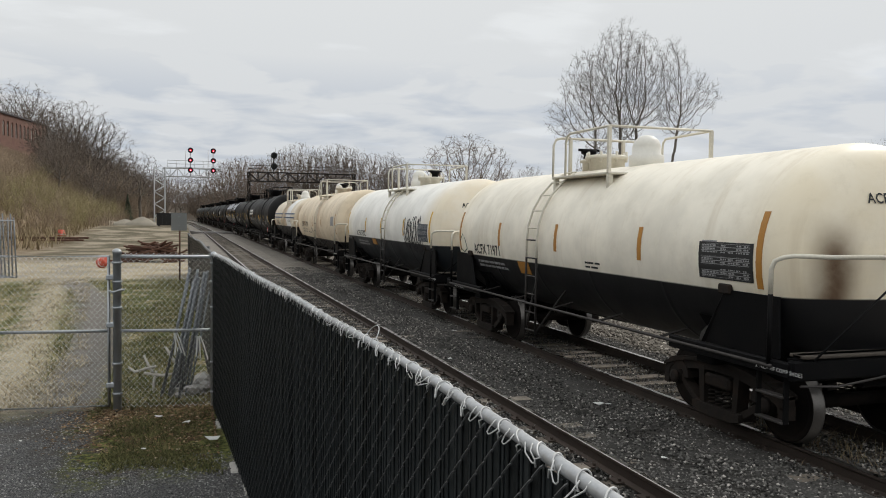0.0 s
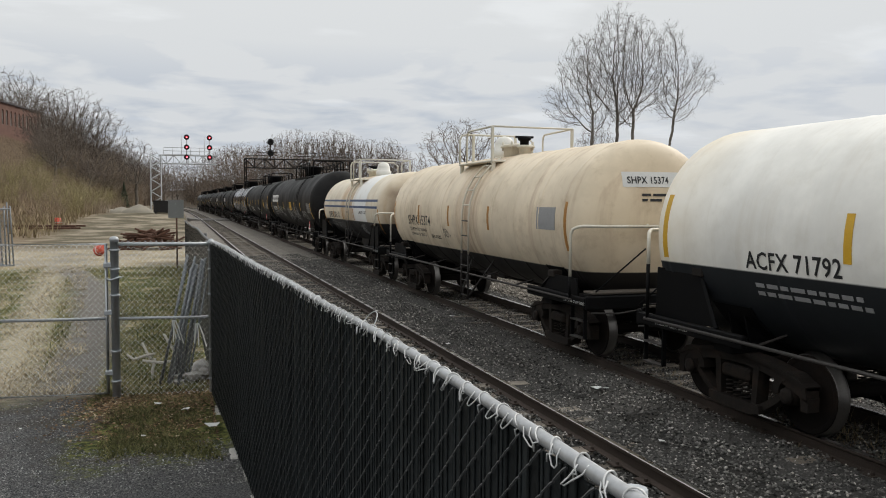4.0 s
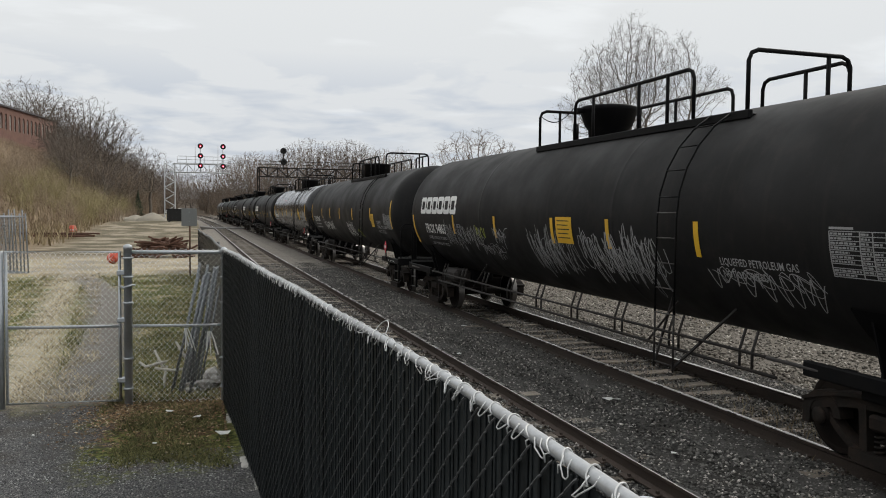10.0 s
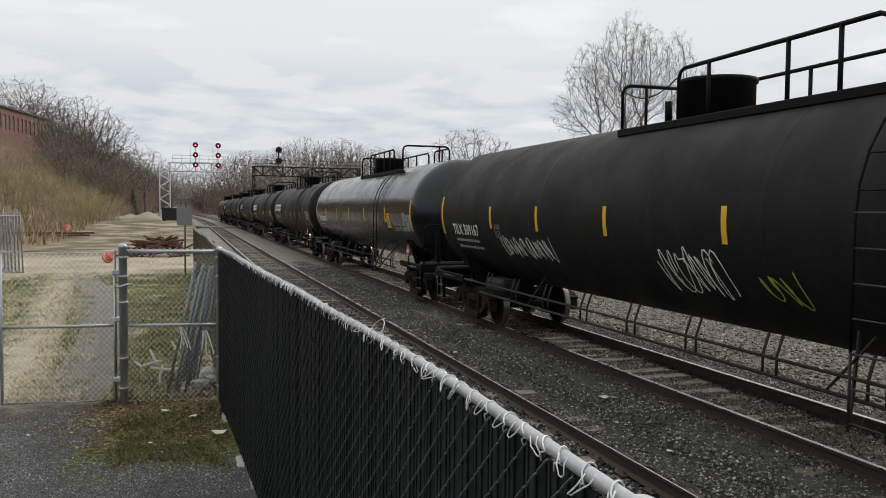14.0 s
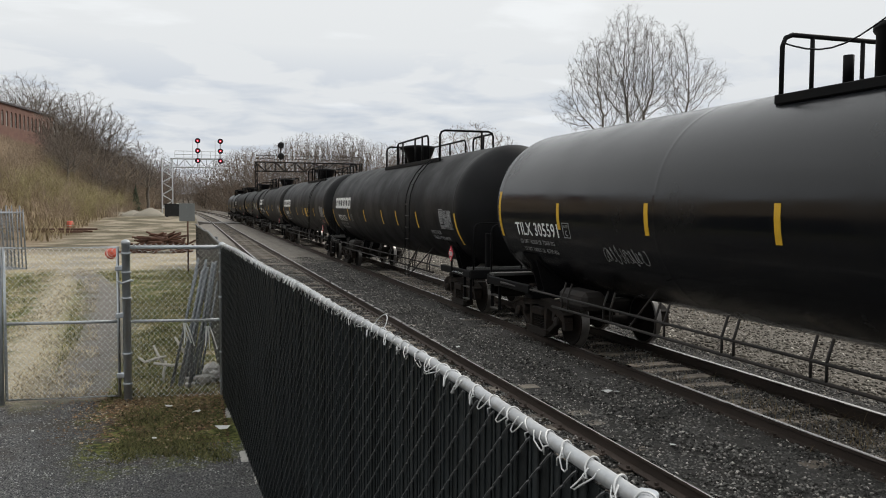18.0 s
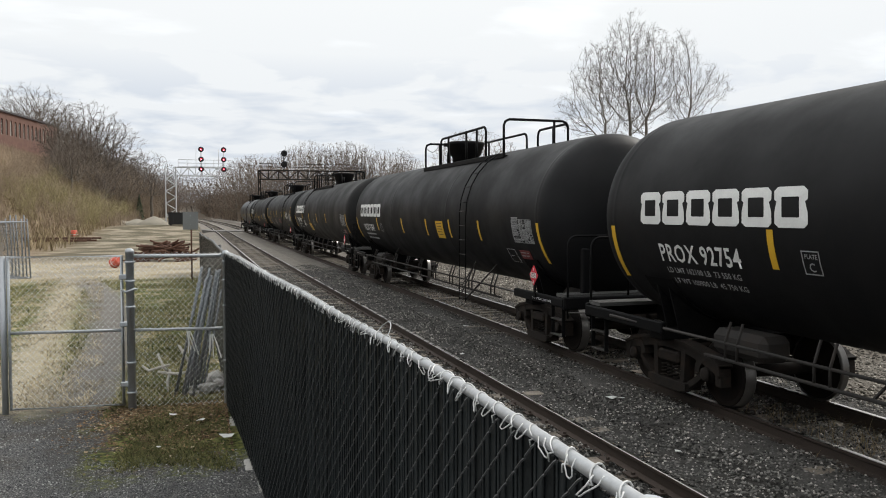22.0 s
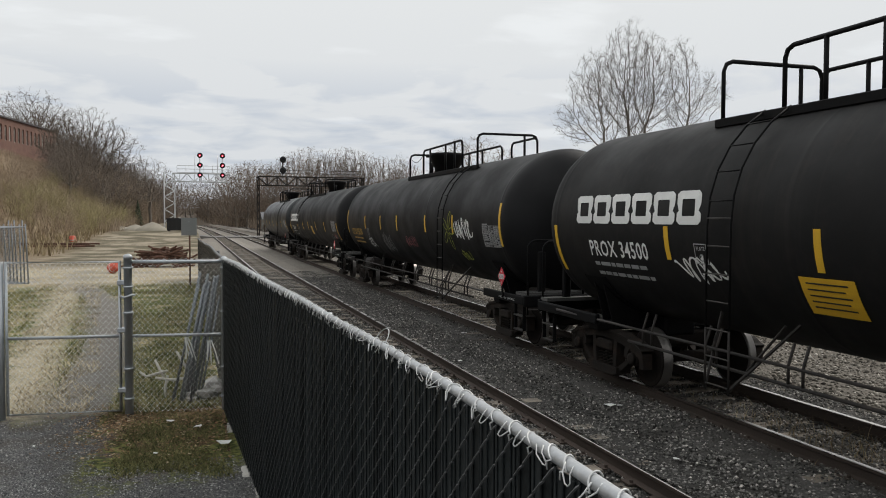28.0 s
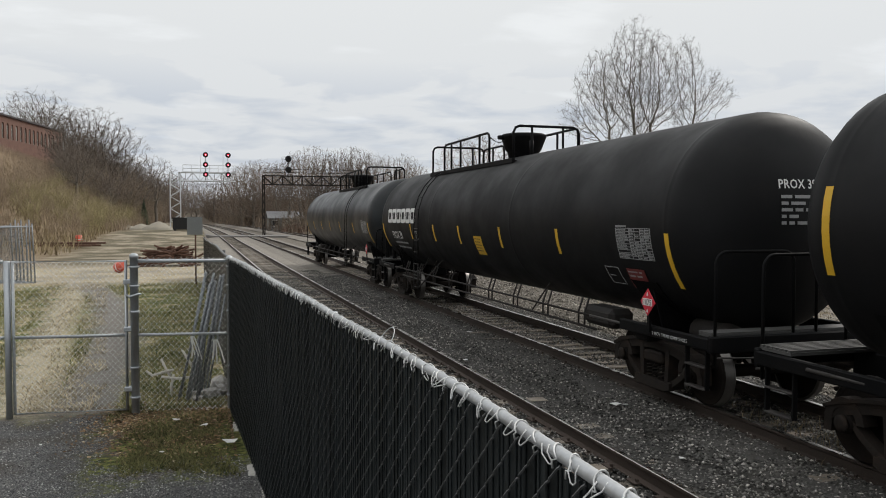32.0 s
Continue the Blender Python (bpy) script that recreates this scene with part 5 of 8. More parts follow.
    part("air_reservoir", Geo().lathe([(0.12, 0), (0.2, 0.05), (0.2, 0.75), (0.12, 0.80)], 12, Matrix.Translation((-0.6, -8.0, 0.98)) @ Matrix.Rotation(radians(90), 4, "X")), UNDER, car)
    g = Geo()
    s = -1 if flip > 0 else 1
    g.box(-1.0, -0.86, s * (half + 0.62), s * (half + 0.74), 1.1, 1.95, 0.02) if s > 0 else g.box(-1.0, -0.86, -(half + 0.74), -(half + 0.62), 1.1, 1.95, 0.02)
    part("brake_stand", g, BLACK, car)
    if extra:
        extra(car)
    return car


UNDER = mat("underframe_brown_black", (0.014, 0.0115, 0.010), 0.8, 0, 0.4, 3, 40, 0.2, stain=(0.032, 0.022, 0.016), stain_amount=0.5, stain_scale=3)


def add_top_acid(car, y0, y1, pipe, label, dome_y, man_y, valve_y):
    """Pale railing and platform round a manway, a safety dome and valves."""
    top = TANK_Z + TANK_R
    base, rail = top - 0.16, top + 0.58
    for x in (-1.0, 0.6):
        part("walkway", Geo().box(x, x + 0.4, y0, y1, base - 0.04, base, 0.01), pipe, car, label)
    for y in (y0 + 0.08, y1 - 0.08):
        part("walkway_bracket", Geo().box(-0.98, -0.90, y - 0.04, y + 0.04, base - 0.42, base - 0.042), pipe, car)
    # rail along the near side, across the near end and back on the far side
    x = 0.97
    r = 0.16
    pts = [(-x, y1 - 0.5, base), (-x, y1 - 0.5, rail - r), (-x, y1 - 0.5 - 0.05, rail - 0.05), (-x, y1 - 0.5 - r, rail), (-x, y0 + 0.05, rail), (x, y0 + 0.05, rail), (x, y1 - 0.7, rail - 0.02), (x, y1 - 0.62, rail - 0.08), (x, y1 - 0.6, rail - 0.2), (x, y1 - 0.6, base)]
    part("guard_rail", Geo().tube(pts, 0.023, 6), pipe, car, label)
    pts = [(-x, y1, base - 0.05), (-x, y1, rail - r), (-x + 0.05, y1, rail - 0.05), (-x + r, y1, rail - 0.02), (x - r, y1, rail - 0.02), (x, y1, rail - r), (x, y1, base)]
    part("guard_rail", Geo().tube(pts, 0.023, 6), pipe, car, label)
    for px, py in ((-x, y0 + 0.06), (x, y0 + 0.06), (0.5, y1), (-x + 0.35, y1)):
        part("rail_upright", Geo().box(px - 0.03, px + 0.03, py - 0.03, py + 0.03, base - 0.08, rail, 0.008), pipe, car)
    d = 0.245
    part("safety_dome", Geo().lathe([(d + 0.05, -0.08), (d + 0.05, 0.08), (d + 0.05, 0.16), (d, 0.18), (d * 0.98, 0.32), (d * 0.82, 0.42), (d * 0.45, 0.49), (0.02, 0.51)], 24, Matrix.Translation((0, dome_y, top))), WHITE_PAINT, car, "white domed safety cover")
    g = Geo().lathe([(0.32, -0.06), (0.32, 0.17), (0.40, 0.18), (0.40, 0.23), (0.36, 0.25), (0.1, 0.28)], 20, Matrix.Translation((0, man_y, top)))
    lid = part("manway", g, pipe, car, "bolted manway cover")
    for j in range(8):
        a = radians(45 * j)
        part("bolt", Geo().tube([(0.37 * math.cos(a), man_y + 0.37 * math.sin(a), top + 0.12), (0.37 * math.cos(a), man_y + 0.37 * math.sin(a), top + 0.31)], 0.028, 6), pipe, lid)
    g = Geo()
    g.lathe([(0.12, -0.05), (0.12, 0.14), (0.17, 0.15), (0.17, 0.19), (0.10, 0.21)], 12, Matrix.Translation((-0.1, valve_y, top)))
    v = part("valve", g, pipe, car)
    g = Geo().lathe([(0.10, 0.215), (0.10, 0.30), (0.15, 0.32), (0.15, 0.38), (0.05, 0.40)], 12, Matrix.Translation((-0.1, valve_y, top)))
    g.box(-0.32, 0.12, valve_y - 0.03, valve_y + 0.03, top + 0.36, top + 0.41, 0.01)
    part("valve_cap", g, BLACK, v, "black valve cap")


def acid_car(c, label, paint, mark, half, length, split, pipe, tops=(-0.85, 0.5, 1.0), span=(-1.35, 0.75), stripe_mat=None, stripes=(), mark_y=None, mark_size=0.26, mark_a=-24.0, bands=5, ladder_y=0.45, tank=(1.235, 2.285), mark_mat=None, extra=None, st=4.5, end=(-24, 14), head_mark=None, tare=None, tare_mat=None, wheel=False, sq=0.9):
    half_len = length / 2
    set_tank(*tank)
    car = car_root(c, label)
    part("tank", tank_mesh(half, paint, 0.62, [-half + 2 * half * i / bands for i in range(bands + 1)], 0.011 if bands > 6 else 0.005), None, car)
    for s in (-1, 1):
        add_truck(car, s * (half_len - 2.2))
        add_end(car, s, half, half_len, pipe, "pale bent end rail", False, split)
    add_couplers(car, half_len, BLACK)
    add_saddles(car, (-(half_len - 2.2), half_len - 2.2), BLACK)
    add_gussets(car, half, split, BLACK)
    if wheel:
        add_brake_wheel(car, -half - 0.50)
    add_side_rail(car, half + 0.3, UNDER)
    add_ladder(car, ladder_y, 66, pipe, "pale painted ladder", 0.45, UNDER, split)
    add_top_acid(car, *span, pipe, "pale painted pipe railing", *tops)
    for y in stripes:
        part("reflective_stripe", shell_patch(y - 0.05, y + 0.05, st - 20, st), stripe_mat or YELLOW, car)
    for s in (-1, 1):
        part("reflective_stripe", shell_patch(s * (half - 0.08) - 0.05, s * (half - 0.08) + 0.05, *end), stripe_mat or YELLOW, car)
    if mark:
        stencil(car, mark, mark_size, mark_y if mark_y is not None else half - 0.4, mark_a, mark_mat or DECAL_BLACK, sq)
    if tare:
        for i, (w, ty, ta, ts) in enumerate(tare):
            stencil(car, w, ts, ty, ta, tare_mat or DECAL_BLACK, 0.9)
    else:
        part("small_print", bars(mark_y - 0.1, mark_a - 13, (1.5, 1.6), 0.05, 0.05), DECAL_GREY, car)
    if head_mark:
        hx, hz, plated = head_mark
        if plated:
            g = Geo()
            k = 8
            for i in range(k):
                xs = (hx - 0.15 + 1.05 * i / k, hx - 0.15 + 1.05 * (i + 1) / k)
                g.add([face_point(xs[0], hz + 0.04, half, 0.62, 0.006), face_point(xs[1], hz + 0.04, half, 0.62, 0.006), face_point(xs[1], hz + 0.29, half, 0.62, 0.006), face_point(xs[0], hz + 0.29, half, 0.62, 0.006)], [(0, 1, 2, 3)])
            part("mark_plate", g, DECAL_WHITE, car, "white painted patch behind the mark")
        me = face_lettering(mark, 0.115, hx - 0.08, hz + 0.10, half, 0.62)
        me.materials.append(DECAL_BLACK)
        part("lettering", me, None, car)
        part("small_print", face_bars(hx + 0.12, hz + 0.02, half, 0.62, 2), DECAL_BLACK, car)["kind"] = "stuff"
    g = Geo()
    part("air_reservoir", Geo().lathe([(0.12, 0), (0.2, 0.05), (0.2, 0.75), (0.12, 0.80)], 12, Matrix.Translation((-1.0, -half + 1.4, 1.05)) @ Matrix.Rotation(radians(90), 4, "X")), UNDER, car)
    part("brake_cylinder", g.box(-0.5, 0.2, -0.8, 0.9, 0.85, 1.15, 0.05), UNDER, car)
    part("brake_rod", Geo().tube([(0, -half_len + 2.9, 0.80), (0, half_len - 2.9, 0.80)], 0.04, 6), UNDER, car)
    if extra:
        extra(car)
    return car


NAVY = mat("dark_blue_plate", (0.03, 0.04, 0.055), 0.6, 0, 0.2, 5, 50, 0.0)
TEAL = mat("dark_teal_spray", (0.008, 0.05, 0.055), 0.7, 0, 0.2, 8, 60, 0.0)


def black_scrawl(car):
    part("graffiti", scribble(5, -2.75, -3, 8, 0.80, 0.05, 0.24), DECAL_BLACK, car, "black sprayed scrawl")
    part("graffiti", scribble(6, 0.65, -24, 5, 0.24, 0.02, 0.13), DECAL_GREY, car, "pale sprayed scrawl")
    part("warning_plate", shell_patch(0.86, 1.40, -23, -15, 0.009), ORANGE_BROWN, car, "faded orange warning plate")
    p = part("table_plate", shell_patch(-5.15, -4.25, -11, 8, 0.007), NAVY, car, "dark blue plate with a pale ruled table")
    part("ruled_table", data_table(-4.30, -1.5, 0.80, 0.42), DECAL_GREY, p)


def ivory_details(car):
    p = part("table_plate", shell_patch(-4.97, -3.97, -11.5, 7.5, 0.007), DECAL_BLACK, car, "black plate with a white ruled table")
    part("ruled_table", data_table(-4.02, -2.0, 0.90, 0.41), DECAL_GREY, p)
    q = part("warning_plate", shell_patch(1.36, 1.86, -28, -17.5, 0.009), ORANGE_BROWN, car, "faded orange warning plate")
    part("small_print", bars(-0.95, -12, (0.5, 0.4), 0.03, 0.04), DECAL_BLACK, car)


    pts = [(4.9, -20), (4.9, 2), (4.73, -4), (4.66, -12), (4.88, -15.5), (5.10, -12), (5.06, -4), (4.9, 2)]
    part("graffiti", stroke(pts, 0.03), TEAL, car, "dark teal sprayed arrow")


def slurry_details(car):
    for a in (2.9, 13.4):
        part("blue_band", shell_patch(-4.95, 5.05, a - 1.6, a + 1.9, 0.008), BLUE, car, "blue painted band")
    stencil(car, "LIMESTONE SLURRY", 0.10, -2.05, -5.5, DECAL_BLACK, 0.95)
    part("graffiti", scribble(11, -1.9, -36, 3, 0.36, 0.04, 0.22), DECAL_GREY, car, "grey sprayed scrawl")
    part("graffiti", scribble(13, 2.6, -36, 6, 0.4, 0.022, 0.30), DECAL_GREY, car, "grey sprayed scrawl")


def tan_details(car):
    part("table_plate", shell_patch(-5.15, -4.4, -6, 10, 0.007), DECAL_GREY, car, "pale grey inspection plate")
    part("graffiti", scribble(17, 1.1, -18, 4, 0.2, 0.012, 0.12), DECAL_BLACK, car, "faint sprayed scrawl")


acid_car(12.5, "ivory tank car with black belly, brown reflectors and white dome", PAINT_WHITE_A, "ACFX 71971", 5.15, 12.5, 1.86, CREAM_PIPE, tops=(-0.57, 0.78, 1.28), span=(-1.07, 1.03), stripe_mat=ORANGE_BROWN, stripes=(2.70, 0.11, -2.58), mark_y=4.20, mark_size=0.22, mark_a=-10.5, st=14.0, end=(-14, 23.7), ladder_y=0.88, head_mark=(-0.36, 0.55, False), tank=(1.36, 2.15), extra=ivory_details)
acid_car(25.2, "white tank car with black belly, yellow reflectors and black scrawl", PAINT_WHITE_B, "ACFX 71792", 5.4, 12.9, 1.83, CREAM_PIPE, tops=(0.4, -0.8, -1.6), span=(-1.55, 0.8), ladder_y=-0.65, stripes=(2.28, 0.05, -2.73), mark_y=3.75, mark_size=0.20, mark_a=-8.5, st=13.5, end=(-12, 22), head_mark=(-0.62, 0.55, False), tank=(1.415, 2.18), extra=black_scrawl, wheel=True)
acid_car(38.97, "rust-stained tan tank car with ribbed welds and black underframe", PAINT_TAN, "SHPX 15374", 5.6, 13.8, 1.45, CREAM_PIPE, tops=(0.5, -0.3, -0.9), span=(-1.2, 1.0), ladder_y=-0.88, stripe_mat=ORANGE_BROWN, stripes=(3.07, 0.61, -2.0), mark_y=4.07, mark_size=0.26, sq=1.03, mark_a=-6.5, st=9.7, end=(-20, 14), head_mark=(-0.5, 0.55, True), tare=(("LD LMT 221800 LB  100 600 KG", 4.02, -17, 0.085), ("LT WT 64100 LB  29100 KG", 4.0, -23, 0.085), ("NEW 07-2000", 2.2, -23.3, 0.10)), bands=10, tank=(1.41, 2.27), extra=tan_details)
acid_car(52.3, "stained cream tank car with two blue stripes and black belly", PAINT_SLURRY, "SHPX 202113", 5.15, 12.8, 1.86, CREAM_PIPE, stripe_mat=ORANGE_BROWN, stripes=(2.98, 1.03, -1.07), mark_y=3.93, mark_size=0.26, sq=1.05, mark_a=-12.3, st=0.0, end=(-39, 0.8), head_mark=(-0.5, 0.42, True), tare=(("LD LMT 203100 LB", 3.90, -25.5, 0.11), ("LT WT 59900 LB", 3.87, -33, 0.11)), tare_mat=DECAL_GREY, bands=6, ladder_y=-0.47, tops=(-0.77, 0.38, 0.43), span=(-1.12, 0.73), tank=(1.28, 2.32), extra=slurry_details)
set_tank(1.525, 2.536)
LIME = mat("yellow_green_spray", (0.30, 0.33, 0.05), 0.7, 0, 0.2, 8, 60, 0.0)


def slashed_tag(seed, y0, y1, a0, height, count, width):
    """A sprayed tag of tall slashed strokes with rounded turns that spells nothing; from y0 to y1, centred at a0 degrees."""
    rnd = random.Random(seed)
    knots = []
    for i in range(count):
        u = i / (count - 1)
        v = (0.5 if i % 2 else -0.5) * rnd.uniform(0.35, 1.1) + rnd.uniform(-0.12, 0.12)
        knots.append((y0 + (y1 - y0) * u + rnd.uniform(-0.09, 0.09), a0 + math.degrees(height * v / TANK_R) - 5 * u))
    line = []
    for k in range(1, len(knots) - 2):
        p0, p1, p2, p3 = knots[k - 1:k + 3]
        for step in range(7):
            t = step / 7
            line.append(tuple(0.5 * (2 * b + (c - a) * t + (2 * a - 5 * b + 4 * c - d) * t * t + (3 * b - a - 3 * c + d) * t ** 3) for a, b, c, d in zip(p0, p1, p2, p3)))
    return stroke(line, width)


def scrawl_heavy(car):
    for seed, y0, y1, a, h, n, w in ((101, 5.6, 4.2, -20, 0.75, 9, 0.015), (102, 4.3, 2.9, -18, 0.5, 13, 0.014), (103, 3.2, 1.9, -29, 0.32, 13, 0.013), (104, 2.2, 1.5, -15, 0.34, 9, 0.014), (105, 0.4, -1.5, -26, 0.95, 13, 0.016), (106, 0.1, -1.0, -24, 0.8, 8, 0.013), (107, -1.7, -4.2, -22, 1.0, 15, 0.018), (108, -2.2, -3.9, -26, 0.8, 9, 0.014), (109, -5.1, -7.1, -27, 0.42, 14, 0.014)):
        part("graffiti", slashed_tag(seed, y0, y1, a, h, int(n * 1.7), w), DECAL_GREY, car, "pale sprayed tag")
        k = max(3, int((y0 - y1) / 0.26))
        part("graffiti", scribble(seed + 40, y0 - 0.1, a + 1, k, h * 0.62, w * 0.85, (y0 - y1) / k), DECAL_GREY, car, "pale looping sprayed tag")
    part("graffiti", slashed_tag(110, 3.4, 2.5, -11, 0.26, 9, 0.022), LIME, car, "yellow sprayed tag")


def scrawl_pair(car):
    part("graffiti", scribble(111, 4.9, -25, 11, 0.36, 0.022, 0.22), DECAL_WHITE, car, "pale sprayed scrawl")
    part("graffiti", scribble(112, -0.75, -28, 6, 0.62, 0.022, 0.24), DECAL_WHITE, car, "white sprayed scrawl")
    part("graffiti", scribble(113, -2.75, -31, 3, 0.42, 0.02, 0.22), LIME, car, "yellow-green sprayed scrawl")


def scrawl_thin(car):
    part("graffiti", scribble(141, 4.5, -27, 9, 0.24, 0.011, 0.14), DECAL_GREY, car, "thin pale sprayed scrawl")


def scrawl_small(car):
    part("graffiti", scribble(121, 5.0, -22, 4, 0.3, 0.03, 0.22), DECAL_WHITE, car, "white sprayed scrawl")
    part("graffiti", scribble(122, 1.2, -19, 3, 0.35, 0.02, 0.2), DECAL_GREY, car, "pale sprayed scrawl")


def scrawl_colour(car):
    part("graffiti", scribble(131, -0.4, -24, 6, 0.28, 0.016, 0.19), PINK, car, "pink sprayed scrawl")
    part("graffiti", scribble(132, 5.0, -31, 5, 0.34, 0.022, 0.17), DECAL_WHITE, car, "pale sprayed scrawl")
    part("graffiti", scribble(133, -5.4, -7, 6, 0.38, 0.04, 0.19), DECAL_WHITE, car, "white sprayed scrawl")
    part("graffiti", scribble(134, 2.6, -30, 6, 0.6, 0.016, 0.2), DECAL_GREY, car, "pale sprayed scrawl")
    part("graffiti", scribble(135, -5.45, -32, 3, 0.25, 0.02, 0.2), LIME, car, "yellow-green sprayed scrawl")
    g = Geo()
    for k in range(5):
        c, s = math.cos(radians(72 * k)), math.sin(radians(72 * k))
        pts = []
        for i in range(13):
            u = radians(360 * i / 12)
            rr, tt = 0.28 + 0.22 * math.cos(u), 0.08 * math.sin(u)
            pts.append((-4.85 - (rr * c - tt * s), -9 + math.degrees((rr * s + tt * c) / TANK_R)))
        q = stroke(pts, 0.02)
        g.add(q.v, q.f)
    part("graffiti", g, LIME, car, "yellow-green sprayed flower")


lpg_car(68.52, "black tank car with white block emblem and pale scrawls", PAINT_BLACK_B, "PROX 94863", extra=scrawl_heavy, yellow=(-0.96, -9), plate=0.6, length=19.15, half=8.45, em=3.05, stripes=(4.78, 2.02, -0.78, -2.75, -5.0), words=(("LIQUEFIED PETROLEUM GAS", "NOT ODORIZED"), -5.4, -19, 0.095), notice=False, top=-1.2, box=4.54, table=-7.2, placard_y=-8.25, tare=("LD LMT 163500 LB  74 200 KG", "LT WT  99400 LB  45 100 KG"))
lpg_car(88.32, "matt black tank car with yellow reflectors and yellow plate", PAINT_BLACK_B, "TILX 309167", emblem=False, bowl=False, yellow=(-5.7, -11), extra=scrawl_pair, words=(("LIQUEFIED", "PETROLEUM GAS", "NON-ODORIZED"), -6.53, -13), table=-7.6, top=5.3, stripes=(5.37, 3.07, 0.58, -2.25, -5.59), box=5.18, half=8.73, placard_y=-7.95)
lpg_car(108.52, "glossy black tank car with yellow reflectors and white lettering", PAINT_GLOSS, "TILX 305591", sq=0.98, extra=scrawl_thin, emblem=False, bowl=False, yellow=(-5.7, -11), words=(("NON-ODORIZED", "LIQUEFIED PETROLEUM GAS"), -6.5, -14), table=-7.6, top=3.7, stripes=(5.88, 3.1, 0.5, -2.3, -5.5), box=5.75, tare=("LD LMT 162200 LB  73600 KG", "LT WT 100800 LB  45700 KG"))
lpg_car(128.5, "black tank car with white block emblem and ruled table", PAINT_BLACK, "PROX 92754", half=8.55, em=3.25, table=-7.2, placard_y=-8.2, notice=False, words=(("NON-ODORIZED", "LIQUEFIED PETROLEUM GAS"), -6.2, -25, 0.1), stripes=(5.04, 2.0, -0.8, -2.73, -5.04), tare=("LD LMT 162100 LB  73 550 KG", "LT WT 100900 LB  45 750 KG"))
lpg_car(148.2, "black tank car with white block emblem and small yellow plate", PAINT_BLACK, "PROX 92841", half=8.55, em=3.30, table=-7.22, stripes=(5.0, 1.6, -1.05, -3.11, -5.25), yellow=(-2.0, -15), plate=0.6, placard_y=-8.3)
lpg_car(167.68, "black tank car with white block emblem and orange plate", PAINT_BLACK_B, "PROX 34500", extra=scrawl_small, flip=-1, stripes=(5.2, 2.5, -0.3, -3.2), yellow=(2.85, -29), plate=0.75, top=-1.2)
lpg_car(187.22, "black tank car with yellow lettering and coloured scrawls", PAINT_BLACK, "UTLX 958150", extra=scrawl_colour, emblem=False, mark_mat=DECAL_YELLOW, half=8.42, top=5.5, stripes=(5.0, 2.55, 0.32, -2.82, -5.2), mark_a=-16.5, box=4.8, placard_y=-8.42)
lpg_car(206.95, "black tank car with white block emblem and pale ruled table", PAINT_BLACK, "PROX 39", flip=-1, stripes=(5.0, 2.6, 0.45, -2.3, -5.1), yellow=(-0.6, -22), plate=0.5, table=-7.2, placard_y=-8.1, head=True)
lpg_car(226.7, "dusty grey-black tank car, last of the train", PAINT_GREY, None, emblem=False)


# ---- the fence beside the platform of ground ----
FENCE_TOP = 1.83
FENCE_LINE = [(0.36, 9.70), (0.44, 8.4), (0.51, 6.9), (0.598, 4.75), (0.635, 3.7), (0.686, 2.92), (0.700, 2.3), (0.698, 1.7), (0.688, 1.2), (0.675, 0.4), (0.66, -5.0)]


def fence_x(y):
    for (xa, ya), (xb, yb) in zip(FENCE_LINE, FENCE_LINE[1:]):
        if ya >= y >= yb:
            return xa + (xb - xa) * (ya - y) / (ya - yb)
    return FENCE_LINE[0][0] if y > 9.7 else FENCE_LINE[-1][0]


def chain_mesh(along, z0, z1, pitch, r, sides=3, rise=1.08):
    """Woven wire: zigzag strands; along(d) gives x, y at d metres, along.length is the whole run."""
    g = Geo()
    length = along[0]
    fn = along[1]
    half = pitch / 2
    k = int(length / half)
    rows = int((z1 - z0) / (half * rise))
    dz = (z1 - z0) / rows
    for i in range(k):
        pts = []
        for j in range(rows + 1):
            d = (i + (i + j) % 2) * half
            x, y = fn(min(max(d, 0), length))
            off = 0.004 if (i + j) % 2 else -0.004
            pts.append((x + off, y + off, z1 - j * dz))
        g.tube(pts, r, sides, caps=False)
    return g


def front_strands(length, fn, z0, z1, pitch, r, rise):
    """The halves of the weave that show before the slats: slanting wires, each bowed a little outwards where it crosses a slat."""
    g = Geo()
    half = pitch / 2
    rows = int((z1 - z0) / (half * rise))
    dz = (z1 - z0) / rows
    for i in range(int(length / half)):
        for j in range(rows):
            if (i + j) % 2:
                xa, ya = fn(min((i + 1) * half, length))
                xb, yb = fn(i * half)
                za, zb = z1 - j * dz, z1 - (j + 1) * dz
                g.tube([(xa + 0.0015, ya, za), (xa - 0.002, ya * 0.86 + yb * 0.14, za * 0.86 + zb * 0.14), (xb - 0.004, ya * 0.22 + yb * 0.78, za * 0.18 + zb * 0.82), (xb + 0.0015, yb, zb)], r, 4, caps=False)
    return g


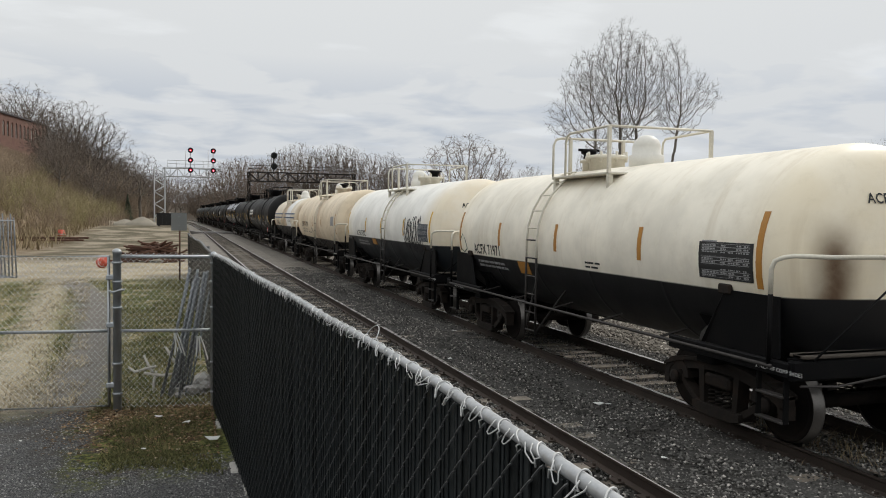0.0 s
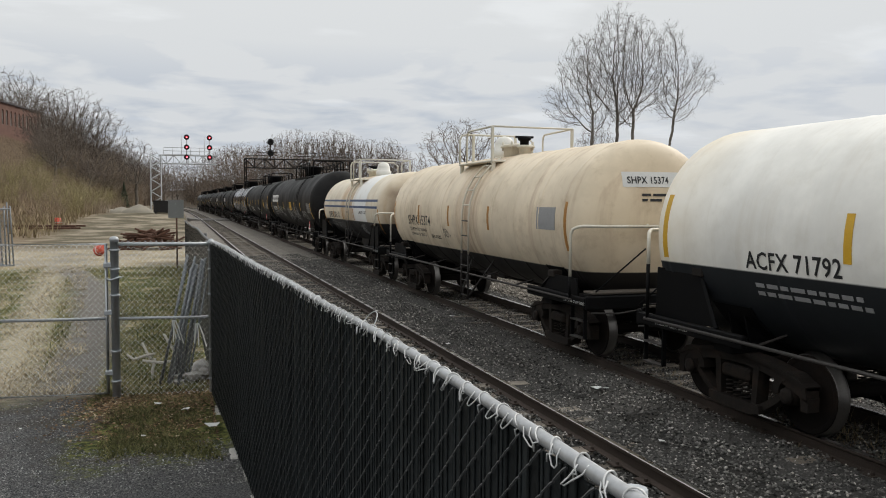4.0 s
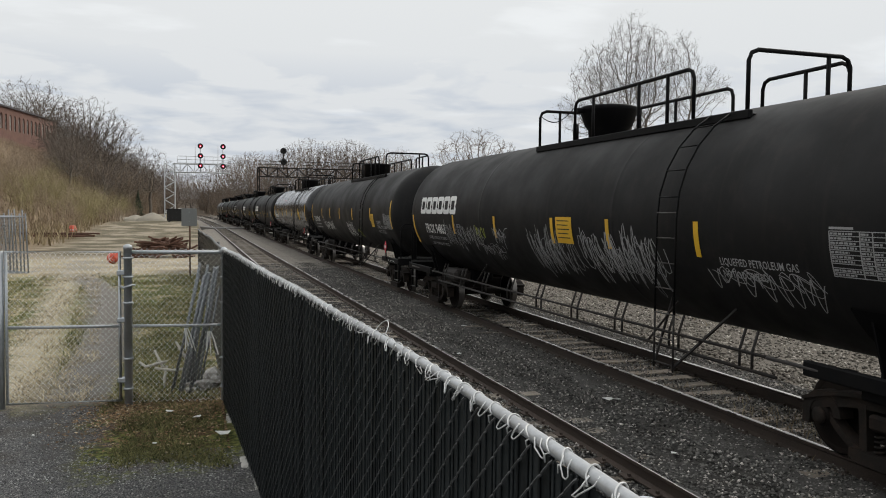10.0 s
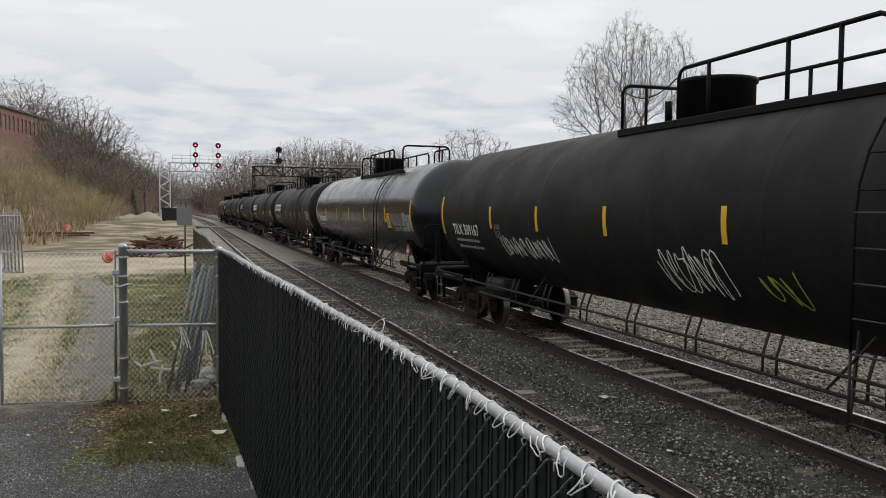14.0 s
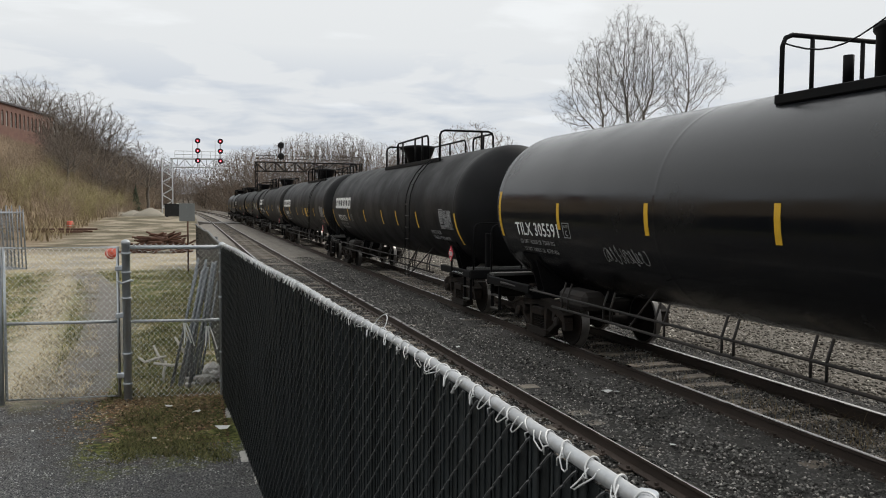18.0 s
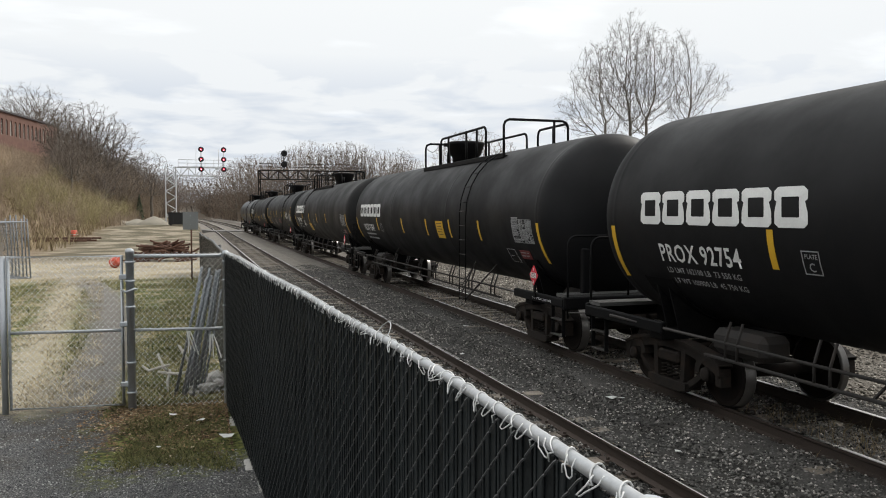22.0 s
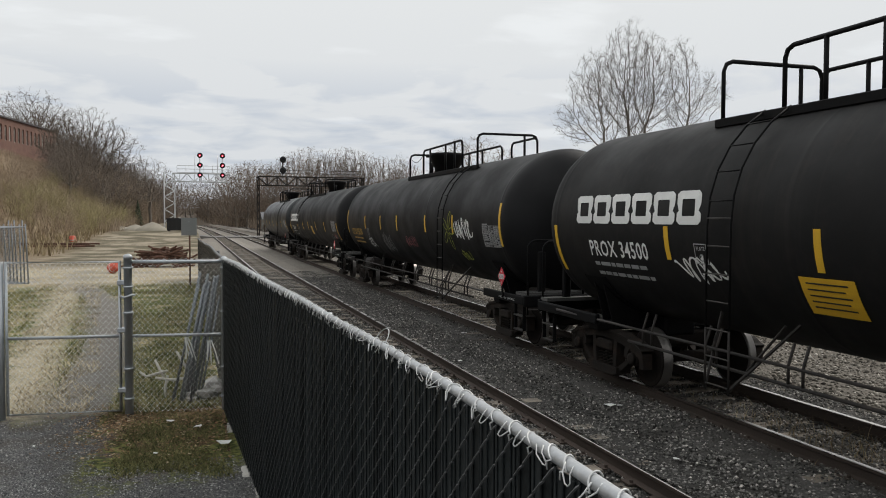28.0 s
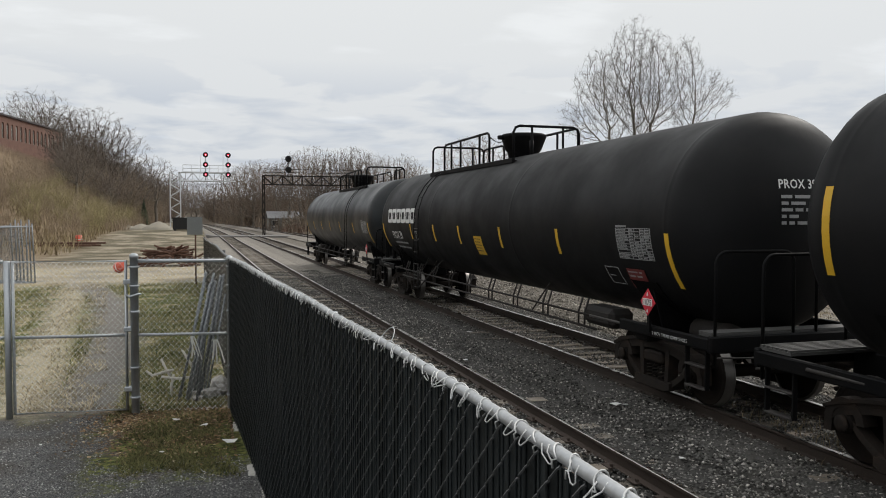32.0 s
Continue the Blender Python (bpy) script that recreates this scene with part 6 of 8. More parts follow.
def build_slatted_fence():
    y_far, y_near = 9.68, -4.5
    length = y_far - y_near
    root = thing("slatted_fence", (0, 0, 0), "chain-link fence with dark plastic slats and a pale top rail", "fence")
    # line posts behind the fabric
    for y in (7.0, 4.2, 1.2, -1.8, -4.4):
        x = fence_x(y) + 0.065
        g = Geo().tube([(x, y, -0.15), (x, y, FENCE_TOP - 0.03)], 0.024, 10)
        part("post", g, GALV, root)
    pts = [(fence_x(y) - 0.006, y, FENCE_TOP - 0.004 + 0.005 * math.sin(y * 1.7)) for y in [y_far - length * i / 60 for i in range(61)]]
    part("top_rail", Geo().tube(pts, 0.0145, 12), TOP_RAIL, root, "pale galvanised top rail")
    strands = front_strands(length, lambda d: (fence_x(y_far - d) - 0.026, y_far - d), 0.02, FENCE_TOP - 0.012, 0.109, 0.0028, 0.82)
    net = part("chain_link", strands, WIRE_DARK, root, "dark coated woven wire")
    net["kind"] = "stuff"
    slat = []
    for m in (SLAT, SLAT_HIGHLIT):
        g = Geo().box(-0.001, 0.003, -0.030, 0.030, 0.01, FENCE_TOP - 0.016)
        for e in (-0.021, 0.021):
            g.box(-0.0055, -0.0012, e - 0.0045, e + 0.0045, 0.01, FENCE_TOP - 0.018, 0.0015)
        slat.append(g.mesh(m))
    rnd = random.Random(4)
    step = 0.0545
    k = int(length / step)
    for i in range(k):
        y = y_far - 0.05 - i * step
        s = part("slat", slat[i % 2], None, root)
        s.location = (fence_x(y) - 0.014 + 0.0045 * (i % 2), y, rnd.uniform(-0.006, 0.006))
        s.rotation_euler = (rnd.uniform(-0.004, 0.004), 0, 0.06 + rnd.uniform(-0.05, 0.05))
    # wire ties round the top rail
    rnd = random.Random(9)
    tie = []
    for v in range(4):
        lean = (-0.02, 0.012, 0.03, -0.008)[v]
        p = [Vector((-0.024, 0.014 + lean, -0.032)), Vector((-0.026, 0.012 + lean, -0.015))]
        for a in range(200, -30, -25):
            p.append(Vector((-0.006 + 0.0178 * math.cos(radians(a)), lean * (a - 85) / 115.0 + 0.008 * math.sin(radians(a)), -0.004 + 0.0178 * math.sin(radians(a)))))
        tie.append(Geo().tube(p, 0.0021, 5).mesh(TIE_WIRE))
        q = [Vector((-0.018, -0.016, 0.006)), Vector((-0.026, -0.014 + lean * 0.3, -0.008)), Vector((-0.029, -0.010 + lean * 1.5, -0.024)), Vector((-0.030, -0.002 + lean * 1.7, -0.031)), Vector((-0.030, 0.008 + lean * 1.7, -0.029)), Vector((-0.028, 0.012 + lean * 0.6, -0.012)), Vector((-0.018, 0.014, 0.006))]
        tie.append(Geo().tube(q, 0.0018, 5).mesh(TIE_WIRE))
    y = y_far - 0.1
    while y > y_near:
        for kind in (0, 1):
            t = part("wire_tie", tie[2 * rnd.randrange(4) + kind], None, root)
            t.location = (fence_x(y), y + rnd.uniform(-0.02, 0.02), FENCE_TOP + 0.005 * math.sin(y * 1.7))
            t.rotation_euler = (rnd.uniform(-0.25, 0.25), rnd.uniform(-0.1, 0.1), rnd.uniform(-0.25, 0.25))
        y -= rnd.uniform(0.088, 0.115)
    # a bent loop of wire standing up from the rail
    p = [Vector((fence_x(2.97) + 0.03 * math.sin(radians(a)), 2.97 - 0.075 * math.cos(radians(a)), FENCE_TOP + 0.048 * math.sin(radians(a)))) for a in range(-10, 200, 20)]
    part("wire_tie", Geo().tube(p, 0.002, 5), WIRE, root)
    # the kerb under the fence
    g = Geo()
    for i in range(46):
        ya = y_far - length * i / 46
        yb = y_far - length * (i + 1) / 46
        xa = fence_x((ya + yb) / 2)
        g.box(xa - max(0.0, rnd.gauss(0.05, 0.035)), xa + 0.16, yb, ya, -0.55, 0.006 + rnd.uniform(-0.02, 0.012), 0.015)
    curb = new("fence_kerb", g.mesh(CONCRETE))
    tagged(curb, "crumbling concrete kerb under the slatted fence", "kerb", kind="structure")


build_slatted_fence()


def build_far_fence():
    """The dark screened fence that goes on along the railway."""
    root = thing("screened_fence", (0, 0, 0), "dark screened chain-link fence along the railway", "fence")
    y0, y1 = 9.85, 33.0
    fx = lambda y: 0.36 - 0.006 * (y - 9.7)
    top = lambda y: 1.80 - 0.30 * smooth(9.7, 33, y)
    pts = [(fx(y), y, top(y) + 0.015 * math.sin(y * 0.9)) for y in [y0 + (y1 - y0) * i / 30 for i in range(31)]]
    part("top_rail", Geo().tube(pts, 0.02, 8), WIRE_DARK, root)
    slat = Geo().box(-0.003, 0.003, -0.046, 0.046, 0.0, 1.74, 0.0).mesh(SLAT)
    k = int((y1 - y0) / 0.1)
    for i in range(k):
        y = y0 + 0.05 + i * 0.1
        s = part("slat", slat, None, root)
        s.location = (fx(y), y, top(y) - 1.76)
    for y in (13, 17, 21, 25, 29, 33):
        part("post", Geo().tube([(fx(y) + 0.05, y, -0.3), (fx(y) + 0.05, y, top(y))], 0.025, 8), WIRE_DARK, root)


build_far_fence()


def post_with_cap(name, x, y, r, h, root, label=""):
    prof = [(r, -0.1), (r, h - 0.05), (r * 1.12, h - 0.05), (r * 1.12, h - 0.02), (r * 0.95, h - 0.004), (r * 0.5, h + 0.008), (0.004, h + 0.012)]
    return part(name, Geo().lathe(prof, 14, Matrix.Translation((x, y, 0))), GALV, root, label)


def build_gate():
    ax, ay, bx, by = -2.07, 10.02, -0.80, 9.90
    gate = thing("chain_link_gate", (0, 0, 0), "closed galvanised chain-link gate across a gravel path", "gate")
    r = 0.021
    top, low, mid = 1.79, 0.06, 0.93
    part("gate_frame", Geo().tube([(ax + 0.07, ay, low), (ax + 0.07, ay, top), (bx, by, top), (bx, by, low)], r, 10, closed=True), GALV, gate)
    part("mid_rail", Geo().tube([(ax + 0.07, ay, mid), (bx, by, mid)], 0.018, 8), GALV, gate)
    L = math.hypot(bx - ax - 0.07, by - ay)
    net = part("chain_link", chain_mesh((L, lambda d: (ax + 0.07 + (bx - ax - 0.07) * d / L, ay + (by - ay) * d / L - 0.02)), low, top, 0.062, 0.0019, 3), WIRE, gate)
    net["kind"] = "stuff"
    for z in (0.3, 1.0, 1.55):
        part("hinge", Geo().box(bx - 0.03, bx + 0.10, by - 0.035, by + 0.035, z - 0.03, z + 0.03, 0.01), GALV, gate)
    part("latch", Geo().tube([(bx, by - 0.03, 1.40), (bx + 0.05, by - 0.07, 1.38), (bx + 0.14, by - 0.06, 1.41), (bx + 0.16, by, 1.40)], 0.014, 6), GALV, gate)

    panel = thing("fence_panel", (0, 0, 0), "narrow chain-link panel between gate post and corner post", "fence")
    gp = post_with_cap("gate_post", -0.71, 9.89, 0.046, 1.87, panel, "stout galvanised gate post with a domed cap")
    post_with_cap("corner_post", 0.355, 9.72, 0.036, 1.84, panel, "galvanised corner post with a cap")
    part("gate_stop_post", Geo().tube([(-2.06, 10.03, -0.1), (-2.06, 10.03, 1.80)], 0.036, 12), GALV, panel, "thin galvanised post")
    for z, rr in ((1.79, 0.02), (0.93, 0.017)):
        part("rail", Geo().tube([(-0.68, 9.885, z), (0.34, 9.73, z)], rr, 8), GALV, panel)
    L = math.hypot(1.02, 0.155)
    net = part("chain_link", chain_mesh((L, lambda d: (-0.68 + 1.02 * d / L, 9.885 - 0.155 * d / L - 0.02)), 0.04, 1.83, 0.062, 0.0019, 3), WIRE, panel)
    net["kind"] = "stuff"
    for x0, y0, rad in ((-0.71, 9.89, 0.055), (0.355, 9.72, 0.041)):
        for z in (0.2, 0.55, 1.2, 1.5, 1.72):
            part("band", Geo().lathe([(rad, z - 0.012), (rad + 0.004, z - 0.008), (rad + 0.004, z + 0.008), (rad, z + 0.012)], 12, Matrix.Translation((x0, y0, 0))), GALV, panel)
    # the fence goes on to the far side of the gate
    L = 9.0
    more = thing("side_fence", (0, 0, 0), "galvanised chain-link fence beside the gate", "fence")
    part("rail", Geo().tube([(-2.1, 10.05, 1.79), (-11.0, 10.6, 1.79)], 0.02, 8), GALV, more)
    part("rail", Geo().tube([(-2.1, 10.05, 0.93), (-11.0, 10.6, 0.93)], 0.017, 8), GALV, more)
    net = part("chain_link", chain_mesh((L, lambda d: (-2.1 - 8.9 * d / L, 10.05 + 0.55 * d / L - 0.02)), 0.04, 1.83, 0.062, 0.0019, 3), WIRE, more)
    net["kind"] = "stuff"
    for i in range(4):
        x = -4.3 - i * 2.2
        part("post", Geo().tube([(x, 10.05 - (x + 2.1) * 0.062, -0.05), (x, 10.05 - (x + 2.1) * 0.062, 1.8)], 0.025, 8), GALV, more)


build_gate()


# ---- clutter round the gate ----
PIPE_DARK = mat("dull_pipe", (0.21, 0.225, 0.24), 0.5, 0.5, 0.25, 6, 50, 0.1)


def build_pipe_bundle():
    rnd = random.Random(3)
    for i in range(11):
        u = i / 10
        base = Vector((-0.24 + 0.30 * u + rnd.uniform(-0.03, 0.03), 10.35 + rnd.uniform(-0.12, 0.2), 0.0))
        top = Vector((0.10 + 0.20 * u + rnd.uniform(-0.05, 0.03), 10.02 + rnd.uniform(-0.04, 0.03), 1.30 + rnd.uniform(-0.05, 0.34)))
        ob = new("steel_pipe", Geo().tube([base, top], rnd.uniform(0.012, 0.020), 8).mesh(PIPE_DARK))
        tagged(ob, "thin galvanised pipe leaning against the chain-link corner", "pipe", "leaning pipes")
    for i, (x, z) in enumerate(((-0.09, 0.90), (0.17, 0.85))):
        g = Geo()
        for j in range(4):
            a = rnd.uniform(-0.06, 0.06)
            g.tube([(x + j * 0.012, 9.80, z), (x + j * 0.02 + a * 0.4, 9.78, z - 0.10), (x + j * 0.03 + a, 9.79, z - 0.22 - 0.02 * j)], 0.007, 4)
        tagged(new("rag", g.mesh(DECAL_WHITE)), "frayed white rag tied to the fence rail", "rag", "rags")


build_pipe_bundle()


def build_bent_metal():
    root = thing("bent_stakes", (-0.36, 10.65, 0.0), "weathered bent metal stakes tangled in dead leaves", "scrap metal")
    rnd = random.Random(8)
    for a, b, c in (((-0.20, 0, 0.30), (-0.05, 0, 0.34), (0.05, 0, 0.36)), ((-0.1, 0.05, 0.50), (-0.02, 0.0, 0.33), (0.02, 0, 0.28)), ((0.05, 0.02, 0.30), (0.02, 0, 0.15), (0.02, 0, -0.02)), ((0.16, 0, 0.60), (0.26, 0.02, 0.42), (0.32, 0.04, 0.28)), ((-0.1, 0, 0.28), (0.12, 0, 0.24), (0.28, 0.0, 0.26)), ((-0.28, 0.02, 0.36), (-0.2, 0, 0.30), (-0.12, 0, 0.32))):
        part("stake", Geo().tube([a, b, c], [0.015, 0.019, 0.014], 6), DRIFT, root)


DRIFT = mat("weathered_grey_metal", (0.50, 0.47, 0.42), 0.8, 0.0, 0.3, 8, 50, 0.3)
build_bent_metal()


def build_rubble():
    rnd = random.Random(12)
    for i in range(16):
        r = rnd.uniform(0.05, 0.15)
        g = Geo()
        vs, fs = [], []
        bm = bmesh.new()
        bmesh.ops.create_icosphere(bm, subdivisions=1, radius=r)
        for v in bm.verts:
            v.co *= rnd.uniform(0.7, 1.2)
            v.co.z *= 0.75
        me = bpy.data.meshes.new("mesh")
        bm.to_mesh(me); bm.free()
        me.materials.append(CONCRETE)
        ob = new("concrete_lump", me)
        ob.location = (0.10 + rnd.uniform(-0.12, 0.2), 10.15 + rnd.uniform(-0.15, 0.5), r * 0.4 + (0.12 if i % 3 == 0 else 0))
        tagged(ob, "broken pale concrete lump at the fence foot", "rubble", "concrete lumps")


build_rubble()


# ---- loose stones, ties and small growth ----
def numpy_mesh(verts, faces, material, smooth_=False):
    """A mesh from arrays of points and triangles or quads."""
    me = bpy.data.meshes.new("mesh")
    k = faces.shape[1]
    me.vertices.add(len(verts)); me.vertices.foreach_set("co", verts.astype(np.float32).ravel())
    me.loops.add(faces.size); me.loops.foreach_set("vertex_index", faces.astype(np.int32).ravel())
    me.polygons.add(len(faces))
    me.polygons.foreach_set("loop_start", np.arange(0, faces.size, k, dtype=np.int32))
    me.materials.append(material)
    me.update(calc_edges=True)
    me.validate()
    return me


def stones(name, label, count, area, size, height, material, seed):
    """Scattered angular stones; area gives random x, y; height(x, y) the surface."""
    rs = np.random.RandomState(seed)
    x, y = area(rs, count)
    base = np.array([(1, 0, 0), (-1, 0, 0), (0, 1, 0), (0, -1, 0), (0, 0, 1), (0, 0, -1)], float)
    tri = np.array([(0, 2, 4), (2, 1, 4), (1, 3, 4), (3, 0, 4), (2, 0, 5), (1, 2, 5), (3, 1, 5), (0, 3, 5)])
    s = rs.uniform(size[0], size[1], count)
    v = base[None] * rs.uniform(0.55, 1.2, (count, 6, 1)) * s[:, None, None] * np.array([1, 1, 0.7])
    v += rs.uniform(-0.22, 0.22, (count, 6, 3)) * s[:, None, None]
    a = rs.uniform(0, 6.28, count)
    c, sn = np.cos(a)[:, None], np.sin(a)[:, None]
    vx, vy = v[..., 0] * c - v[..., 1] * sn, v[..., 0] * sn + v[..., 1] * c
    z = np.array([height(p, q) for p, q in zip(x, y)])
    v = np.stack([vx + x[:, None], vy + y[:, None], v[..., 2] + z[:, None] + 0.15 * s[:, None]], -1)
    f = (tri[None] + 6 * np.arange(count)[:, None, None]).reshape(-1, 3)
    ob = new(name, numpy_mesh(v.reshape(-1, 3), f, material))
    return tagged(ob, label, "stones", kind="stuff")


def island_mat(name, a, c, rough=0.95, rare=None):
    """Colour between a and c, piece by piece."""
    m = bpy.data.materials.new(name)
    m.use_nodes = True
    nt = m.node_tree
    n, ln = nt.nodes, nt.links
    b = n["Principled BSDF"]
    geo = n.new("ShaderNodeNewGeometry")
    ramp = n.new("ShaderNodeValToRGB")
    ramp.color_ramp.elements[0].color = (*a, 1)
    ramp.color_ramp.elements[1].color = (*c, 1)
    if rare:
        ramp.color_ramp.elements[1].position = 0.86
        e = ramp.color_ramp.elements.new(1.0)
        e.color = (*rare, 1)
    ln.new(geo.outputs["Random Per Island"], ramp.inputs[0])
    tx = n.new("ShaderNodeTexNoise"); tx.inputs["Scale"].default_value = 1.3; tx.inputs["Detail"].default_value = 6
    ln.new(geo.outputs["Position"], tx.inputs["Vector"])
    mr = n.new("ShaderNodeMapRange"); mr.inputs["From Min"].default_value = 0.3; mr.inputs["From Max"].default_value = 0.7
    mr.inputs["To Min"].default_value = 0.65; mr.inputs["To Max"].default_value = 1.3
    ln.new(tx.outputs["Fac"], mr.inputs["Value"])
    sc = n.new("ShaderNodeVectorMath"); sc.operation = "SCALE"
    ln.new(ramp.outputs[0], sc.inputs[0]); ln.new(mr.outputs[0], sc.inputs["Scale"])
    ln.new(sc.outputs[0], b.inputs["Base Color"])
    b.inputs["Roughness"].default_value = rough
    b.inputs["Specular IOR Level"].default_value = 0.2
    return m


STONES_DARK = island_mat("dark_ballast_stones", (0.024, 0.023, 0.022), (0.20, 0.192, 0.178), rare=(0.55, 0.51, 0.47))
STONES_LANE = island_mat("lane_chippings", (0.05, 0.05, 0.051), (0.30, 0.295, 0.28), rare=(0.5, 0.49, 0.47))
STONES_PALE = island_mat("pale_ballast_stones", (0.055, 0.048, 0.040), (0.27, 0.245, 0.21), rare=(0.52, 0.48, 0.42))
GRASS = island_mat("mixed_grass", (0.055, 0.078, 0.022), (0.40, 0.35, 0.19))
LAWN = island_mat("lawn_grass", (0.042, 0.058, 0.018), (0.25, 0.225, 0.105))
GRASS_DRY = island_mat("dead_grass", (0.14, 0.10, 0.055), (0.38, 0.31, 0.19))
STRAW = island_mat("flattened_straw", (0.27, 0.225, 0.15), (0.55, 0.47, 0.33))
LEAVES = island_mat("dead_leaves", (0.045, 0.030, 0.018), (0.29, 0.185, 0.10), rare=(0.52, 0.44, 0.31))
BRUSH = island_mat("bare_brush", (0.19, 0.145, 0.105), (0.43, 0.335, 0.24))
OLIVE = island_mat("budding_brush", (0.20, 0.172, 0.09), (0.43, 0.375, 0.20))
HILL_TWIGS = island_mat("hill_twigs", (0.145, 0.112, 0.085), (0.335, 0.265, 0.195))
BRUSH_DARK = island_mat("bare_thicket", (0.105, 0.082, 0.065), (0.245, 0.192, 0.145))
RIDGE = island_mat("far_ridge_wood", (0.09, 0.078, 0.068), (0.20, 0.17, 0.145))
BARK = mat("grey_bark", (0.17, 0.148, 0.125), 0.95, 0, 0.4, 6, 60, 0.5)
BARK_PALE = mat("pale_bark", (0.17, 0.152, 0.128), 0.9, 0, 0.45, 4, 40, 0.3, stain=(0.07, 0.06, 0.05), stain_amount=0.7, stain_scale=3)


def bed_z(x, y):
    """Top of the ballast."""
    best = RAIL - 0.32
    for c in (NEAR_TRACK, FAR_TRACK):
        d = abs(x - c)
        if d < 0.72:
            h = RAIL - 0.183 + 0.045 * noise.noise((x * 2.3, y * 1.4, c))
        elif d < 1.9:
            h = RAIL - 0.168 + 0.016 * noise.noise((x * 2.3, y * 1.4, c))
        elif d < 2.6:
            h = RAIL - 0.20 - 0.14 * (d - 1.9) / 0.7
        else:
            h = RAIL - 0.34
        best = max(best, h)
    return best


def area_bed(rs, k):
    y = 2.0 + 40 * rs.uniform(0, 1, k) ** 1.9
    return rs.uniform(1.3, 9.3, k), y


stones("ballast_stones", "dark grey crushed ballast between the tracks", 150000, area_bed, (0.010, 0.028), bed_z, STONES_DARK, 3)


def shoulder_z(x, y):
    d = x - FAR_TRACK
    if d > 7.5:
        return ground_z(x, y)
    if d > 4.8:
        return RAIL - 0.28 + 0.23 * (d - 4.8) / 2.7
    return RAIL - 0.24 - 0.04 * max(d - 2.4, 0) / 2.4 if d > 2.4 else RAIL - 0.20


stones("shoulder_stones", "pale crushed stone beyond the far track", 52000, lambda rs, k: (8.6 + 13.5 * rs.uniform(0, 1, k) ** 1.4, 4 + 46 * rs.uniform(0, 1, k) ** 1.5), (0.020, 0.055), shoulder_z, STONES_PALE, 5)
stones("gravel_stones", "black gravel chips on the lane before the gate", 20000, lambda rs, k: (rs.uniform(-3.2, 0.6, k), 6.6 + 3.3 * rs.uniform(0, 1, k) ** 1.3), (0.004, 0.012), lambda x, y: ground_z(x, y) if (y < 7.9 or x < -0.9) else -1.0, STONES_LANE, 8)


def blades(name, label, spots, material, seed, tall, lean=0.5, wide=0.006):
    """Grass blades or stems: one bent triangle strip each."""
    rs = np.random.RandomState(seed)
    x, y, z = spots
    k = len(x)
    h = rs.uniform(tall[0], tall[1], k)
    a = rs.uniform(0, 6.28, k)
    w = rs.uniform(0.6, 1.3, k) * wide
    lx, ly = rs.normal(0, lean, k) * h, rs.normal(0, lean, k) * h
    cx, cy = np.cos(a) * w, np.sin(a) * w
    v = np.stack([np.stack([x - cx, y - cy, z], -1), np.stack([x + cx, y + cy, z], -1), np.stack([x + lx * 0.4 + cx * 0.8, y + ly * 0.4 + cy * 0.8, z + h * 0.6], -1), np.stack([x + lx * 0.4 - cx * 0.8, y + ly * 0.4 - cy * 0.8, z + h * 0.6], -1), np.stack([x + lx, y + ly, z + h], -1)], 1)
    o = 5 * np.arange(k)[:, None]
    f = np.concatenate([o + np.array([[0, 1, 2]]), o + np.array([[0, 2, 3]]), o + np.array([[3, 2, 4]])])
    ob = new(name, numpy_mesh(v.reshape(-1, 3), f, material))
    return tagged(ob, label, "plants", kind="stuff")


def spots(seed, k, xr, yr, keep=None, power=1.0):
    rs = np.random.RandomState(seed)
    x, y = rs.uniform(*xr, k), yr[0] + (yr[1] - yr[0]) * rs.uniform(0, 1, k) ** power
    if keep:
        m = np.array([keep(p, q) for p, q in zip(x, y)])
        x, y = x[m], y[m]
    return x, y, np.array([ground_z(p, q) for p, q in zip(x, y)])


def grassy(x, y):
    if noise.noise((x * 0.9, y * 0.45, 7.7)) < -0.12:
        return False
    if abs(x + 1.33 + 0.0065 * (y - 11) ** 2) < 0.40 or (x < -1.0 and y < 10.2) or y > 29:
        return False
    return abs(x + 2.3 + 0.1 * (y - 12.7)) > 0.45


blades("verge_grass", "patchy green and straw-coloured grass behind the gate", spots(21, 70000, (-6.5, 0.3), (9.9, 34), grassy, 1.7), GRASS, 22, (0.03, 0.12), 0.8, 0.006)
blades("straw_grass", "flattened straw-coloured grass along the path", spots(27, 26000, (-6.0, -1.2), (10.2, 31), lambda x, y: abs(x + 2.3 + 0.1 * (y - 12.7)) < 1.0 and noise.noise((x * 2.1, y * 0.9, 5.5)) > -0.2, 1.5), STRAW, 28, (0.02, 0.08), 1.2, 0.006)
blades("lawn_grass", "short green turf before the gate", spots(23, 26000, (-1.0, 0.34), (7.0, 9.9), lambda x, y: noise.noise((x * 1.9, y * 1.5, 2.2)) > -0.25 + 0.55 * max(0, 8.3 - y) + 0.6 * max(0, -0.55 - x) + 0.5 * max(0, y - 9.3) + 0.22 * math.sin(x * 91.7 + y * 57.3)), LAWN, 24, (0.015, 0.055), 0.9, 0.0035)
blades("dead_grass", "tall dead grass at the foot of the hillside", spots(25, 5000, (-24, -9), (60, 125), lambda x, y: noise.noise((x * 0.2, y * 0.1, 4)) > -0.3), GRASS_DRY, 26, (0.3, 1.1), 0.3, 0.035)
blades("shoulder_weeds", "dead weeds beyond the pale gravel", spots(29, 5000, (12.5, 30), (6, 60), lambda x, y: noise.noise((x * 0.5, y * 0.35, 3.0)) > 0.0), GRASS_DRY, 30, (0.08, 0.45), 0.5, 0.008)
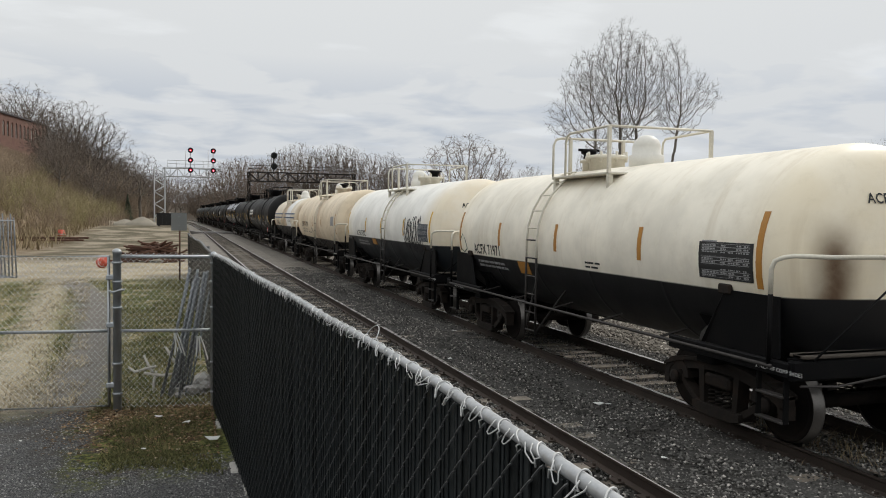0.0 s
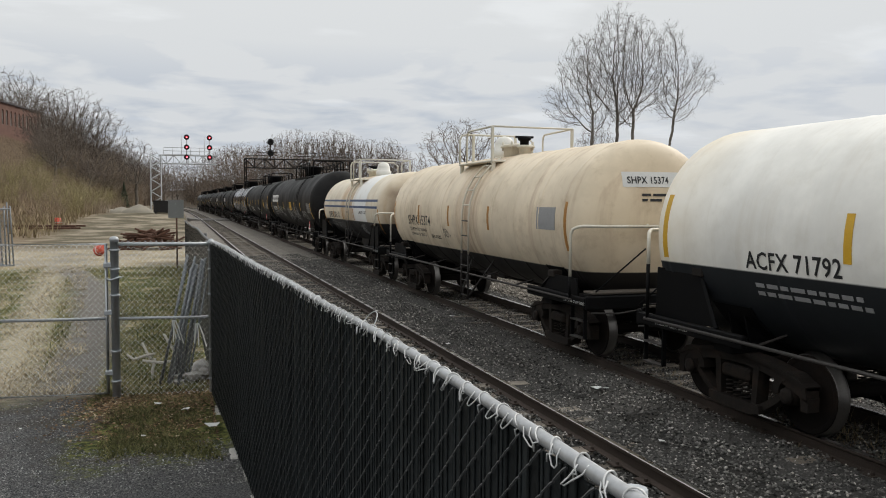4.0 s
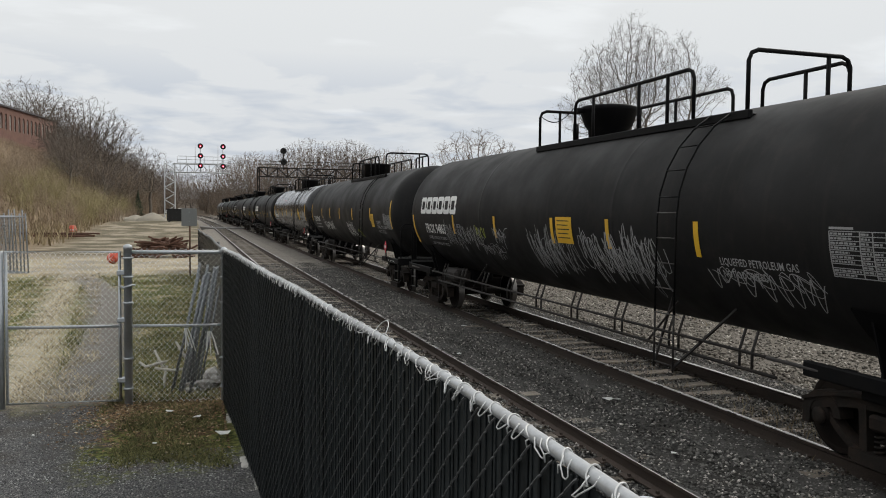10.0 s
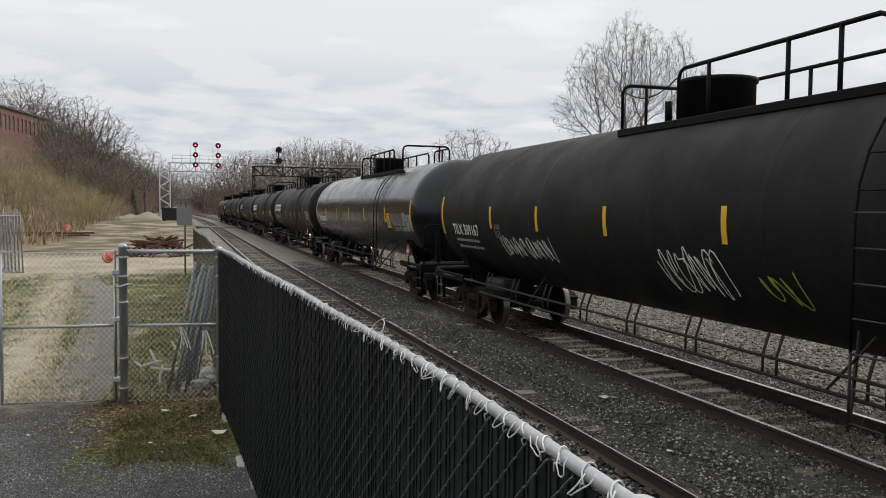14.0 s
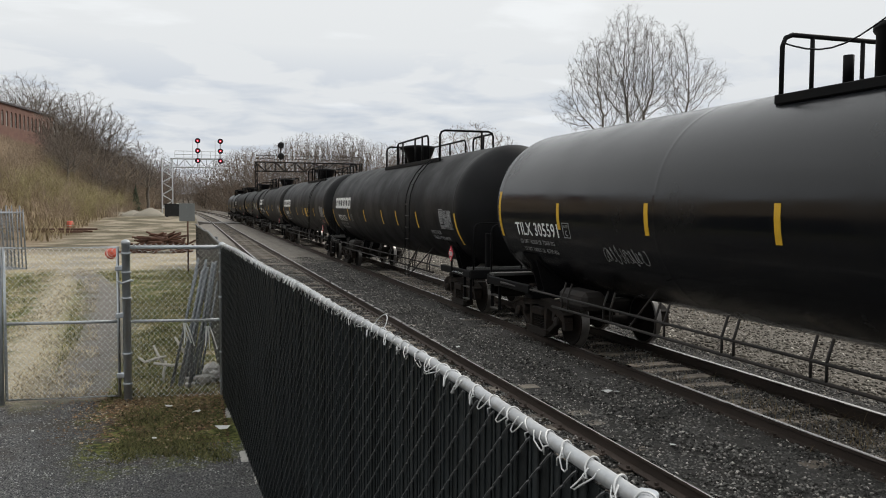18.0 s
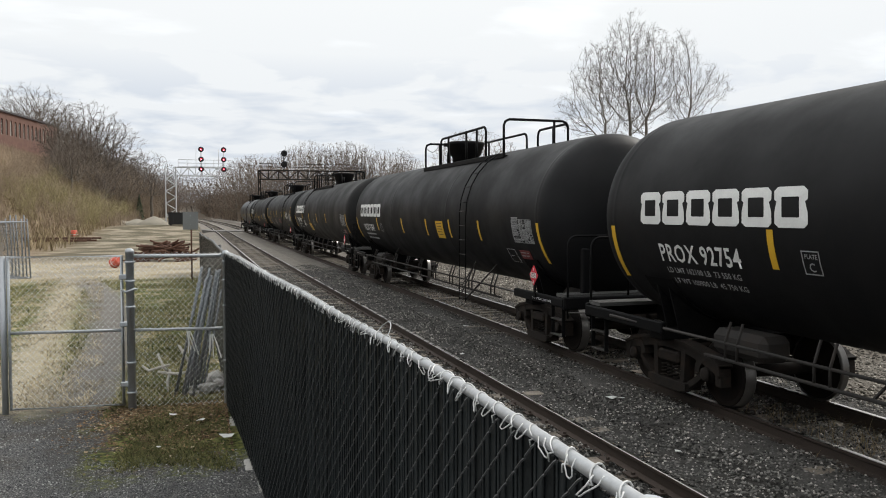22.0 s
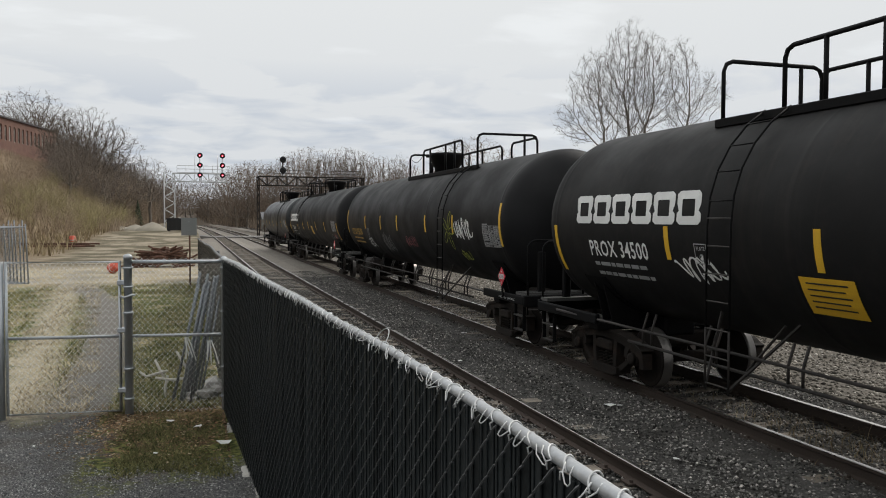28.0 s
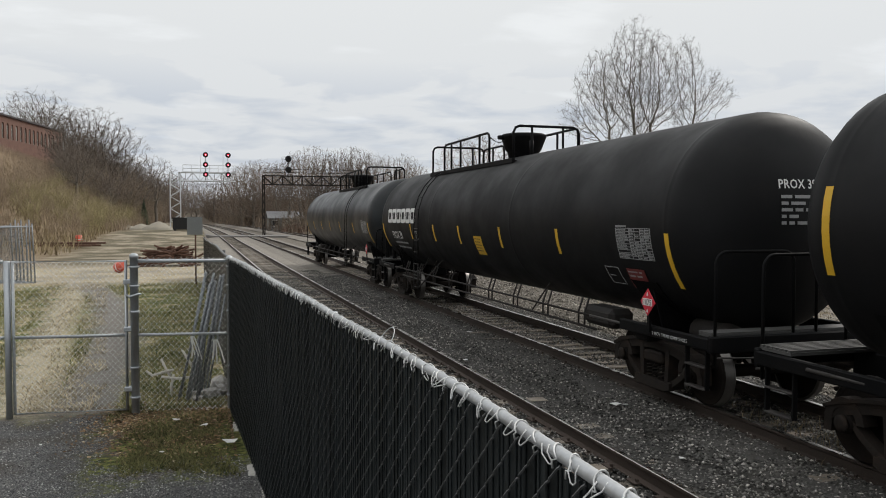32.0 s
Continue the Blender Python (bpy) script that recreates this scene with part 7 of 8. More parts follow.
_rs = np.random.RandomState(35)
blades("rail_weeds", "thin dead weeds among the ties", (FAR_TRACK + _rs.normal(0, 0.38, 700), 3 + 26 * _rs.uniform(0, 1, 700) ** 1.3, np.full(700, RAIL - 0.2)), GRASS_DRY, 36, (0.03, 0.16), 0.6, 0.003)
blades("track_weeds", "dead weeds between the rails", tuple(np.concatenate([np.random.RandomState(s).normal(m, d, 260) for m, d in ((v, w),)]) for s, v, w in ((31, 7.55, 0.28), (32, 7.6, 0.9), (33, RAIL - 0.20, 0.0))), GRASS_DRY, 34, (0.05, 0.26), 0.5, 0.004)


def leaf_litter():
    rs = np.random.RandomState(41)
    k = 11000
    x = np.minimum(rs.normal(-0.28, 0.42, k), 0.33); y = 7.4 + 3.1 * rs.beta(3.0, 1.5, k)
    x = np.concatenate([x, np.minimum(rs.normal(-0.18, 0.32, 5000), 0.33)]); y = np.concatenate([y, rs.normal(9.72, 0.26, 5000)])
    keep = np.array([noise.noise((p * 1.5, q * 1.1, 9.0)) > -0.30 + 0.35 * abs(q - 9.7) / 2 + 0.3 * rs.normal() for p, q in zip(x, y)])
    x, y = x[keep], y[keep]
    k = len(x)
    z = np.array([ground_z(p, q) for p, q in zip(x, y)]) + rs.uniform(0.004, 0.03, k)
    s = rs.uniform(0.005, 0.019, k)
    a = rs.uniform(0, 6.28, k)
    q = np.array([(-1, -0.5, 0), (1, -0.5, 0), (1, 0.5, 0), (-1, 0.5, 0)], float)[None] * s[:, None, None]
    q[:, :, 2] += rs.uniform(-0.5, 0.5, (k, 4)) * s[:, None]
    c, sn = np.cos(a)[:, None], np.sin(a)[:, None]
    v = np.stack([q[..., 0] * c - q[..., 1] * sn + x[:, None], q[..., 0] * sn + q[..., 1] * c + y[:, None], q[..., 2] + z[:, None]], -1)
    f = np.array([[0, 1, 2, 3]]) + 4 * np.arange(k)[:, None]
    tagged(new("leaf_litter", numpy_mesh(v.reshape(-1, 3), f, LEAVES)), "brown fallen leaves in the turf before the gate", "leaves", kind="stuff")


leaf_litter()


# ---- signals ----
SIGNAL_RED = glow("lit_red_lens", (0.85, 0.02, 0.045), 1.1)
SIGNAL_SPOT = glow("lit_red_bulb", (1.0, 0.22, 0.30), 5.0)
SILVER = mat("silver_paint", (0.55, 0.56, 0.57), 0.5, 0.3, 0.15, 4, 30, 0.05)
DARK_STEEL = mat("dark_bridge_steel", (0.028, 0.022, 0.018), 0.8, 0.2, 0.35, 3, 30, 0.2)
SIGNAL_BLACK = mat("signal_black", (0.008, 0.008, 0.009), 0.7, 0, 0.2, 5, 30, 0.0)


def beam(g, a, b, w):
    """A square bar between two points."""
    g.tube([a, b], w * 0.7, 4)


def lattice(root, name, a, b, side, up, step, w, material):
    """A braced girder from a to b: four chords and diagonals."""
    a, b, side, up = Vector(a), Vector(b), Vector(side), Vector(up)
    corners = [side * i + up * j for i in (-0.5, 0.5) for j in (-0.5, 0.5)]
    for c in corners:
        g = Geo(); beam(g, a + c, b + c, w)
        part(name + "_chord", g, material, root)
    n = max(1, round((b - a).length / step))
    for i in range(n):
        p, q = a.lerp(b, i / n), a.lerp(b, (i + 1) / n)
        k = 0.5 * (-1) ** i
        for s in (-0.5, 0.5):
            for a0, b0 in ((p + side * s + up * k, q + side * s - up * k), (p + up * s + side * k, q + up * s - side * k), (p + side * s + up * 0.5, p + side * s - up * 0.5)):
                g = Geo(); beam(g, a0, b0, w * 0.7)
                part(name + "_brace", g, material, root)


def signal_head(root, x, y, z, lit, r=0.44):
    """A round black target with a lens and a hood, facing the camera."""
    m = Matrix.Translation((x, y, z)) @ Matrix.Rotation(radians(90), 4, "X")
    h = part("signal_head", Geo().lathe([(r, -0.03), (r, 0.03), (r * 0.5, 0.05)], 24, m), SIGNAL_BLACK, root, "round black signal target")
    part("signal_case", Geo().box(x - 0.2, x + 0.2, y + 0.04, y + 0.5, z - 0.22, z + 0.22, 0.05), SIGNAL_BLACK, h)
    if lit:
        part("lens", Geo().lathe([(0.165, 0.052), (0.15, 0.08), (0.08, 0.10)], 16, m), SIGNAL_RED, h, "lit red lens")
        part("bulb_glow", Geo().lathe([(0.085, 0.106), (0.06, 0.114), (0.004, 0.118)], 12, m @ Matrix.Translation((0, -0.045, 0))), SIGNAL_SPOT, h, "bright pink centre of the lens")
    g = Geo()
    g.add([(x + (r * 0.55) * math.cos(radians(a)), y - d, z + (r * 0.55) * math.sin(radians(a))) for d in (0.05, 0.4) for a in range(-10, 191, 20)], [(i, i + 1, i + 12, i + 11) for i in range(10)])
    part("hood", g, SIGNAL_BLACK, h)


def build_cantilever():
    y = 137.0
    g0 = ground_z(-3.4, y)
    root = thing("signal_gantry", (0, 0, 0), "silver lattice signal gantry with six lit red lamps", "signal gantry")
    lattice(root, "leg", (-3.4, y, g0), (-3.4, y, 9.6), (1.6, 0, 0), (0, 1.2, 0), 0.95, 0.13, SILVER)
    lattice(root, "arm", (-2.9, y, 8.85), (6.1, y, 8.85), (0, 1.2, 0), (0, 0, 1.35), 1.1, 0.10, SILVER)
    part("walkway", Geo().box(-2.2, 6.1, y - 0.5, y + 0.5, 9.62, 9.68), SILVER, root)
    for z in (10.2, 10.75):
        part("handrail", Geo().tube([(-2.2, y - 0.5, z), (6.1, y - 0.5, z)], 0.045, 5), SILVER, root)
    for i in range(7):
        x = -2.2 + 8.3 * i / 6
        part("handrail_post", Geo().tube([(x, y - 0.5, 9.6), (x, y - 0.5, 10.75)], 0.04, 5), SILVER, root)
    for x in (1.35, 4.9):
        part("mast", Geo().tube([(x, y - 0.4, 8.2), (x, y - 0.4, 12.9)], 0.09, 8), SILVER, root)
        for z in (12.45, 10.85, 9.25):
            signal_head(root, x, y - 0.7, z, True)
        part("ladder", Geo().tube([(x - 0.8, y - 0.3, 9.6), (x - 0.8, y - 0.3, 12.6)], 0.05, 5), SILVER, root)


build_cantilever()


def build_bridge():
    y = 128.0
    root = thing("signal_bridge", (0, 0, 0), "dark rusty signal bridge over the yard tracks with unlit targets", "signal bridge")
    for x in (9.95, 26.5):
        lattice(root, "leg", (x, y, ground_z(x, y) - 0.2), (x, y, 8.8), (0.32, 0, 0), (0, 0.6, 0), 1.2, 0.09, DARK_STEEL)
    lattice(root, "arm", (9.8, y, 8.1), (26.7, y, 8.1), (0, 1.0, 0), (0, 0, 1.4), 1.6, 0.11, DARK_STEEL)
    for z in (9.3, 9.8):
        part("handrail", Geo().tube([(9.9, y - 0.5, z), (26.6, y - 0.5, z)], 0.04, 5), DARK_STEEL, root)
    part("mast", Geo().tube([(13.75, y, 8.5), (13.75, y, 12.0)], 0.09, 8), DARK_STEEL, root)
    for z in (11.45, 9.75):
        signal_head(root, 13.75, y - 0.4, z, False, 0.50)


build_bridge()


# ---- brick mill on the hill ----
BRICK = mat("old_red_brick", (0.20, 0.108, 0.082), 0.9, 0, 0.3, 1.2, 12, 0.4, stain=(0.12, 0.06, 0.05), stain_amount=0.5, stain_scale=0.5)
SLATE = mat("dark_roof", (0.06, 0.05, 0.05), 0.85, 0, 0.3, 1, 10, 0.2)
GLASS = mat("dark_glass", (0.012, 0.012, 0.013), 0.55, 0, 0.3, 2, 10, 0.0)
GLASS_PALE = mat("boarded_pane", (0.45, 0.44, 0.40), 0.6, 0, 0.2, 2, 10, 0.0)


def build_mill():
    # the long wall runs towards the camera from its far corner
    corner = Vector((-29.9, 205.0, 0))
    turn = math.atan2(-0.1968, 1.0)
    base, top, length, depth = 6.0, 21.9, 74.0, 22.0
    root = thing("brick_mill", (corner.x, corner.y, 0), "red brick mill with arched windows on a wooded hill", "building")
    root.rotation_euler = (0, 0, turn)
    # in the mill's space the wall runs along -y at x = 0 and faces +x
    w0, w1, pitch, count = 17.6, 20.7, 2.12, 34
    g = Geo()
    g.box(-0.5, 0, -length, 0, base, w0)
    g.box(-0.5, 0, -length, 0, w1, top)
    y = 0.0
    for i in range(count):
        ya = -1.15 - i * pitch
        g.box(-0.5, 0, ya, y, w0, w1)
        y = ya - 1.0
    g.box(-0.5, 0, -length, y, w0, w1)
    part("wall", g, BRICK, root, "weathered red brick wall")
    part("wall", Geo().box(-depth, -0.5, -0.5, 0, base, top), BRICK, root)
    part("wall", Geo().box(-depth, -0.5, -length, -length + 0.5, base, top), BRICK, root)
    part("roof", Geo().box(-depth - 0.3, 0.35, -length - 0.3, 0.35, top, top + 0.35), SLATE, root)
    rnd = random.Random(2)
    pane = Geo().box(-0.03, 0.0, -1.0, 0, 0, w1 - w0).mesh(GLASS)
    pale = Geo().box(-0.03, 0.0, -1.0, 0, 0, w1 - w0).mesh(GLASS_PALE)
    head = Geo()
    for k in range(6):
        a0, a1 = radians(180 * k / 6), radians(180 * (k + 1) / 6)
        zt = 0.5
        for a, c in ((a0, a1),):
            pts = [(-0.28, -0.5 + 0.5 * math.cos(a), 0.5 * math.sin(a)), (-0.28, -0.5 + 0.5 * math.cos(c), 0.5 * math.sin(c)), (-0.28, -0.5 + 0.5 * math.cos(c), 0.52), (-0.28, -0.5 + 0.5 * math.cos(a), 0.52)]
            head.add(pts + [(0.003, py, pz) for _, py, pz in pts], [(0, 1, 2, 3), (7, 6, 5, 4), (0, 4, 5, 1)])
    head = head.mesh(BRICK)
    frame_ = Geo()
    for yy in (-0.06, -0.5, -0.94):
        frame_.box(-0.04, 0.02, yy - 0.05, yy + 0.05, 0, w1 - w0)
    for zz in (0.05, 1.1, 2.1, 3.2):
        frame_.box(-0.04, 0.02, -1.0, 0, zz - 0.05, zz + 0.05)
    frame_ = frame_.mesh(GLASS_PALE)
    for i in range(count):
        ya = -0.15 - i * pitch if False else (-1.15 - i * pitch)
        win = part("window", pale if rnd.random() < 0.2 else pane, None, root)
        win.location = (-0.25, ya, w0)
        arch_ = part("arch", head, None, win); arch_.location = (0.25, 0, w1 - w0 - 0.5)
        f = part("window_frame", frame_, None, win); f.location = (0.03, 0, 0)


build_mill()


# ---- trees ----
def crown_tree(seed, blobs, count, step, reach, kill, trunk, tip, lean=(0.0, 0.0), stout=2.3, twiggy=0.004, shoots=1.2, keep=0.55):
    """A bare tree that grows into its crown: branches creep towards points scattered in the blobs (x, y, z, rx, ry, rz). Gives limbs and twigs as geometry."""
    rs = np.random.RandomState(seed)
    vol = np.array([b[3] * b[4] * b[5] for b in blobs]) ** 0.8
    which = rs.choice(len(blobs), count, p=vol / vol.sum())
    d = rs.normal(0, 1, (count, 3)); d /= np.linalg.norm(d, axis=1)[:, None]
    d *= (rs.uniform(0, 1, count) ** 0.42)[:, None]
    bl = np.array(blobs)
    pts = bl[which, :3] + d * bl[which, 3:]
    pos, par = [np.array((0.0, 0.0, -0.02))], [-1]
    n = max(3, int(trunk / step))
    for i in range(n):
        u = (i + 1) / n
        pos.append(np.array((lean[0] * u + 0.25 * step * rs.normal(), lean[1] * u + 0.25 * step * rs.normal(), trunk * u)))
        par.append(i)
    P = np.array(pos)
    kids = np.zeros(len(P), int); kids[:-1] = 1
    dist = np.full(count, 1e9); near = np.zeros(count, int)
    for i, p in enumerate(P):
        q = np.linalg.norm(pts - p, axis=1)
        m = q < dist
        dist[m] = q[m]; near[m] = i
    alive = np.ones(count, bool)
    for _ in range(260):
        act = alive & (dist < reach)
        if not act.any():
            if not alive.any():
                break
            reach *= 1.5
            if reach > 60 * step:
                break
            continue
        idx = np.nonzero(act)[0]
        par_i, inv = np.unique(near[idx], return_inverse=True)
        v = pts[idx] - P[near[idx]]
        v /= np.linalg.norm(v, axis=1)[:, None] + 1e-9
        acc = np.zeros((len(par_i), 3)); np.add.at(acc, inv, v)
        acc /= np.linalg.norm(acc, axis=1)[:, None] + 1e-9
        # branches keep their direction
        back = np.array(par)[par_i]
        ahead = P[par_i] - P[np.maximum(back, 0)]
        ahead /= np.linalg.norm(ahead, axis=1)[:, None] + 1e-9
        acc += keep * ahead + np.array((0.0, 0.0, 0.10)) + rs.normal(0, 0.36 - 0.42 * keep, acc.shape)
        acc /= np.linalg.norm(acc, axis=1)[:, None] + 1e-9
        ok = kids[par_i] < 3
        stuck = par_i[~ok]
        if len(stuck):
            alive[idx[np.isin(near[idx], stuck)]] = False
        par_i, acc = par_i[ok], acc[ok]
        if not len(par_i):
            continue
        new_p = P[par_i] + acc * step
        kids[par_i] += 1
        base = len(P)
        P = np.concatenate([P, new_p]); par += list(par_i); kids = np.concatenate([kids, np.zeros(len(new_p), int)])
        for j, p in enumerate(new_p):
            q = ((pts - p) ** 2).sum(1)
            m = q < dist * dist
            dist[m] = np.sqrt(q[m]); near[m] = base + j
        alive &= dist > kill
    par = np.array(par)
    k = len(P)
    load = np.zeros(k)
    kid_list = [[] for _ in range(k)]
    for i in range(k - 1, 0, -1):
        if not kid_list[i]:
            load[i] = 1.0
        load[par[i]] += load[i]
        kid_list[par[i]].append(i)
    rad = tip * np.maximum(load, 1.0) ** (1 / stout)
    limbs, twigs = Geo(), Geo()
    stack = [(0, c) for c in kid_list[0]]
    while stack:
        a, c = stack.pop()
        line, rr = [P[a]], [min(rad[a], rad[c] * 1.15)]
        while True:
            line.append(P[c]); rr.append(rad[c])
            if len(kid_list[c]) != 1:
                break
            c = kid_list[c][0]
        if not kid_list[c]:
            # a fine end shoot
            e = line[-1] + (line[-1] - line[-2]) * 0.8 + rs.normal(0, 0.25 * step, 3)
            line.append(e); rr.append(tip * 0.45)
        big = rr[0] > twiggy
        (limbs if big else twigs).tube([Vector(p) for p in line], rr, 6 if rr[0] > 3 * twiggy else (4 if big else 3), caps=False)
        stack += [(c, x) for x in kid_list[c]]
    # short straight shoots all along the finer branches
    for i in range(1, k):
        if load[i] > 14:
            continue
        d = P[i] - P[par[i]]
        d /= np.linalg.norm(d) + 1e-9
        for _ in range(rs.poisson(shoots)):
            w = d * 0.9 + rs.normal(0, 0.6, 3) + np.array((0.0, 0.0, 0.25))
            w /= np.linalg.norm(w)
            b = P[par[i]] + (P[i] - P[par[i]]) * rs.uniform()
            ln = step * rs.uniform(1.0, 3.0)
            twigs.tube([Vector(b), Vector(b + w * ln * 0.5 + rs.normal(0, 0.06 * ln, 3)), Vector(b + w * ln + rs.normal(0, 0.1 * ln, 3))], [tip * 0.75, tip * 0.6, tip * 0.35], 3, caps=False)
    return limbs, twigs


def templates(seeds, bark, twig, shape, count, trunk, tip=0.0009):
    """Trees one metre high of one habit; shape: the crown's blobs."""
    out = []
    for sd in seeds:
        rnd = random.Random(sd)
        blobs = [(x + rnd.uniform(-0.04, 0.04), y + rnd.uniform(-0.04, 0.04), z + rnd.uniform(-0.02, 0.02), rx * rnd.uniform(0.85, 1.15), ry * rnd.uniform(0.85, 1.15), rz) for x, y, z, rx, ry, rz in shape]
        a, b = crown_tree(sd, blobs, count, 0.018, 0.15, 0.025, trunk, tip, stout=2.2, twiggy=0.0034, shoots=1.4)
        top = max(v[2] for v in b.v)
        for g in (a, b):
            g.v = [(x / top, y / top, z / top) for x, y, z in g.v]
        out.append((a.mesh(bark), b.mesh(twig)))
    return out


TWIG = mat("bare_twigs", (0.125, 0.10, 0.08), 0.95, 0, 0.3, 3, 30, 0.0)
TWIG_PALE = mat("pale_twigs", (0.13, 0.112, 0.095), 0.95, 0, 0.3, 3, 30, 0.0)
TWIG_RED = mat("budding_twigs", (0.15, 0.112, 0.084), 0.95, 0, 0.3, 3, 30, 0.0)
ROUND = [(0.0, 0.0, 0.66, 0.30, 0.30, 0.33), (0.12, 0.05, 0.52, 0.24, 0.24, 0.22), (-0.12, -0.05, 0.56, 0.24, 0.24, 0.24)]
SPREAD = [(0.0, 0.0, 0.60, 0.34, 0.34, 0.38), (0.0, 0.0, 0.36, 0.30, 0.30, 0.24)]
COMMON = templates((1, 2, 3, 4), BARK, TWIG, ROUND, 2200, 0.30)
BUSHY = templates((11, 12, 13), BARK, TWIG_RED, SPREAD, 2400, 0.12)


def plant(kinds, i, x, y, top, wide, label, group, span=0.0):
    z = ground_z(x, y)
    h = max(top - z, 1.5)
    t = thing("bare_tree", (x, y, z), label, "tree", group)
    limbs, twigs = kinds[i % len(kinds)]
    if span:
        reach = sorted(math.hypot(v.co.x, v.co.y) for v in twigs.vertices)
        wide = span / 2 / (h * reach[int(len(reach) * 0.93)])
    t.scale = (h * wide, h * wide, h)
    t.rotation_euler = (0, 0, i * 2.1)
    part("trunk", limbs, None, t)
    part("crown", twigs, None, t)["label"] = "bare twigs with no leaves"


HILL_TREES = [(-42.6, 225, 25.7), (-44, 268, 42.0), (-50, 275, 38), (-22.1, 158, 20.5), (-17.0, 150, 21.5), (-14.8, 150, 19.3), (-17.6, 140, 15.8), (-15.3, 175, 15.8), (-17.4, 165, 15.7), (-14.3, 190, 15.7), (-10.8, 170, 12.4), (-7.0, 150, 13.4), (-16.9, 128, 12.6), (-11.4, 140, 9.6), (-12.6, 130, 9.9), (-42, 262, 34.5), (-19.8, 150, 19.0), (-24, 190, 21.0), (-13.5, 215, 17), (-21, 145, 14)]
FAR_TREES = [(-10.7, 330, 19.8), (-5.8, 350, 19.8), (-0.3, 380, 19.6), (6.7, 360, 19.8), (11.5, 300, 18.6), (12.4, 240, 17.8), (14.9, 230, 18.4), (17.6, 230, 18.9), (22.1, 250, 19.2), (-6.9, 300, 14.7), (3.7, 420, 16.4), (11.9, 420, 16.5), (-3.0, 420, 16.4), (-12, 280, 15), (-9, 245, 13)]
RIGHT_TREES = [(18.5, 170, 15.3), (19.6, 160, 15.9), (20.5, 150, 15.9), (22.8, 150, 14.7), (25.2, 150, 15.5), (26.5, 145, 15.5), (28.9, 145, 15.2), (32.3, 150, 15.0), (34.7, 150, 14.4), (35.3, 140, 14.3), (37.4, 140, 13.0), (42.9, 150, 11.1), (54.4, 120, 11.0), (49.4, 120, 10.5), (16.5, 175, 13), (23.5, 165, 14), (30, 160, 14), (39, 155, 12)]
for i, (x, y, top) in enumerate(HILL_TREES):
    plant(COMMON, i, x, y, top, 1.3, "bare grey-brown tree on the brushy hillside", "hillside trees")
for i, (x, y, top) in enumerate(FAR_TREES):
    plant(BUSHY, i, x, y, top, 1.25, "distant bare tree where the tracks vanish", "distant trees")
for i, (x, y, top) in enumerate(RIGHT_TREES):
    plant(BUSHY if i % 3 else COMMON, i, x, y, top, 0.9, "bare tree in the wood beyond the tracks", "wood beyond the tracks")


def great_tree(seed, x, y, blobs, count, trunk, lean, label):
    """One of the tall trees beyond the train, in metres; blobs: across the view, along it, height, and their half sizes."""
    z = ground_z(x, y)
    t = thing("bare_tree", (x + 0.42, y, z - 0.3), label, "tree", "tall trees")
    t.rotation_euler = (0, 0, -math.atan2(x, y))
    limbs, twigs = crown_tree(seed, [(bx, by, bz - z, rx, ry, rz) for bx, by, bz, rx, ry, rz in blobs], int(count * 1.5), 0.22, 1.8, 0.27, trunk, 0.0066, lean, 2.1, 0.022, 2.0, 0.34)
    part("trunk", limbs, BARK_PALE, t)
    part("crown", twigs, TWIG_PALE, t)["label"] = "fine bare twigs with no leaves"


great_tree(21, 28.6, 53.0, [(-0.5, 0, 12.2, 2.2, 2.2, 2.8), (-1.9, 0, 9.9, 1.8, 1.8, 2.0), (0.4, 0, 9.5, 1.4, 1.8, 2.5)], 1100, 4.5, (-0.3, 0.0), "leaning pale-barked bare tree at the edge of the group")
great_tree(22, 30.6, 53.0, [(0.0, 0, 14.3, 1.9, 2.0, 3.2), (-1.5, 0, 12.4, 1.7, 2.0, 2.3), (0.6, 0, 11.0, 1.7, 2.0, 2.8)], 1300, 5.0, (-0.2, 0.2), "tall pale-barked bare tree beyond the train")
great_tree(23, 32.3, 53.5, [(0.4, 0, 13.6, 1.9, 2.0, 3.2), (1.6, 0, 11.8, 1.6, 2.0, 2.5), (-0.6, 0, 10.8, 1.5, 2.0, 2.6)], 1300, 5.0, (0.2, 0.0), "tall pale-barked bare tree with a forked trunk")
great_tree(24, 35.2, 54.0, [(0.5, 0, 14.0, 1.3, 1.6, 2.9), (2.3, 0, 12.2, 1.9, 1.6, 1.7), (1.0, 0, 10.6, 1.8, 1.6, 1.9)], 1000, 5.2, (0.4, 0.0), "slender pale-barked bare tree beyond the train")
plant(BUSHY, 0, 28.8, 80.0, 11.3, 1.1, "round bushy bare tree beyond the train", "", 9.5)
plant(BUSHY, 1, 32.2, 58.0, 8.6, 0.9, "low bushy bare tree beyond the train", "")
plant(BUSHY, 2, 57.2, 72.0, 9.4, 1.2, "low bushy bare tree beyond the train", "")


def thicket(name, label, seed, k, xr, yr, tall, material, wide, keep=None):
    """Brush as many leaning stems with side shoots."""
    x, y, z = spots(seed, k, xr, yr, keep)
    rs = np.random.RandomState(seed + 1)
    xx = np.repeat(x, 3) + rs.normal(0, 0.35, len(x) * 3)
    yy = np.repeat(y, 3) + rs.normal(0, 0.35, len(x) * 3)
    return blades(name, label, (xx, yy, np.repeat(z, 3)), material, seed + 2, tall, 0.32, wide)


def clumpy(x, y):
    return noise.noise((x * 0.16, y * 0.11, 1.3)) > -0.28


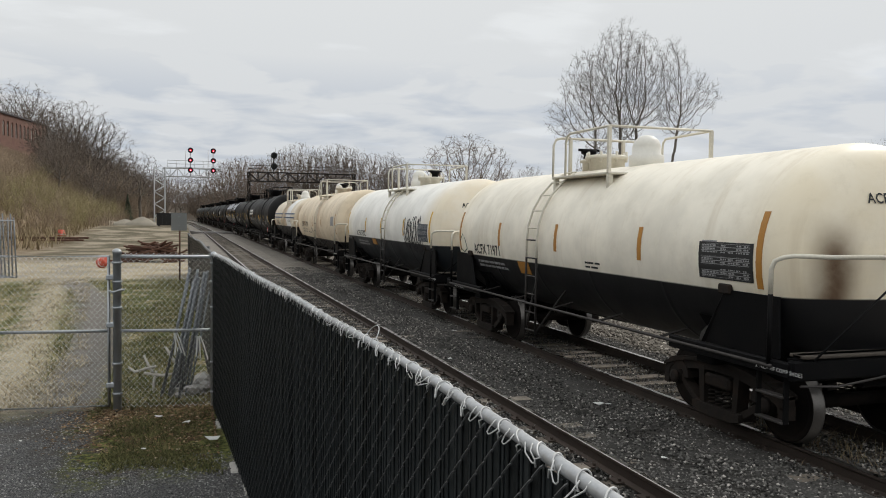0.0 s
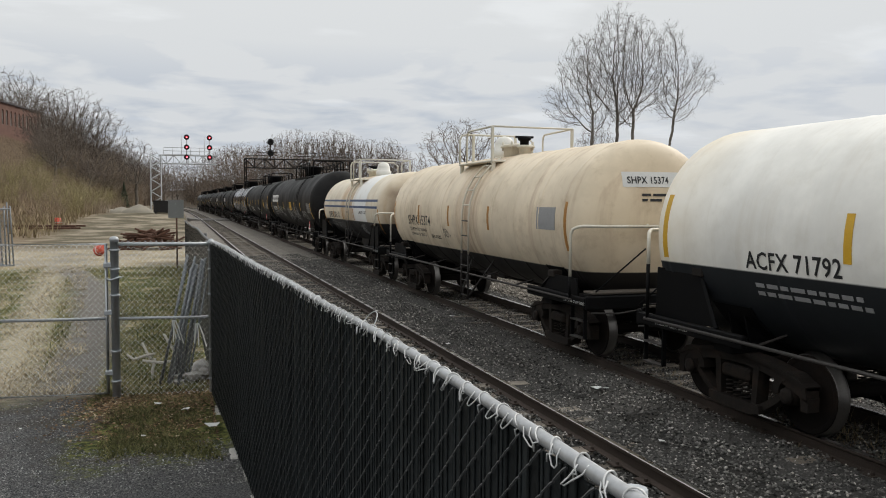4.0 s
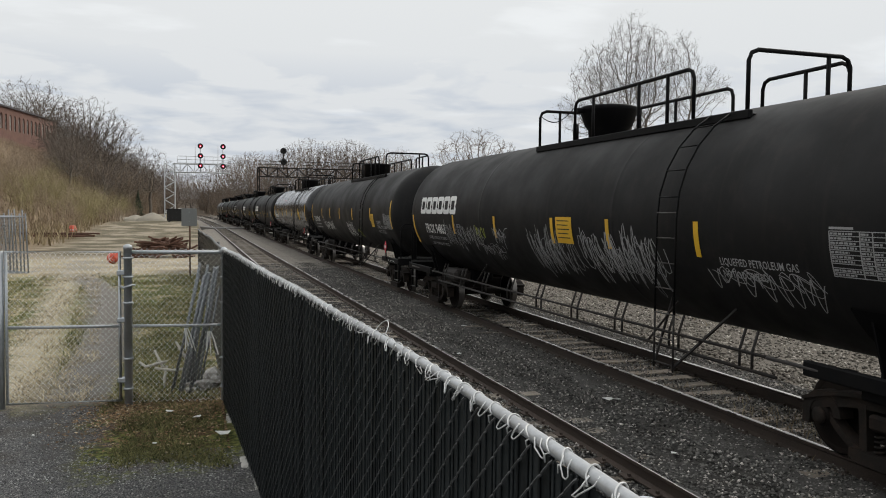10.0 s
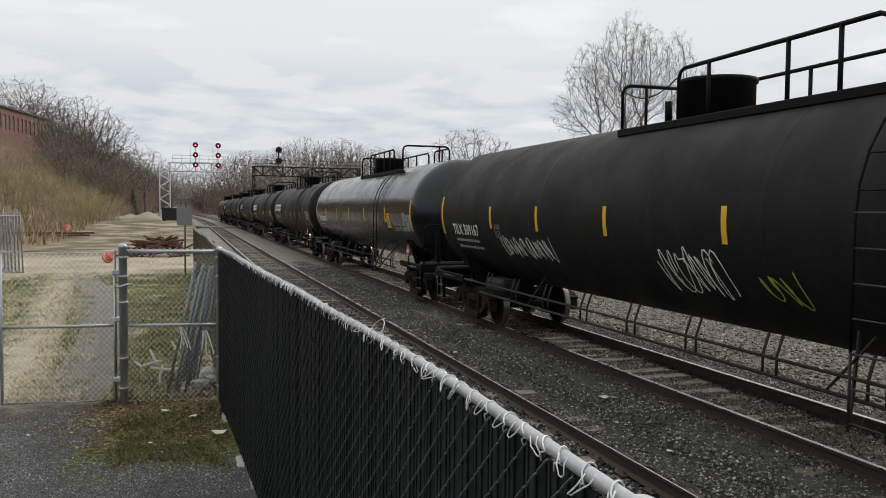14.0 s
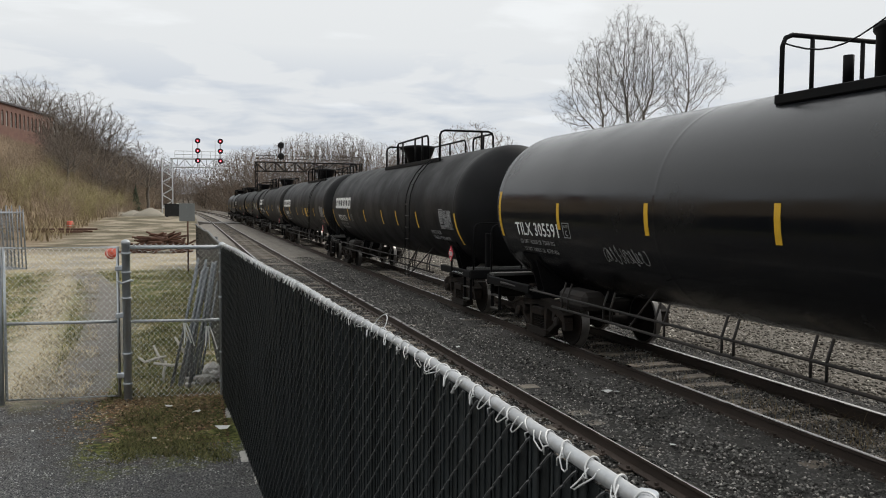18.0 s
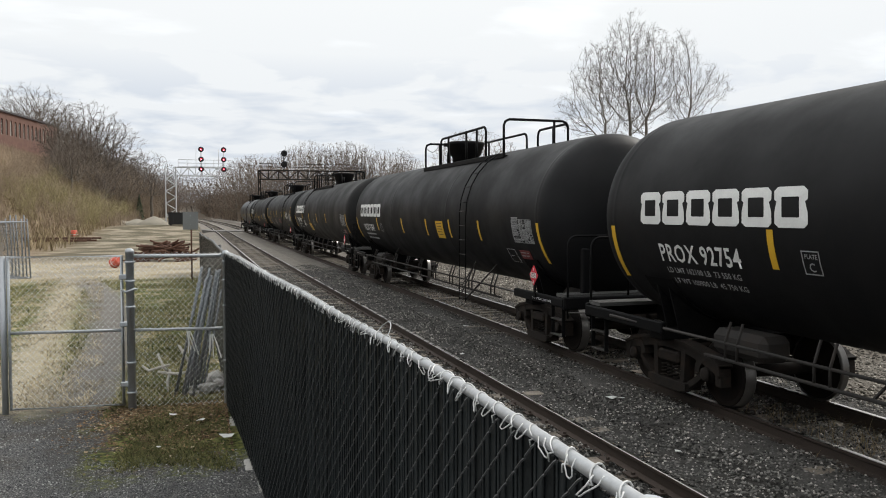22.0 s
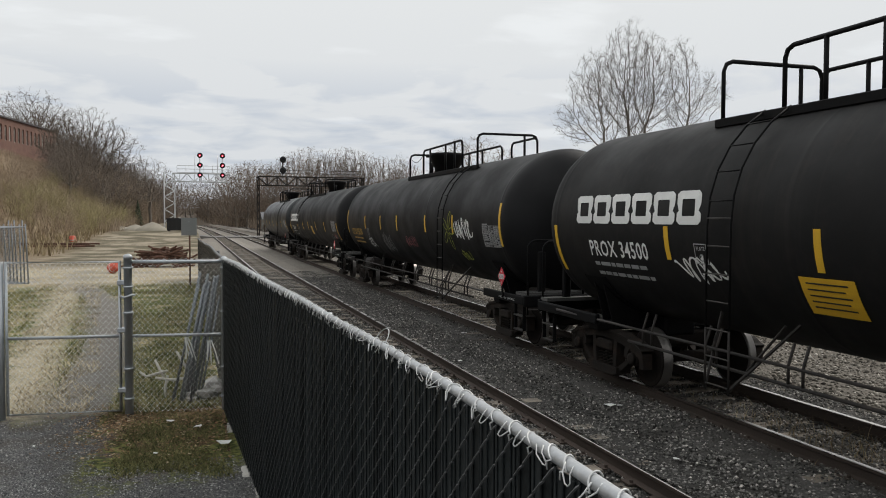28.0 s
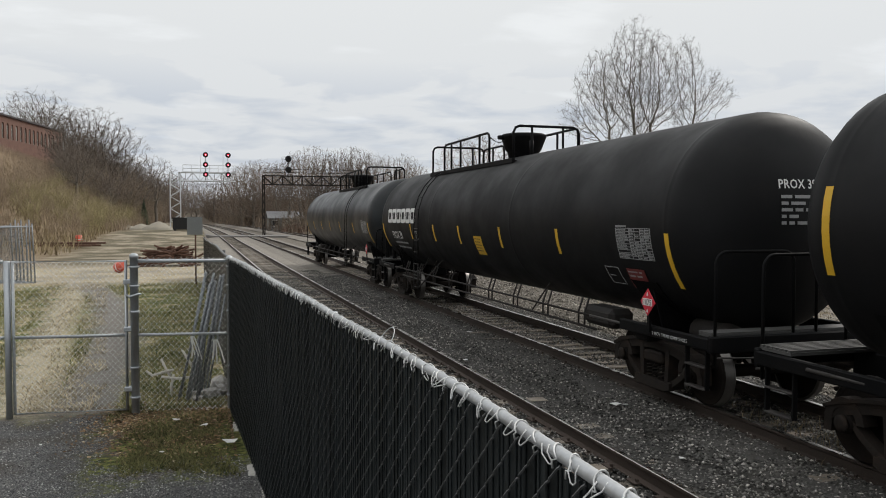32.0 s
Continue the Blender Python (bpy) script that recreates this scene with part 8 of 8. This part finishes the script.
thicket("hillside_undergrowth", "straw-brown undergrowth on the hillside", 51, 9000, (-44, -13), (72, 190), (0.4, 1.5), BRUSH, 0.014, clumpy)


def shrub_template(seed, stems=16, shoots=7, w=0.0050):
    """A twiggy shrub one metre high as thin bent strips: points and triangles."""
    rs = np.random.RandomState(seed)
    strips = []

    def strip_(p, d, length, w):
        side = np.cross(d, rs.normal(0, 1, 3)); side /= np.linalg.norm(side) + 1e-6
        q = p + d * length * 0.55 + rs.normal(0, 0.05, 3) * length
        e = p + d * length + rs.normal(0, 0.12, 3) * length + np.array([0, 0, 0.05 * length])
        strips.append([p - side * w, p + side * w, q + side * w * 0.8, q - side * w * 0.8, e])
        return q, e

    for _ in range(stems):
        a, tilt = rs.uniform(0, 6.28), abs(rs.normal(0, 0.42))
        d = np.array([math.cos(a) * math.sin(tilt), math.sin(a) * math.sin(tilt), math.cos(tilt)])
        p = np.array([rs.normal(0, 0.09), rs.normal(0, 0.09), 0.0])
        q, e = strip_(p, d, rs.uniform(0.6, 1.0), w)
        for _ in range(shoots):
            u = rs.uniform(0.15, 0.95)
            s = p + (q - p) * u / 0.55 if u < 0.55 else q + (e - q) * (u - 0.55) / 0.45
            dd = d + rs.normal(0, 0.55, 3); dd /= np.linalg.norm(dd)
            strip_(s, dd, rs.uniform(0.2, 0.5), w * 0.62)
    v = np.array(strips)
    v[..., 2] = np.maximum(v[..., 2], -0.02)
    o = 5 * np.arange(len(v))[:, None]
    f = np.concatenate([o + np.array([[0, 1, 2]]), o + np.array([[0, 2, 3]]), o + np.array([[3, 2, 4]])])
    return v.reshape(-1, 3) / v[..., 2].max(), f


def shrub_field(name, label, seed, count, xr, yr, size, material, keep=None, template=71, stems=16, shoots=7, w=0.0050):
    """Twiggy shrubs, all in one mesh; low in front of the mill, where the slope is mown."""
    va, fa = shrub_template(template, stems, shoots, w)
    x, y, z = spots(seed, count, xr, yr, keep)
    rs = np.random.RandomState(seed)
    n = len(x)
    s, t, wide = rs.uniform(size[0], size[1], n), rs.uniform(0, 6.28, n), rs.uniform(0.8, 1.3, n)
    s = np.where(x < -0.14 * y, np.minimum(s, 2.3 + 0.069 * y - z), s)
    ok = s > 0.7
    x, y, z, s, t, wide = x[ok], y[ok], z[ok], s[ok], t[ok], wide[ok]
    n = len(x)
    c, sn = np.cos(t)[:, None], np.sin(t)[:, None]
    px = (va[None, :, 0] * c - va[None, :, 1] * sn) * (s * wide)[:, None] + x[:, None]
    py = (va[None, :, 0] * sn + va[None, :, 1] * c) * (s * wide)[:, None] + y[:, None]
    pz = va[None, :, 2] * s[:, None] + z[:, None]
    f = (fa[None] + len(va) * np.arange(n)[:, None, None]).reshape(-1, 3)
    ob = new(name, numpy_mesh(np.stack([px, py, pz], -1).reshape(-1, 3), f, material))
    return tagged(ob, label, "shrubs", kind="stuff")


shrub_field("hillside_brush", "tangled bare brown brush on the hillside", 81, 820, (-42, -11), (72, 185), (1.6, 5.0), BRUSH, clumpy, 71, 18, 11, 0.0034)
shrub_field("budding_shrubs", "olive-brown budding shrubs at the foot of the hillside", 85, 150, (-19, -9.0), (88, 150), (2.0, 5.0), OLIVE, clumpy, 75, 18, 12, 0.0034)
shrub_field("yard_shrubs", "low bare shrubs at the edge of the yard", 82, 160, (-22, -8.5), (105, 200), (1.5, 3.4), BRUSH, clumpy, 72)
shrub_field("hill_wood", "grey-brown bare wood on the hillside", 86, 640, (-40, -9), (135, 230), (5, 11), HILL_TWIGS, lambda x, y: x > -0.14 * y, 76, 16, 9, 0.0032)
shrub_field("far_wood", "grey-brown bare wood where the tracks vanish", 83, 1300, (-80, 75), (225, 460), (6, 13), BRUSH_DARK, lambda x, y: abs(x - 5.6 - bend(y)) > 8, 73)
shrub_field("east_wood", "bare brown wood beyond the tracks", 84, 420, (19, 80), (140, 220), (4, 8.5), BRUSH_DARK, None, 74)

# added out of view: gives the glossy tanks a dark horizon to reflect
shrub_field("unseen_west_wood", "unseen low dark wood added to darken the reflection in the glossy tanks", 89, 260, (-75, -52), (-70, 55), (3.0, 5.0), BRUSH_DARK, None, 74)
shrub_field("ridge_wood", "dark bare wood on the distant ridge", 87, 900, (115, 275), (60, 280), (5, 9), RIDGE, None, 77, 14)


def build_conifer():
    """A small dark evergreen at the edge of the wood."""
    x, y, h = -8.4, 140.0, 4.4
    z = ground_z(x, y)
    root = thing("conifer", (x, y, z), "small dark green conifer at the edge of the wood", "tree")
    part("trunk", Geo().tube([(0, 0, -0.1), (0, 0, h)], [0.12, 0.02], 6), BARK, root)
    rs = np.random.RandomState(88)
    k = 900
    u = rs.uniform(0.04, 1, k) ** 0.8
    a = rs.uniform(0, 6.28, k)
    r = (1 - u) * 1.5 * rs.uniform(0.5, 1.0, k) + 0.05
    p0 = np.stack([np.cos(a) * r * 0.5, np.sin(a) * r * 0.5, u * h + 0.1], -1)
    p1 = np.stack([np.cos(a) * r, np.sin(a) * r, u * h - 0.12 * r], -1)
    sd = np.stack([-np.sin(a), np.cos(a), rs.normal(0, 0.4, k)], -1) * 0.07
    v = np.stack([p0 - sd, p0 + sd, p1], 1).reshape(-1, 3)
    part("crown", numpy_mesh(v, np.arange(3 * k).reshape(-1, 3), EVERGREEN), None, root)


EVERGREEN = island_mat("evergreen_needles", (0.035, 0.05, 0.03), (0.10, 0.12, 0.075))
build_conifer()
thicket("yard_edge_brush", "low straw-brown brush at the edge of the yard", 54, 3500, (-20, -8), (95, 190), (0.6, 2.2), BRUSH, 0.016, clumpy)
thicket("far_thicket", "dark bare thicket at the far bend of the tracks", 57, 3000, (-40, 60), (215, 420), (1.5, 5.0), BRUSH_DARK, 0.07, lambda x, y: abs(x - 5.6 - bend(y)) > 7)
thicket("wood_thicket", "bare thicket in the wood beyond the tracks", 61, 3000, (14, 75), (125, 215), (1.2, 4.0), BRUSH_DARK, 0.05)
thicket("east_brush", "low brown brush beyond the gravel", 65, 2600, (22, 85), (30, 120), (0.6, 3.2), BRUSH, 0.03, clumpy)


# ---- yard clutter ----
ORANGE = mat("orange_plastic", (0.55, 0.085, 0.045), 0.5, 0, 0.15, 4, 30, 0.1)
SIGN_BACK = mat("sign_back", (0.20, 0.205, 0.20), 0.55, 0.5, 0.15, 3, 30, 0.05)
SAND = mat("sand_heap", (0.30, 0.27, 0.215), 0.95, 0, 0.25, 0.8, 12, 0.6, 0.05)
DUMP = mat("black_skip", (0.016, 0.015, 0.015), 0.7, 0.1, 0.3, 2, 20, 0.2)


def scrap_pile(x0, y0, w, d, h, count, seed, label):
    z = ground_z(x0, y0)
    root = thing("scrap_pile", (x0, y0, z), label, "scrap pile")
    rnd = random.Random(seed)
    for i in range(count):
        u, v = rnd.gauss(0, 0.33), rnd.gauss(0, 0.33)
        zz = max(0.06, h * (1 - u * u * 2.2 - v * v * 1.4) * rnd.uniform(0.35, 1.0))
        ln = rnd.uniform(0.7, 1.7)
        bar = part("steel_bar", Geo().box(-ln / 2, ln / 2, -0.05, 0.05, -0.045, 0.045, 0.012), RUST, root)
        bar.location = (max(-w / 2, min(w / 2, u * w)), v * d, zz)
        bar.rotation_euler = (rnd.uniform(-0.4, 0.4), rnd.uniform(-0.55, 0.35), rnd.uniform(-0.9, 0.9))


scrap_pile(-1.5, 44.0, 2.4, 2.0, 0.95, 90, 6, "heap of rusty steel bars and plates on gravel")
scrap_pile(15.5, 135.0, 3.4, 2.0, 1.6, 50, 7, "rusty scrap heap beside the yard track")
for i in range(4):
    r = new("loose_rail", Geo().box(-0.06, 0.06, -3.5, 3.5, 0, 0.15, 0.03).mesh(RUST))
    r.location = (-11.6 + 0.32 * i, 70.5 + 0.4 * i, ground_z(-11.5, 71) + 0.02 + 0.17 * (i % 2))
    r.rotation_euler = (0, 0, radians(78))
    tagged(r, "rusty length of rail lying on the ground", "rail", "loose rails")


def drum(x, y, r, h, tilt, label):
    root = thing("orange_drum", (x, y, ground_z(x, y) + (r if tilt else 0)), label, "drum", "orange drums")
    root.rotation_euler = (radians(tilt), 0, 0.6)
    part("body", Geo().lathe([(r * 1.12, 0), (r * 1.12, 0.06), (r, 0.08), (r * 0.98, h * 0.5), (r * 0.86, h * 0.52), (r * 0.82, h * 0.95), (r * 0.6, h)], 18), ORANGE, root)
    part("reflective_band", Geo().lathe([(r * 1.005, h * 0.2), (r * 1.005, h * 0.34)], 18), DECAL_WHITE, root)


drum(-3.32, 37.4, 0.21, 0.46, 70, "battered orange drum lying on the gravel")
drum(-10.3, 79.0, 0.34, 0.55, 0, "orange traffic drum at the edge of the yard")


def build_sign():
    root = thing("road_sign", (-0.09, 28.4, ground_z(-0.09, 28.4)), "grey back of a square sign on a thin post", "sign")
    z = 2.05
    part("post", Geo().tube([(0.02, 0.03, -0.1), (0.02, 0.03, z + 0.22)], 0.028, 6), RUST, root)
    part("panel", Geo().box(-0.25, 0.25, -0.006, 0.0, z - 0.32, z + 0.28, 0.003), SIGN_BACK, root)
    for s in (-0.15, 0.15):
        part("bolt", Geo().tube([(0.0, -0.02, z + s), (0.0, 0.01, z + s)], 0.012, 6), GALV, root)


build_sign()


def build_skip():
    x0, y0 = -1.75, 100.0
    z = ground_z(x0, y0)
    root = thing("skip", (x0, y0, z), "black open steel skip with ribbed sides", "skip")
    part("body", Geo().box(-1.05, 1.05, -0.9, 0.9, 0.12, 1.5, 0.04), DUMP, root)
    part("rim", Geo().box(-1.1, 1.1, -0.95, 0.95, 1.45, 1.56, 0.03), DUMP, root)
    for i in range(5):
        x = -0.9 + 0.45 * i
        part("rib", Geo().box(x - 0.05, x + 0.05, -0.97, -0.9, 0.15, 1.45), DUMP, root)
    for x in (-0.8, 0.8):
        part("foot", Geo().box(x - 0.1, x + 0.1, -0.8, 0.8, -0.05, 0.12), DUMP, root)


build_skip()


def heap(x0, y0, r, h, seed):
    vs, fs = [(0, 0, h)], []
    rings, k = 7, 28
    for i in range(1, rings + 1):
        for j in range(k):
            a = 6.283 * j / k
            rr = r * i / rings * (1 + 0.15 * noise.noise((math.cos(a) * 1.3, math.sin(a) * 1.3, seed)))
            zz = h * (1 - (i / rings) ** 1.25) + 0.12 * noise.noise((math.cos(a) * i, math.sin(a) * i, seed + 4)) * (i < rings)
            vs.append((rr * math.cos(a) * 1.4, rr * math.sin(a), zz - (0.25 if i == rings else 0)))
    for j in range(k):
        fs.append((0, 1 + j, 1 + (j + 1) % k))
        for i in range(rings - 1):
            fs.append((1 + i * k + j, 1 + (i + 1) * k + j, 1 + (i + 1) * k + (j + 1) % k, 1 + i * k + (j + 1) % k))
    ob = new("sand_mound", mesh_from(vs, fs, SAND, True))
    ob.location = (x0, y0, ground_z(x0, y0))
    tagged(ob, "pale mound of sand in the yard", "sand", "sand mounds")


heap(-4.6, 104.0, 1.5, 1.05, 1.0)
heap(-6.6, 105.0, 1.3, 0.75, 5.0)
heap(-8.6, 108.0, 1.5, 0.5, 9.0)
cab = thing("signal_cabinet", (-1.3, 130.0, ground_z(-1.3, 130)), "white equipment cabinet beside the signal gantry", "cabinet")
part("body", Geo().box(-0.6, 0.6, -0.4, 0.4, 0.1, 1.5, 0.03), WHITE_PAINT, cab)
part("roof", Geo().box(-0.68, 0.68, -0.48, 0.48, 1.5, 1.58, 0.02), WHITE_PAINT, cab)
part("plinth", Geo().box(-0.55, 0.55, -0.35, 0.35, -0.1, 0.1), CONCRETE, cab)


def build_house():
    """A low grey house beyond the yard track."""
    x0, y0 = 17.6, 172.0
    z = ground_z(x0, y0)
    root = thing("house", (x0, y0, z), "low grey house with a pale roof beyond the yard", "house")
    w, d, h = 3.4, 3.2, 2.5
    g = Geo()
    g.box(-w, w, -d, -d + 0.2, 0, h); g.box(-w, w, d - 0.2, d, 0, h); g.box(-w, -w + 0.2, -d, d, 0, h); g.box(w - 0.2, w, -d, d, 0, h)
    part("wall", g, SIGN_BACK, root)
    g = Geo()
    for s in (-1, 1):
        g.add([(-w - 0.4, s * (d + 0.4), h - 0.15), (w + 0.4, s * (d + 0.4), h - 0.15), (w + 0.4, 0, h + 1.3), (-w - 0.4, 0, h + 1.3), (-w - 0.4, s * (d + 0.4), h), (w + 0.4, s * (d + 0.4), h), (w + 0.4, 0, h + 1.45), (-w - 0.4, 0, h + 1.45)], [(0, 1, 2, 3), (7, 6, 5, 4), (0, 4, 5, 1), (0, 3, 7, 4), (1, 5, 6, 2)])
    part("roof", g, ROOF_PALE, root, "pale shingle roof")
    for x in (-2.2, 1.6):
        win = part("window", Geo().box(x - 0.5, x + 0.5, -d - 0.02, -d + 0.02, 0.9, 2.0), GLASS, root)
        part("window_frame", Geo().box(x - 0.58, x + 0.58, -d - 0.05, -d - 0.022, 0.8, 0.9).box(x - 0.58, x + 0.58, -d - 0.05, -d - 0.022, 2.0, 2.1), WHITE_PAINT, win)
    part("door", Geo().box(-0.55, 0.35, -d - 0.03, -d + 0.02, 0.0, 2.05, 0.01), WHITE_PAINT, root)


ROOF_PALE = mat("pale_roof_shingle", (0.20, 0.20, 0.205), 0.8, 0, 0.25, 2, 20, 0.2)
build_house()


def build_panel_stack():
    """Upright fence panels stored against each other."""
    for i in range(7):
        root = thing("stored_panel", (-5.95 - 0.17 * i, 31.4 + 0.28 * i, ground_z(-6.2, 32)), "upright galvanised mesh panel stored by the path", "fence panel", "stored panels")
        root.rotation_euler = (0, radians(-2.0 + 0.6 * (i % 3)), radians(8 + 3 * (i % 2)))
        w, h = 2.6, 2.02
        part("panel_frame", Geo().tube([(-w, 0, 0.02), (-w, 0, h), (0.4, 0, h), (0.4, 0, 0.02)], 0.025, 6, closed=True), PIPE_DARK, root)
        n = part("chain_link", chain_mesh((w + 0.4, lambda d: (0.4 - d, 0.0)), 0.02, h, 0.11, 0.0035, 3), PIPE_DARK, root)
        n["kind"] = "stuff"
        for x in (0.4, -0.8, -2.0):
            part("upright", Geo().tube([(x, 0.02, 0.0), (x, 0.02, h + (0.24 if i % 2 else 0.10))], 0.024, 6), PIPE_DARK, root)


build_panel_stack()


# ---- grade crossing ----
def build_crossing():
    y0, y1 = 113.0, 120.0
    for name, xa, xb in (("crossing_west", -12.0, 2.85), ("crossing_near_track", 3.05, 4.38), ("crossing_middle", 4.55, 6.68), ("crossing_far_track", 6.88, 8.2), ("crossing_east", 8.38, 24.0)):
        b = bend((y0 + y1) / 2)
        g = Geo()
        za, zb = (ground_z(xa, 116) + 0.04 if xa < 0 else RAIL - 0.01), RAIL - 0.01
        g.add([(xa + b, y0, za), (xb + b, y0, zb), (xb + b, y1, zb), (xa + b, y1, za), (xa + b, y0, za - 0.4), (xb + b, y0, zb - 0.4), (xb + b, y1, zb - 0.4), (xa + b, y1, za - 0.4)], [(0, 1, 2, 3), (0, 4, 5, 1), (1, 5, 6, 2), (2, 6, 7, 3), (3, 7, 4, 0)])
        tagged(new(name, g.mesh(ROAD)), "pale worn asphalt of the grade crossing", "road", kind="structure")


build_crossing()


def litter_bits():
    rnd = random.Random(77)
    for x, y, z, s in ((5.82, 10.35, bed_z(5.8, 10), 0.16), (5.95, 10.3, bed_z(5.9, 10), 0.10), (5.28, 7.85, bed_z(5.28, 7.8), 0.08), (0.30, 8.2, 0.03, 0.12), (0.05, 8.9, 0.03, 0.08), (-0.25, 9.25, 0.03, 0.07), (4.9, 14.5, bed_z(4.9, 14), 0.1), (6.2, 18.0, bed_z(6.2, 18), 0.12), (-0.35, 8.0, 0.03, 0.04), (-1.5, 8.6, 0.03, 0.03)):
        g = Geo()
        s *= 0.6
        pts = [(rnd.uniform(0.6, 1.2) * s * math.cos(a * 1.05), rnd.uniform(0.5, 1.0) * s * math.sin(a * 1.05), rnd.uniform(0.0, 0.35) * s) for a in range(6)]
        g.add(pts + [(px, py, pz - 0.006) for px, py, pz in pts], [tuple(range(6)), tuple(reversed(range(6, 12)))] + [(i, 6 + i, 6 + (i + 1) % 6, (i + 1) % 6) for i in range(6)])
        ob = new("scrap_paper", g.mesh(DECAL_WHITE))
        ob.location = (x, y, z + 0.03)
        tagged(ob, "crumpled scrap of white litter on the ground", "litter", "litter")


litter_bits()


# ---- the ties of both tracks ----
def build_ties(track, x0, seed):
    rnd = random.Random(seed)
    shapes = []
    for i in range(4):
        g = Geo()
        w, h = rnd.uniform(0.105, 0.12), rnd.uniform(0.0, 0.012)
        g.box(-1.3 + rnd.uniform(-0.03, 0.03), 1.3 + rnd.uniform(-0.05, 0.05), -w, w, -0.2, h, 0.012)
        shapes.append(g.mesh(TIE))
    y = -4.0
    for i in range(145):
        t = part("tie", shapes[rnd.randrange(4)], None, track)
        t.location = (x0 + rnd.uniform(-0.04, 0.04), y, RAIL - 0.190 + rnd.uniform(-0.022, 0.022))
        t.rotation_euler = (rnd.uniform(-0.02, 0.02), rnd.uniform(-0.008, 0.008), rnd.uniform(-0.025, 0.025))
        y += 0.54 + rnd.uniform(-0.03, 0.03)
    g = Geo()
    while y < 300:
        b = bend(y)
        g.box(x0 + b - 1.3, x0 + b + 1.3, y - 0.115, y + 0.115, RAIL - 0.35, RAIL - 0.172)
        y += 0.54
    part("far_ties", g, TIE, track)["kind"] = "stuff"
    plates = Geo()
    y = -4.0
    for i in range(110):
        for s in (-0.752, 0.752):
            plates.box(x0 + s - 0.15, x0 + s + 0.15, y - 0.09, y + 0.09, RAIL - 0.176, RAIL - 0.160)
            for d in (-0.095, 0.095):
                plates.box(x0 + s + d - 0.014, x0 + s + d + 0.014, y - 0.06, y - 0.03, RAIL - 0.16, RAIL - 0.13)
        y += 0.54
    part("tie_plates", plates, RAIL_SIDE, track, "rusty tie plates and spikes")["kind"] = "stuff"


build_ties(near_track, NEAR_TRACK, 14)
build_ties(far_track, FAR_TRACK, 15)


# ---- what moves ----
def motions():
    times = [i * 0.5 for i in range(65)]
    for car, c in cars:
        rows = []
        for t in times:
            y = c - travelled(t)
            rows.append((t, pose(FAR_TRACK + bend(y), y, RAIL, 0, 0, math.degrees(bend_turn(y)))))
        walk(car, rows)
    turn_times = [i * 0.1 for i in range(321)]
    for w in wheelsets:
        x, y, z = w.location
        walk(w, [(t, pose(x, y, z, math.degrees(travelled(t) / WHEEL_R))) for t in turn_times])


motions()
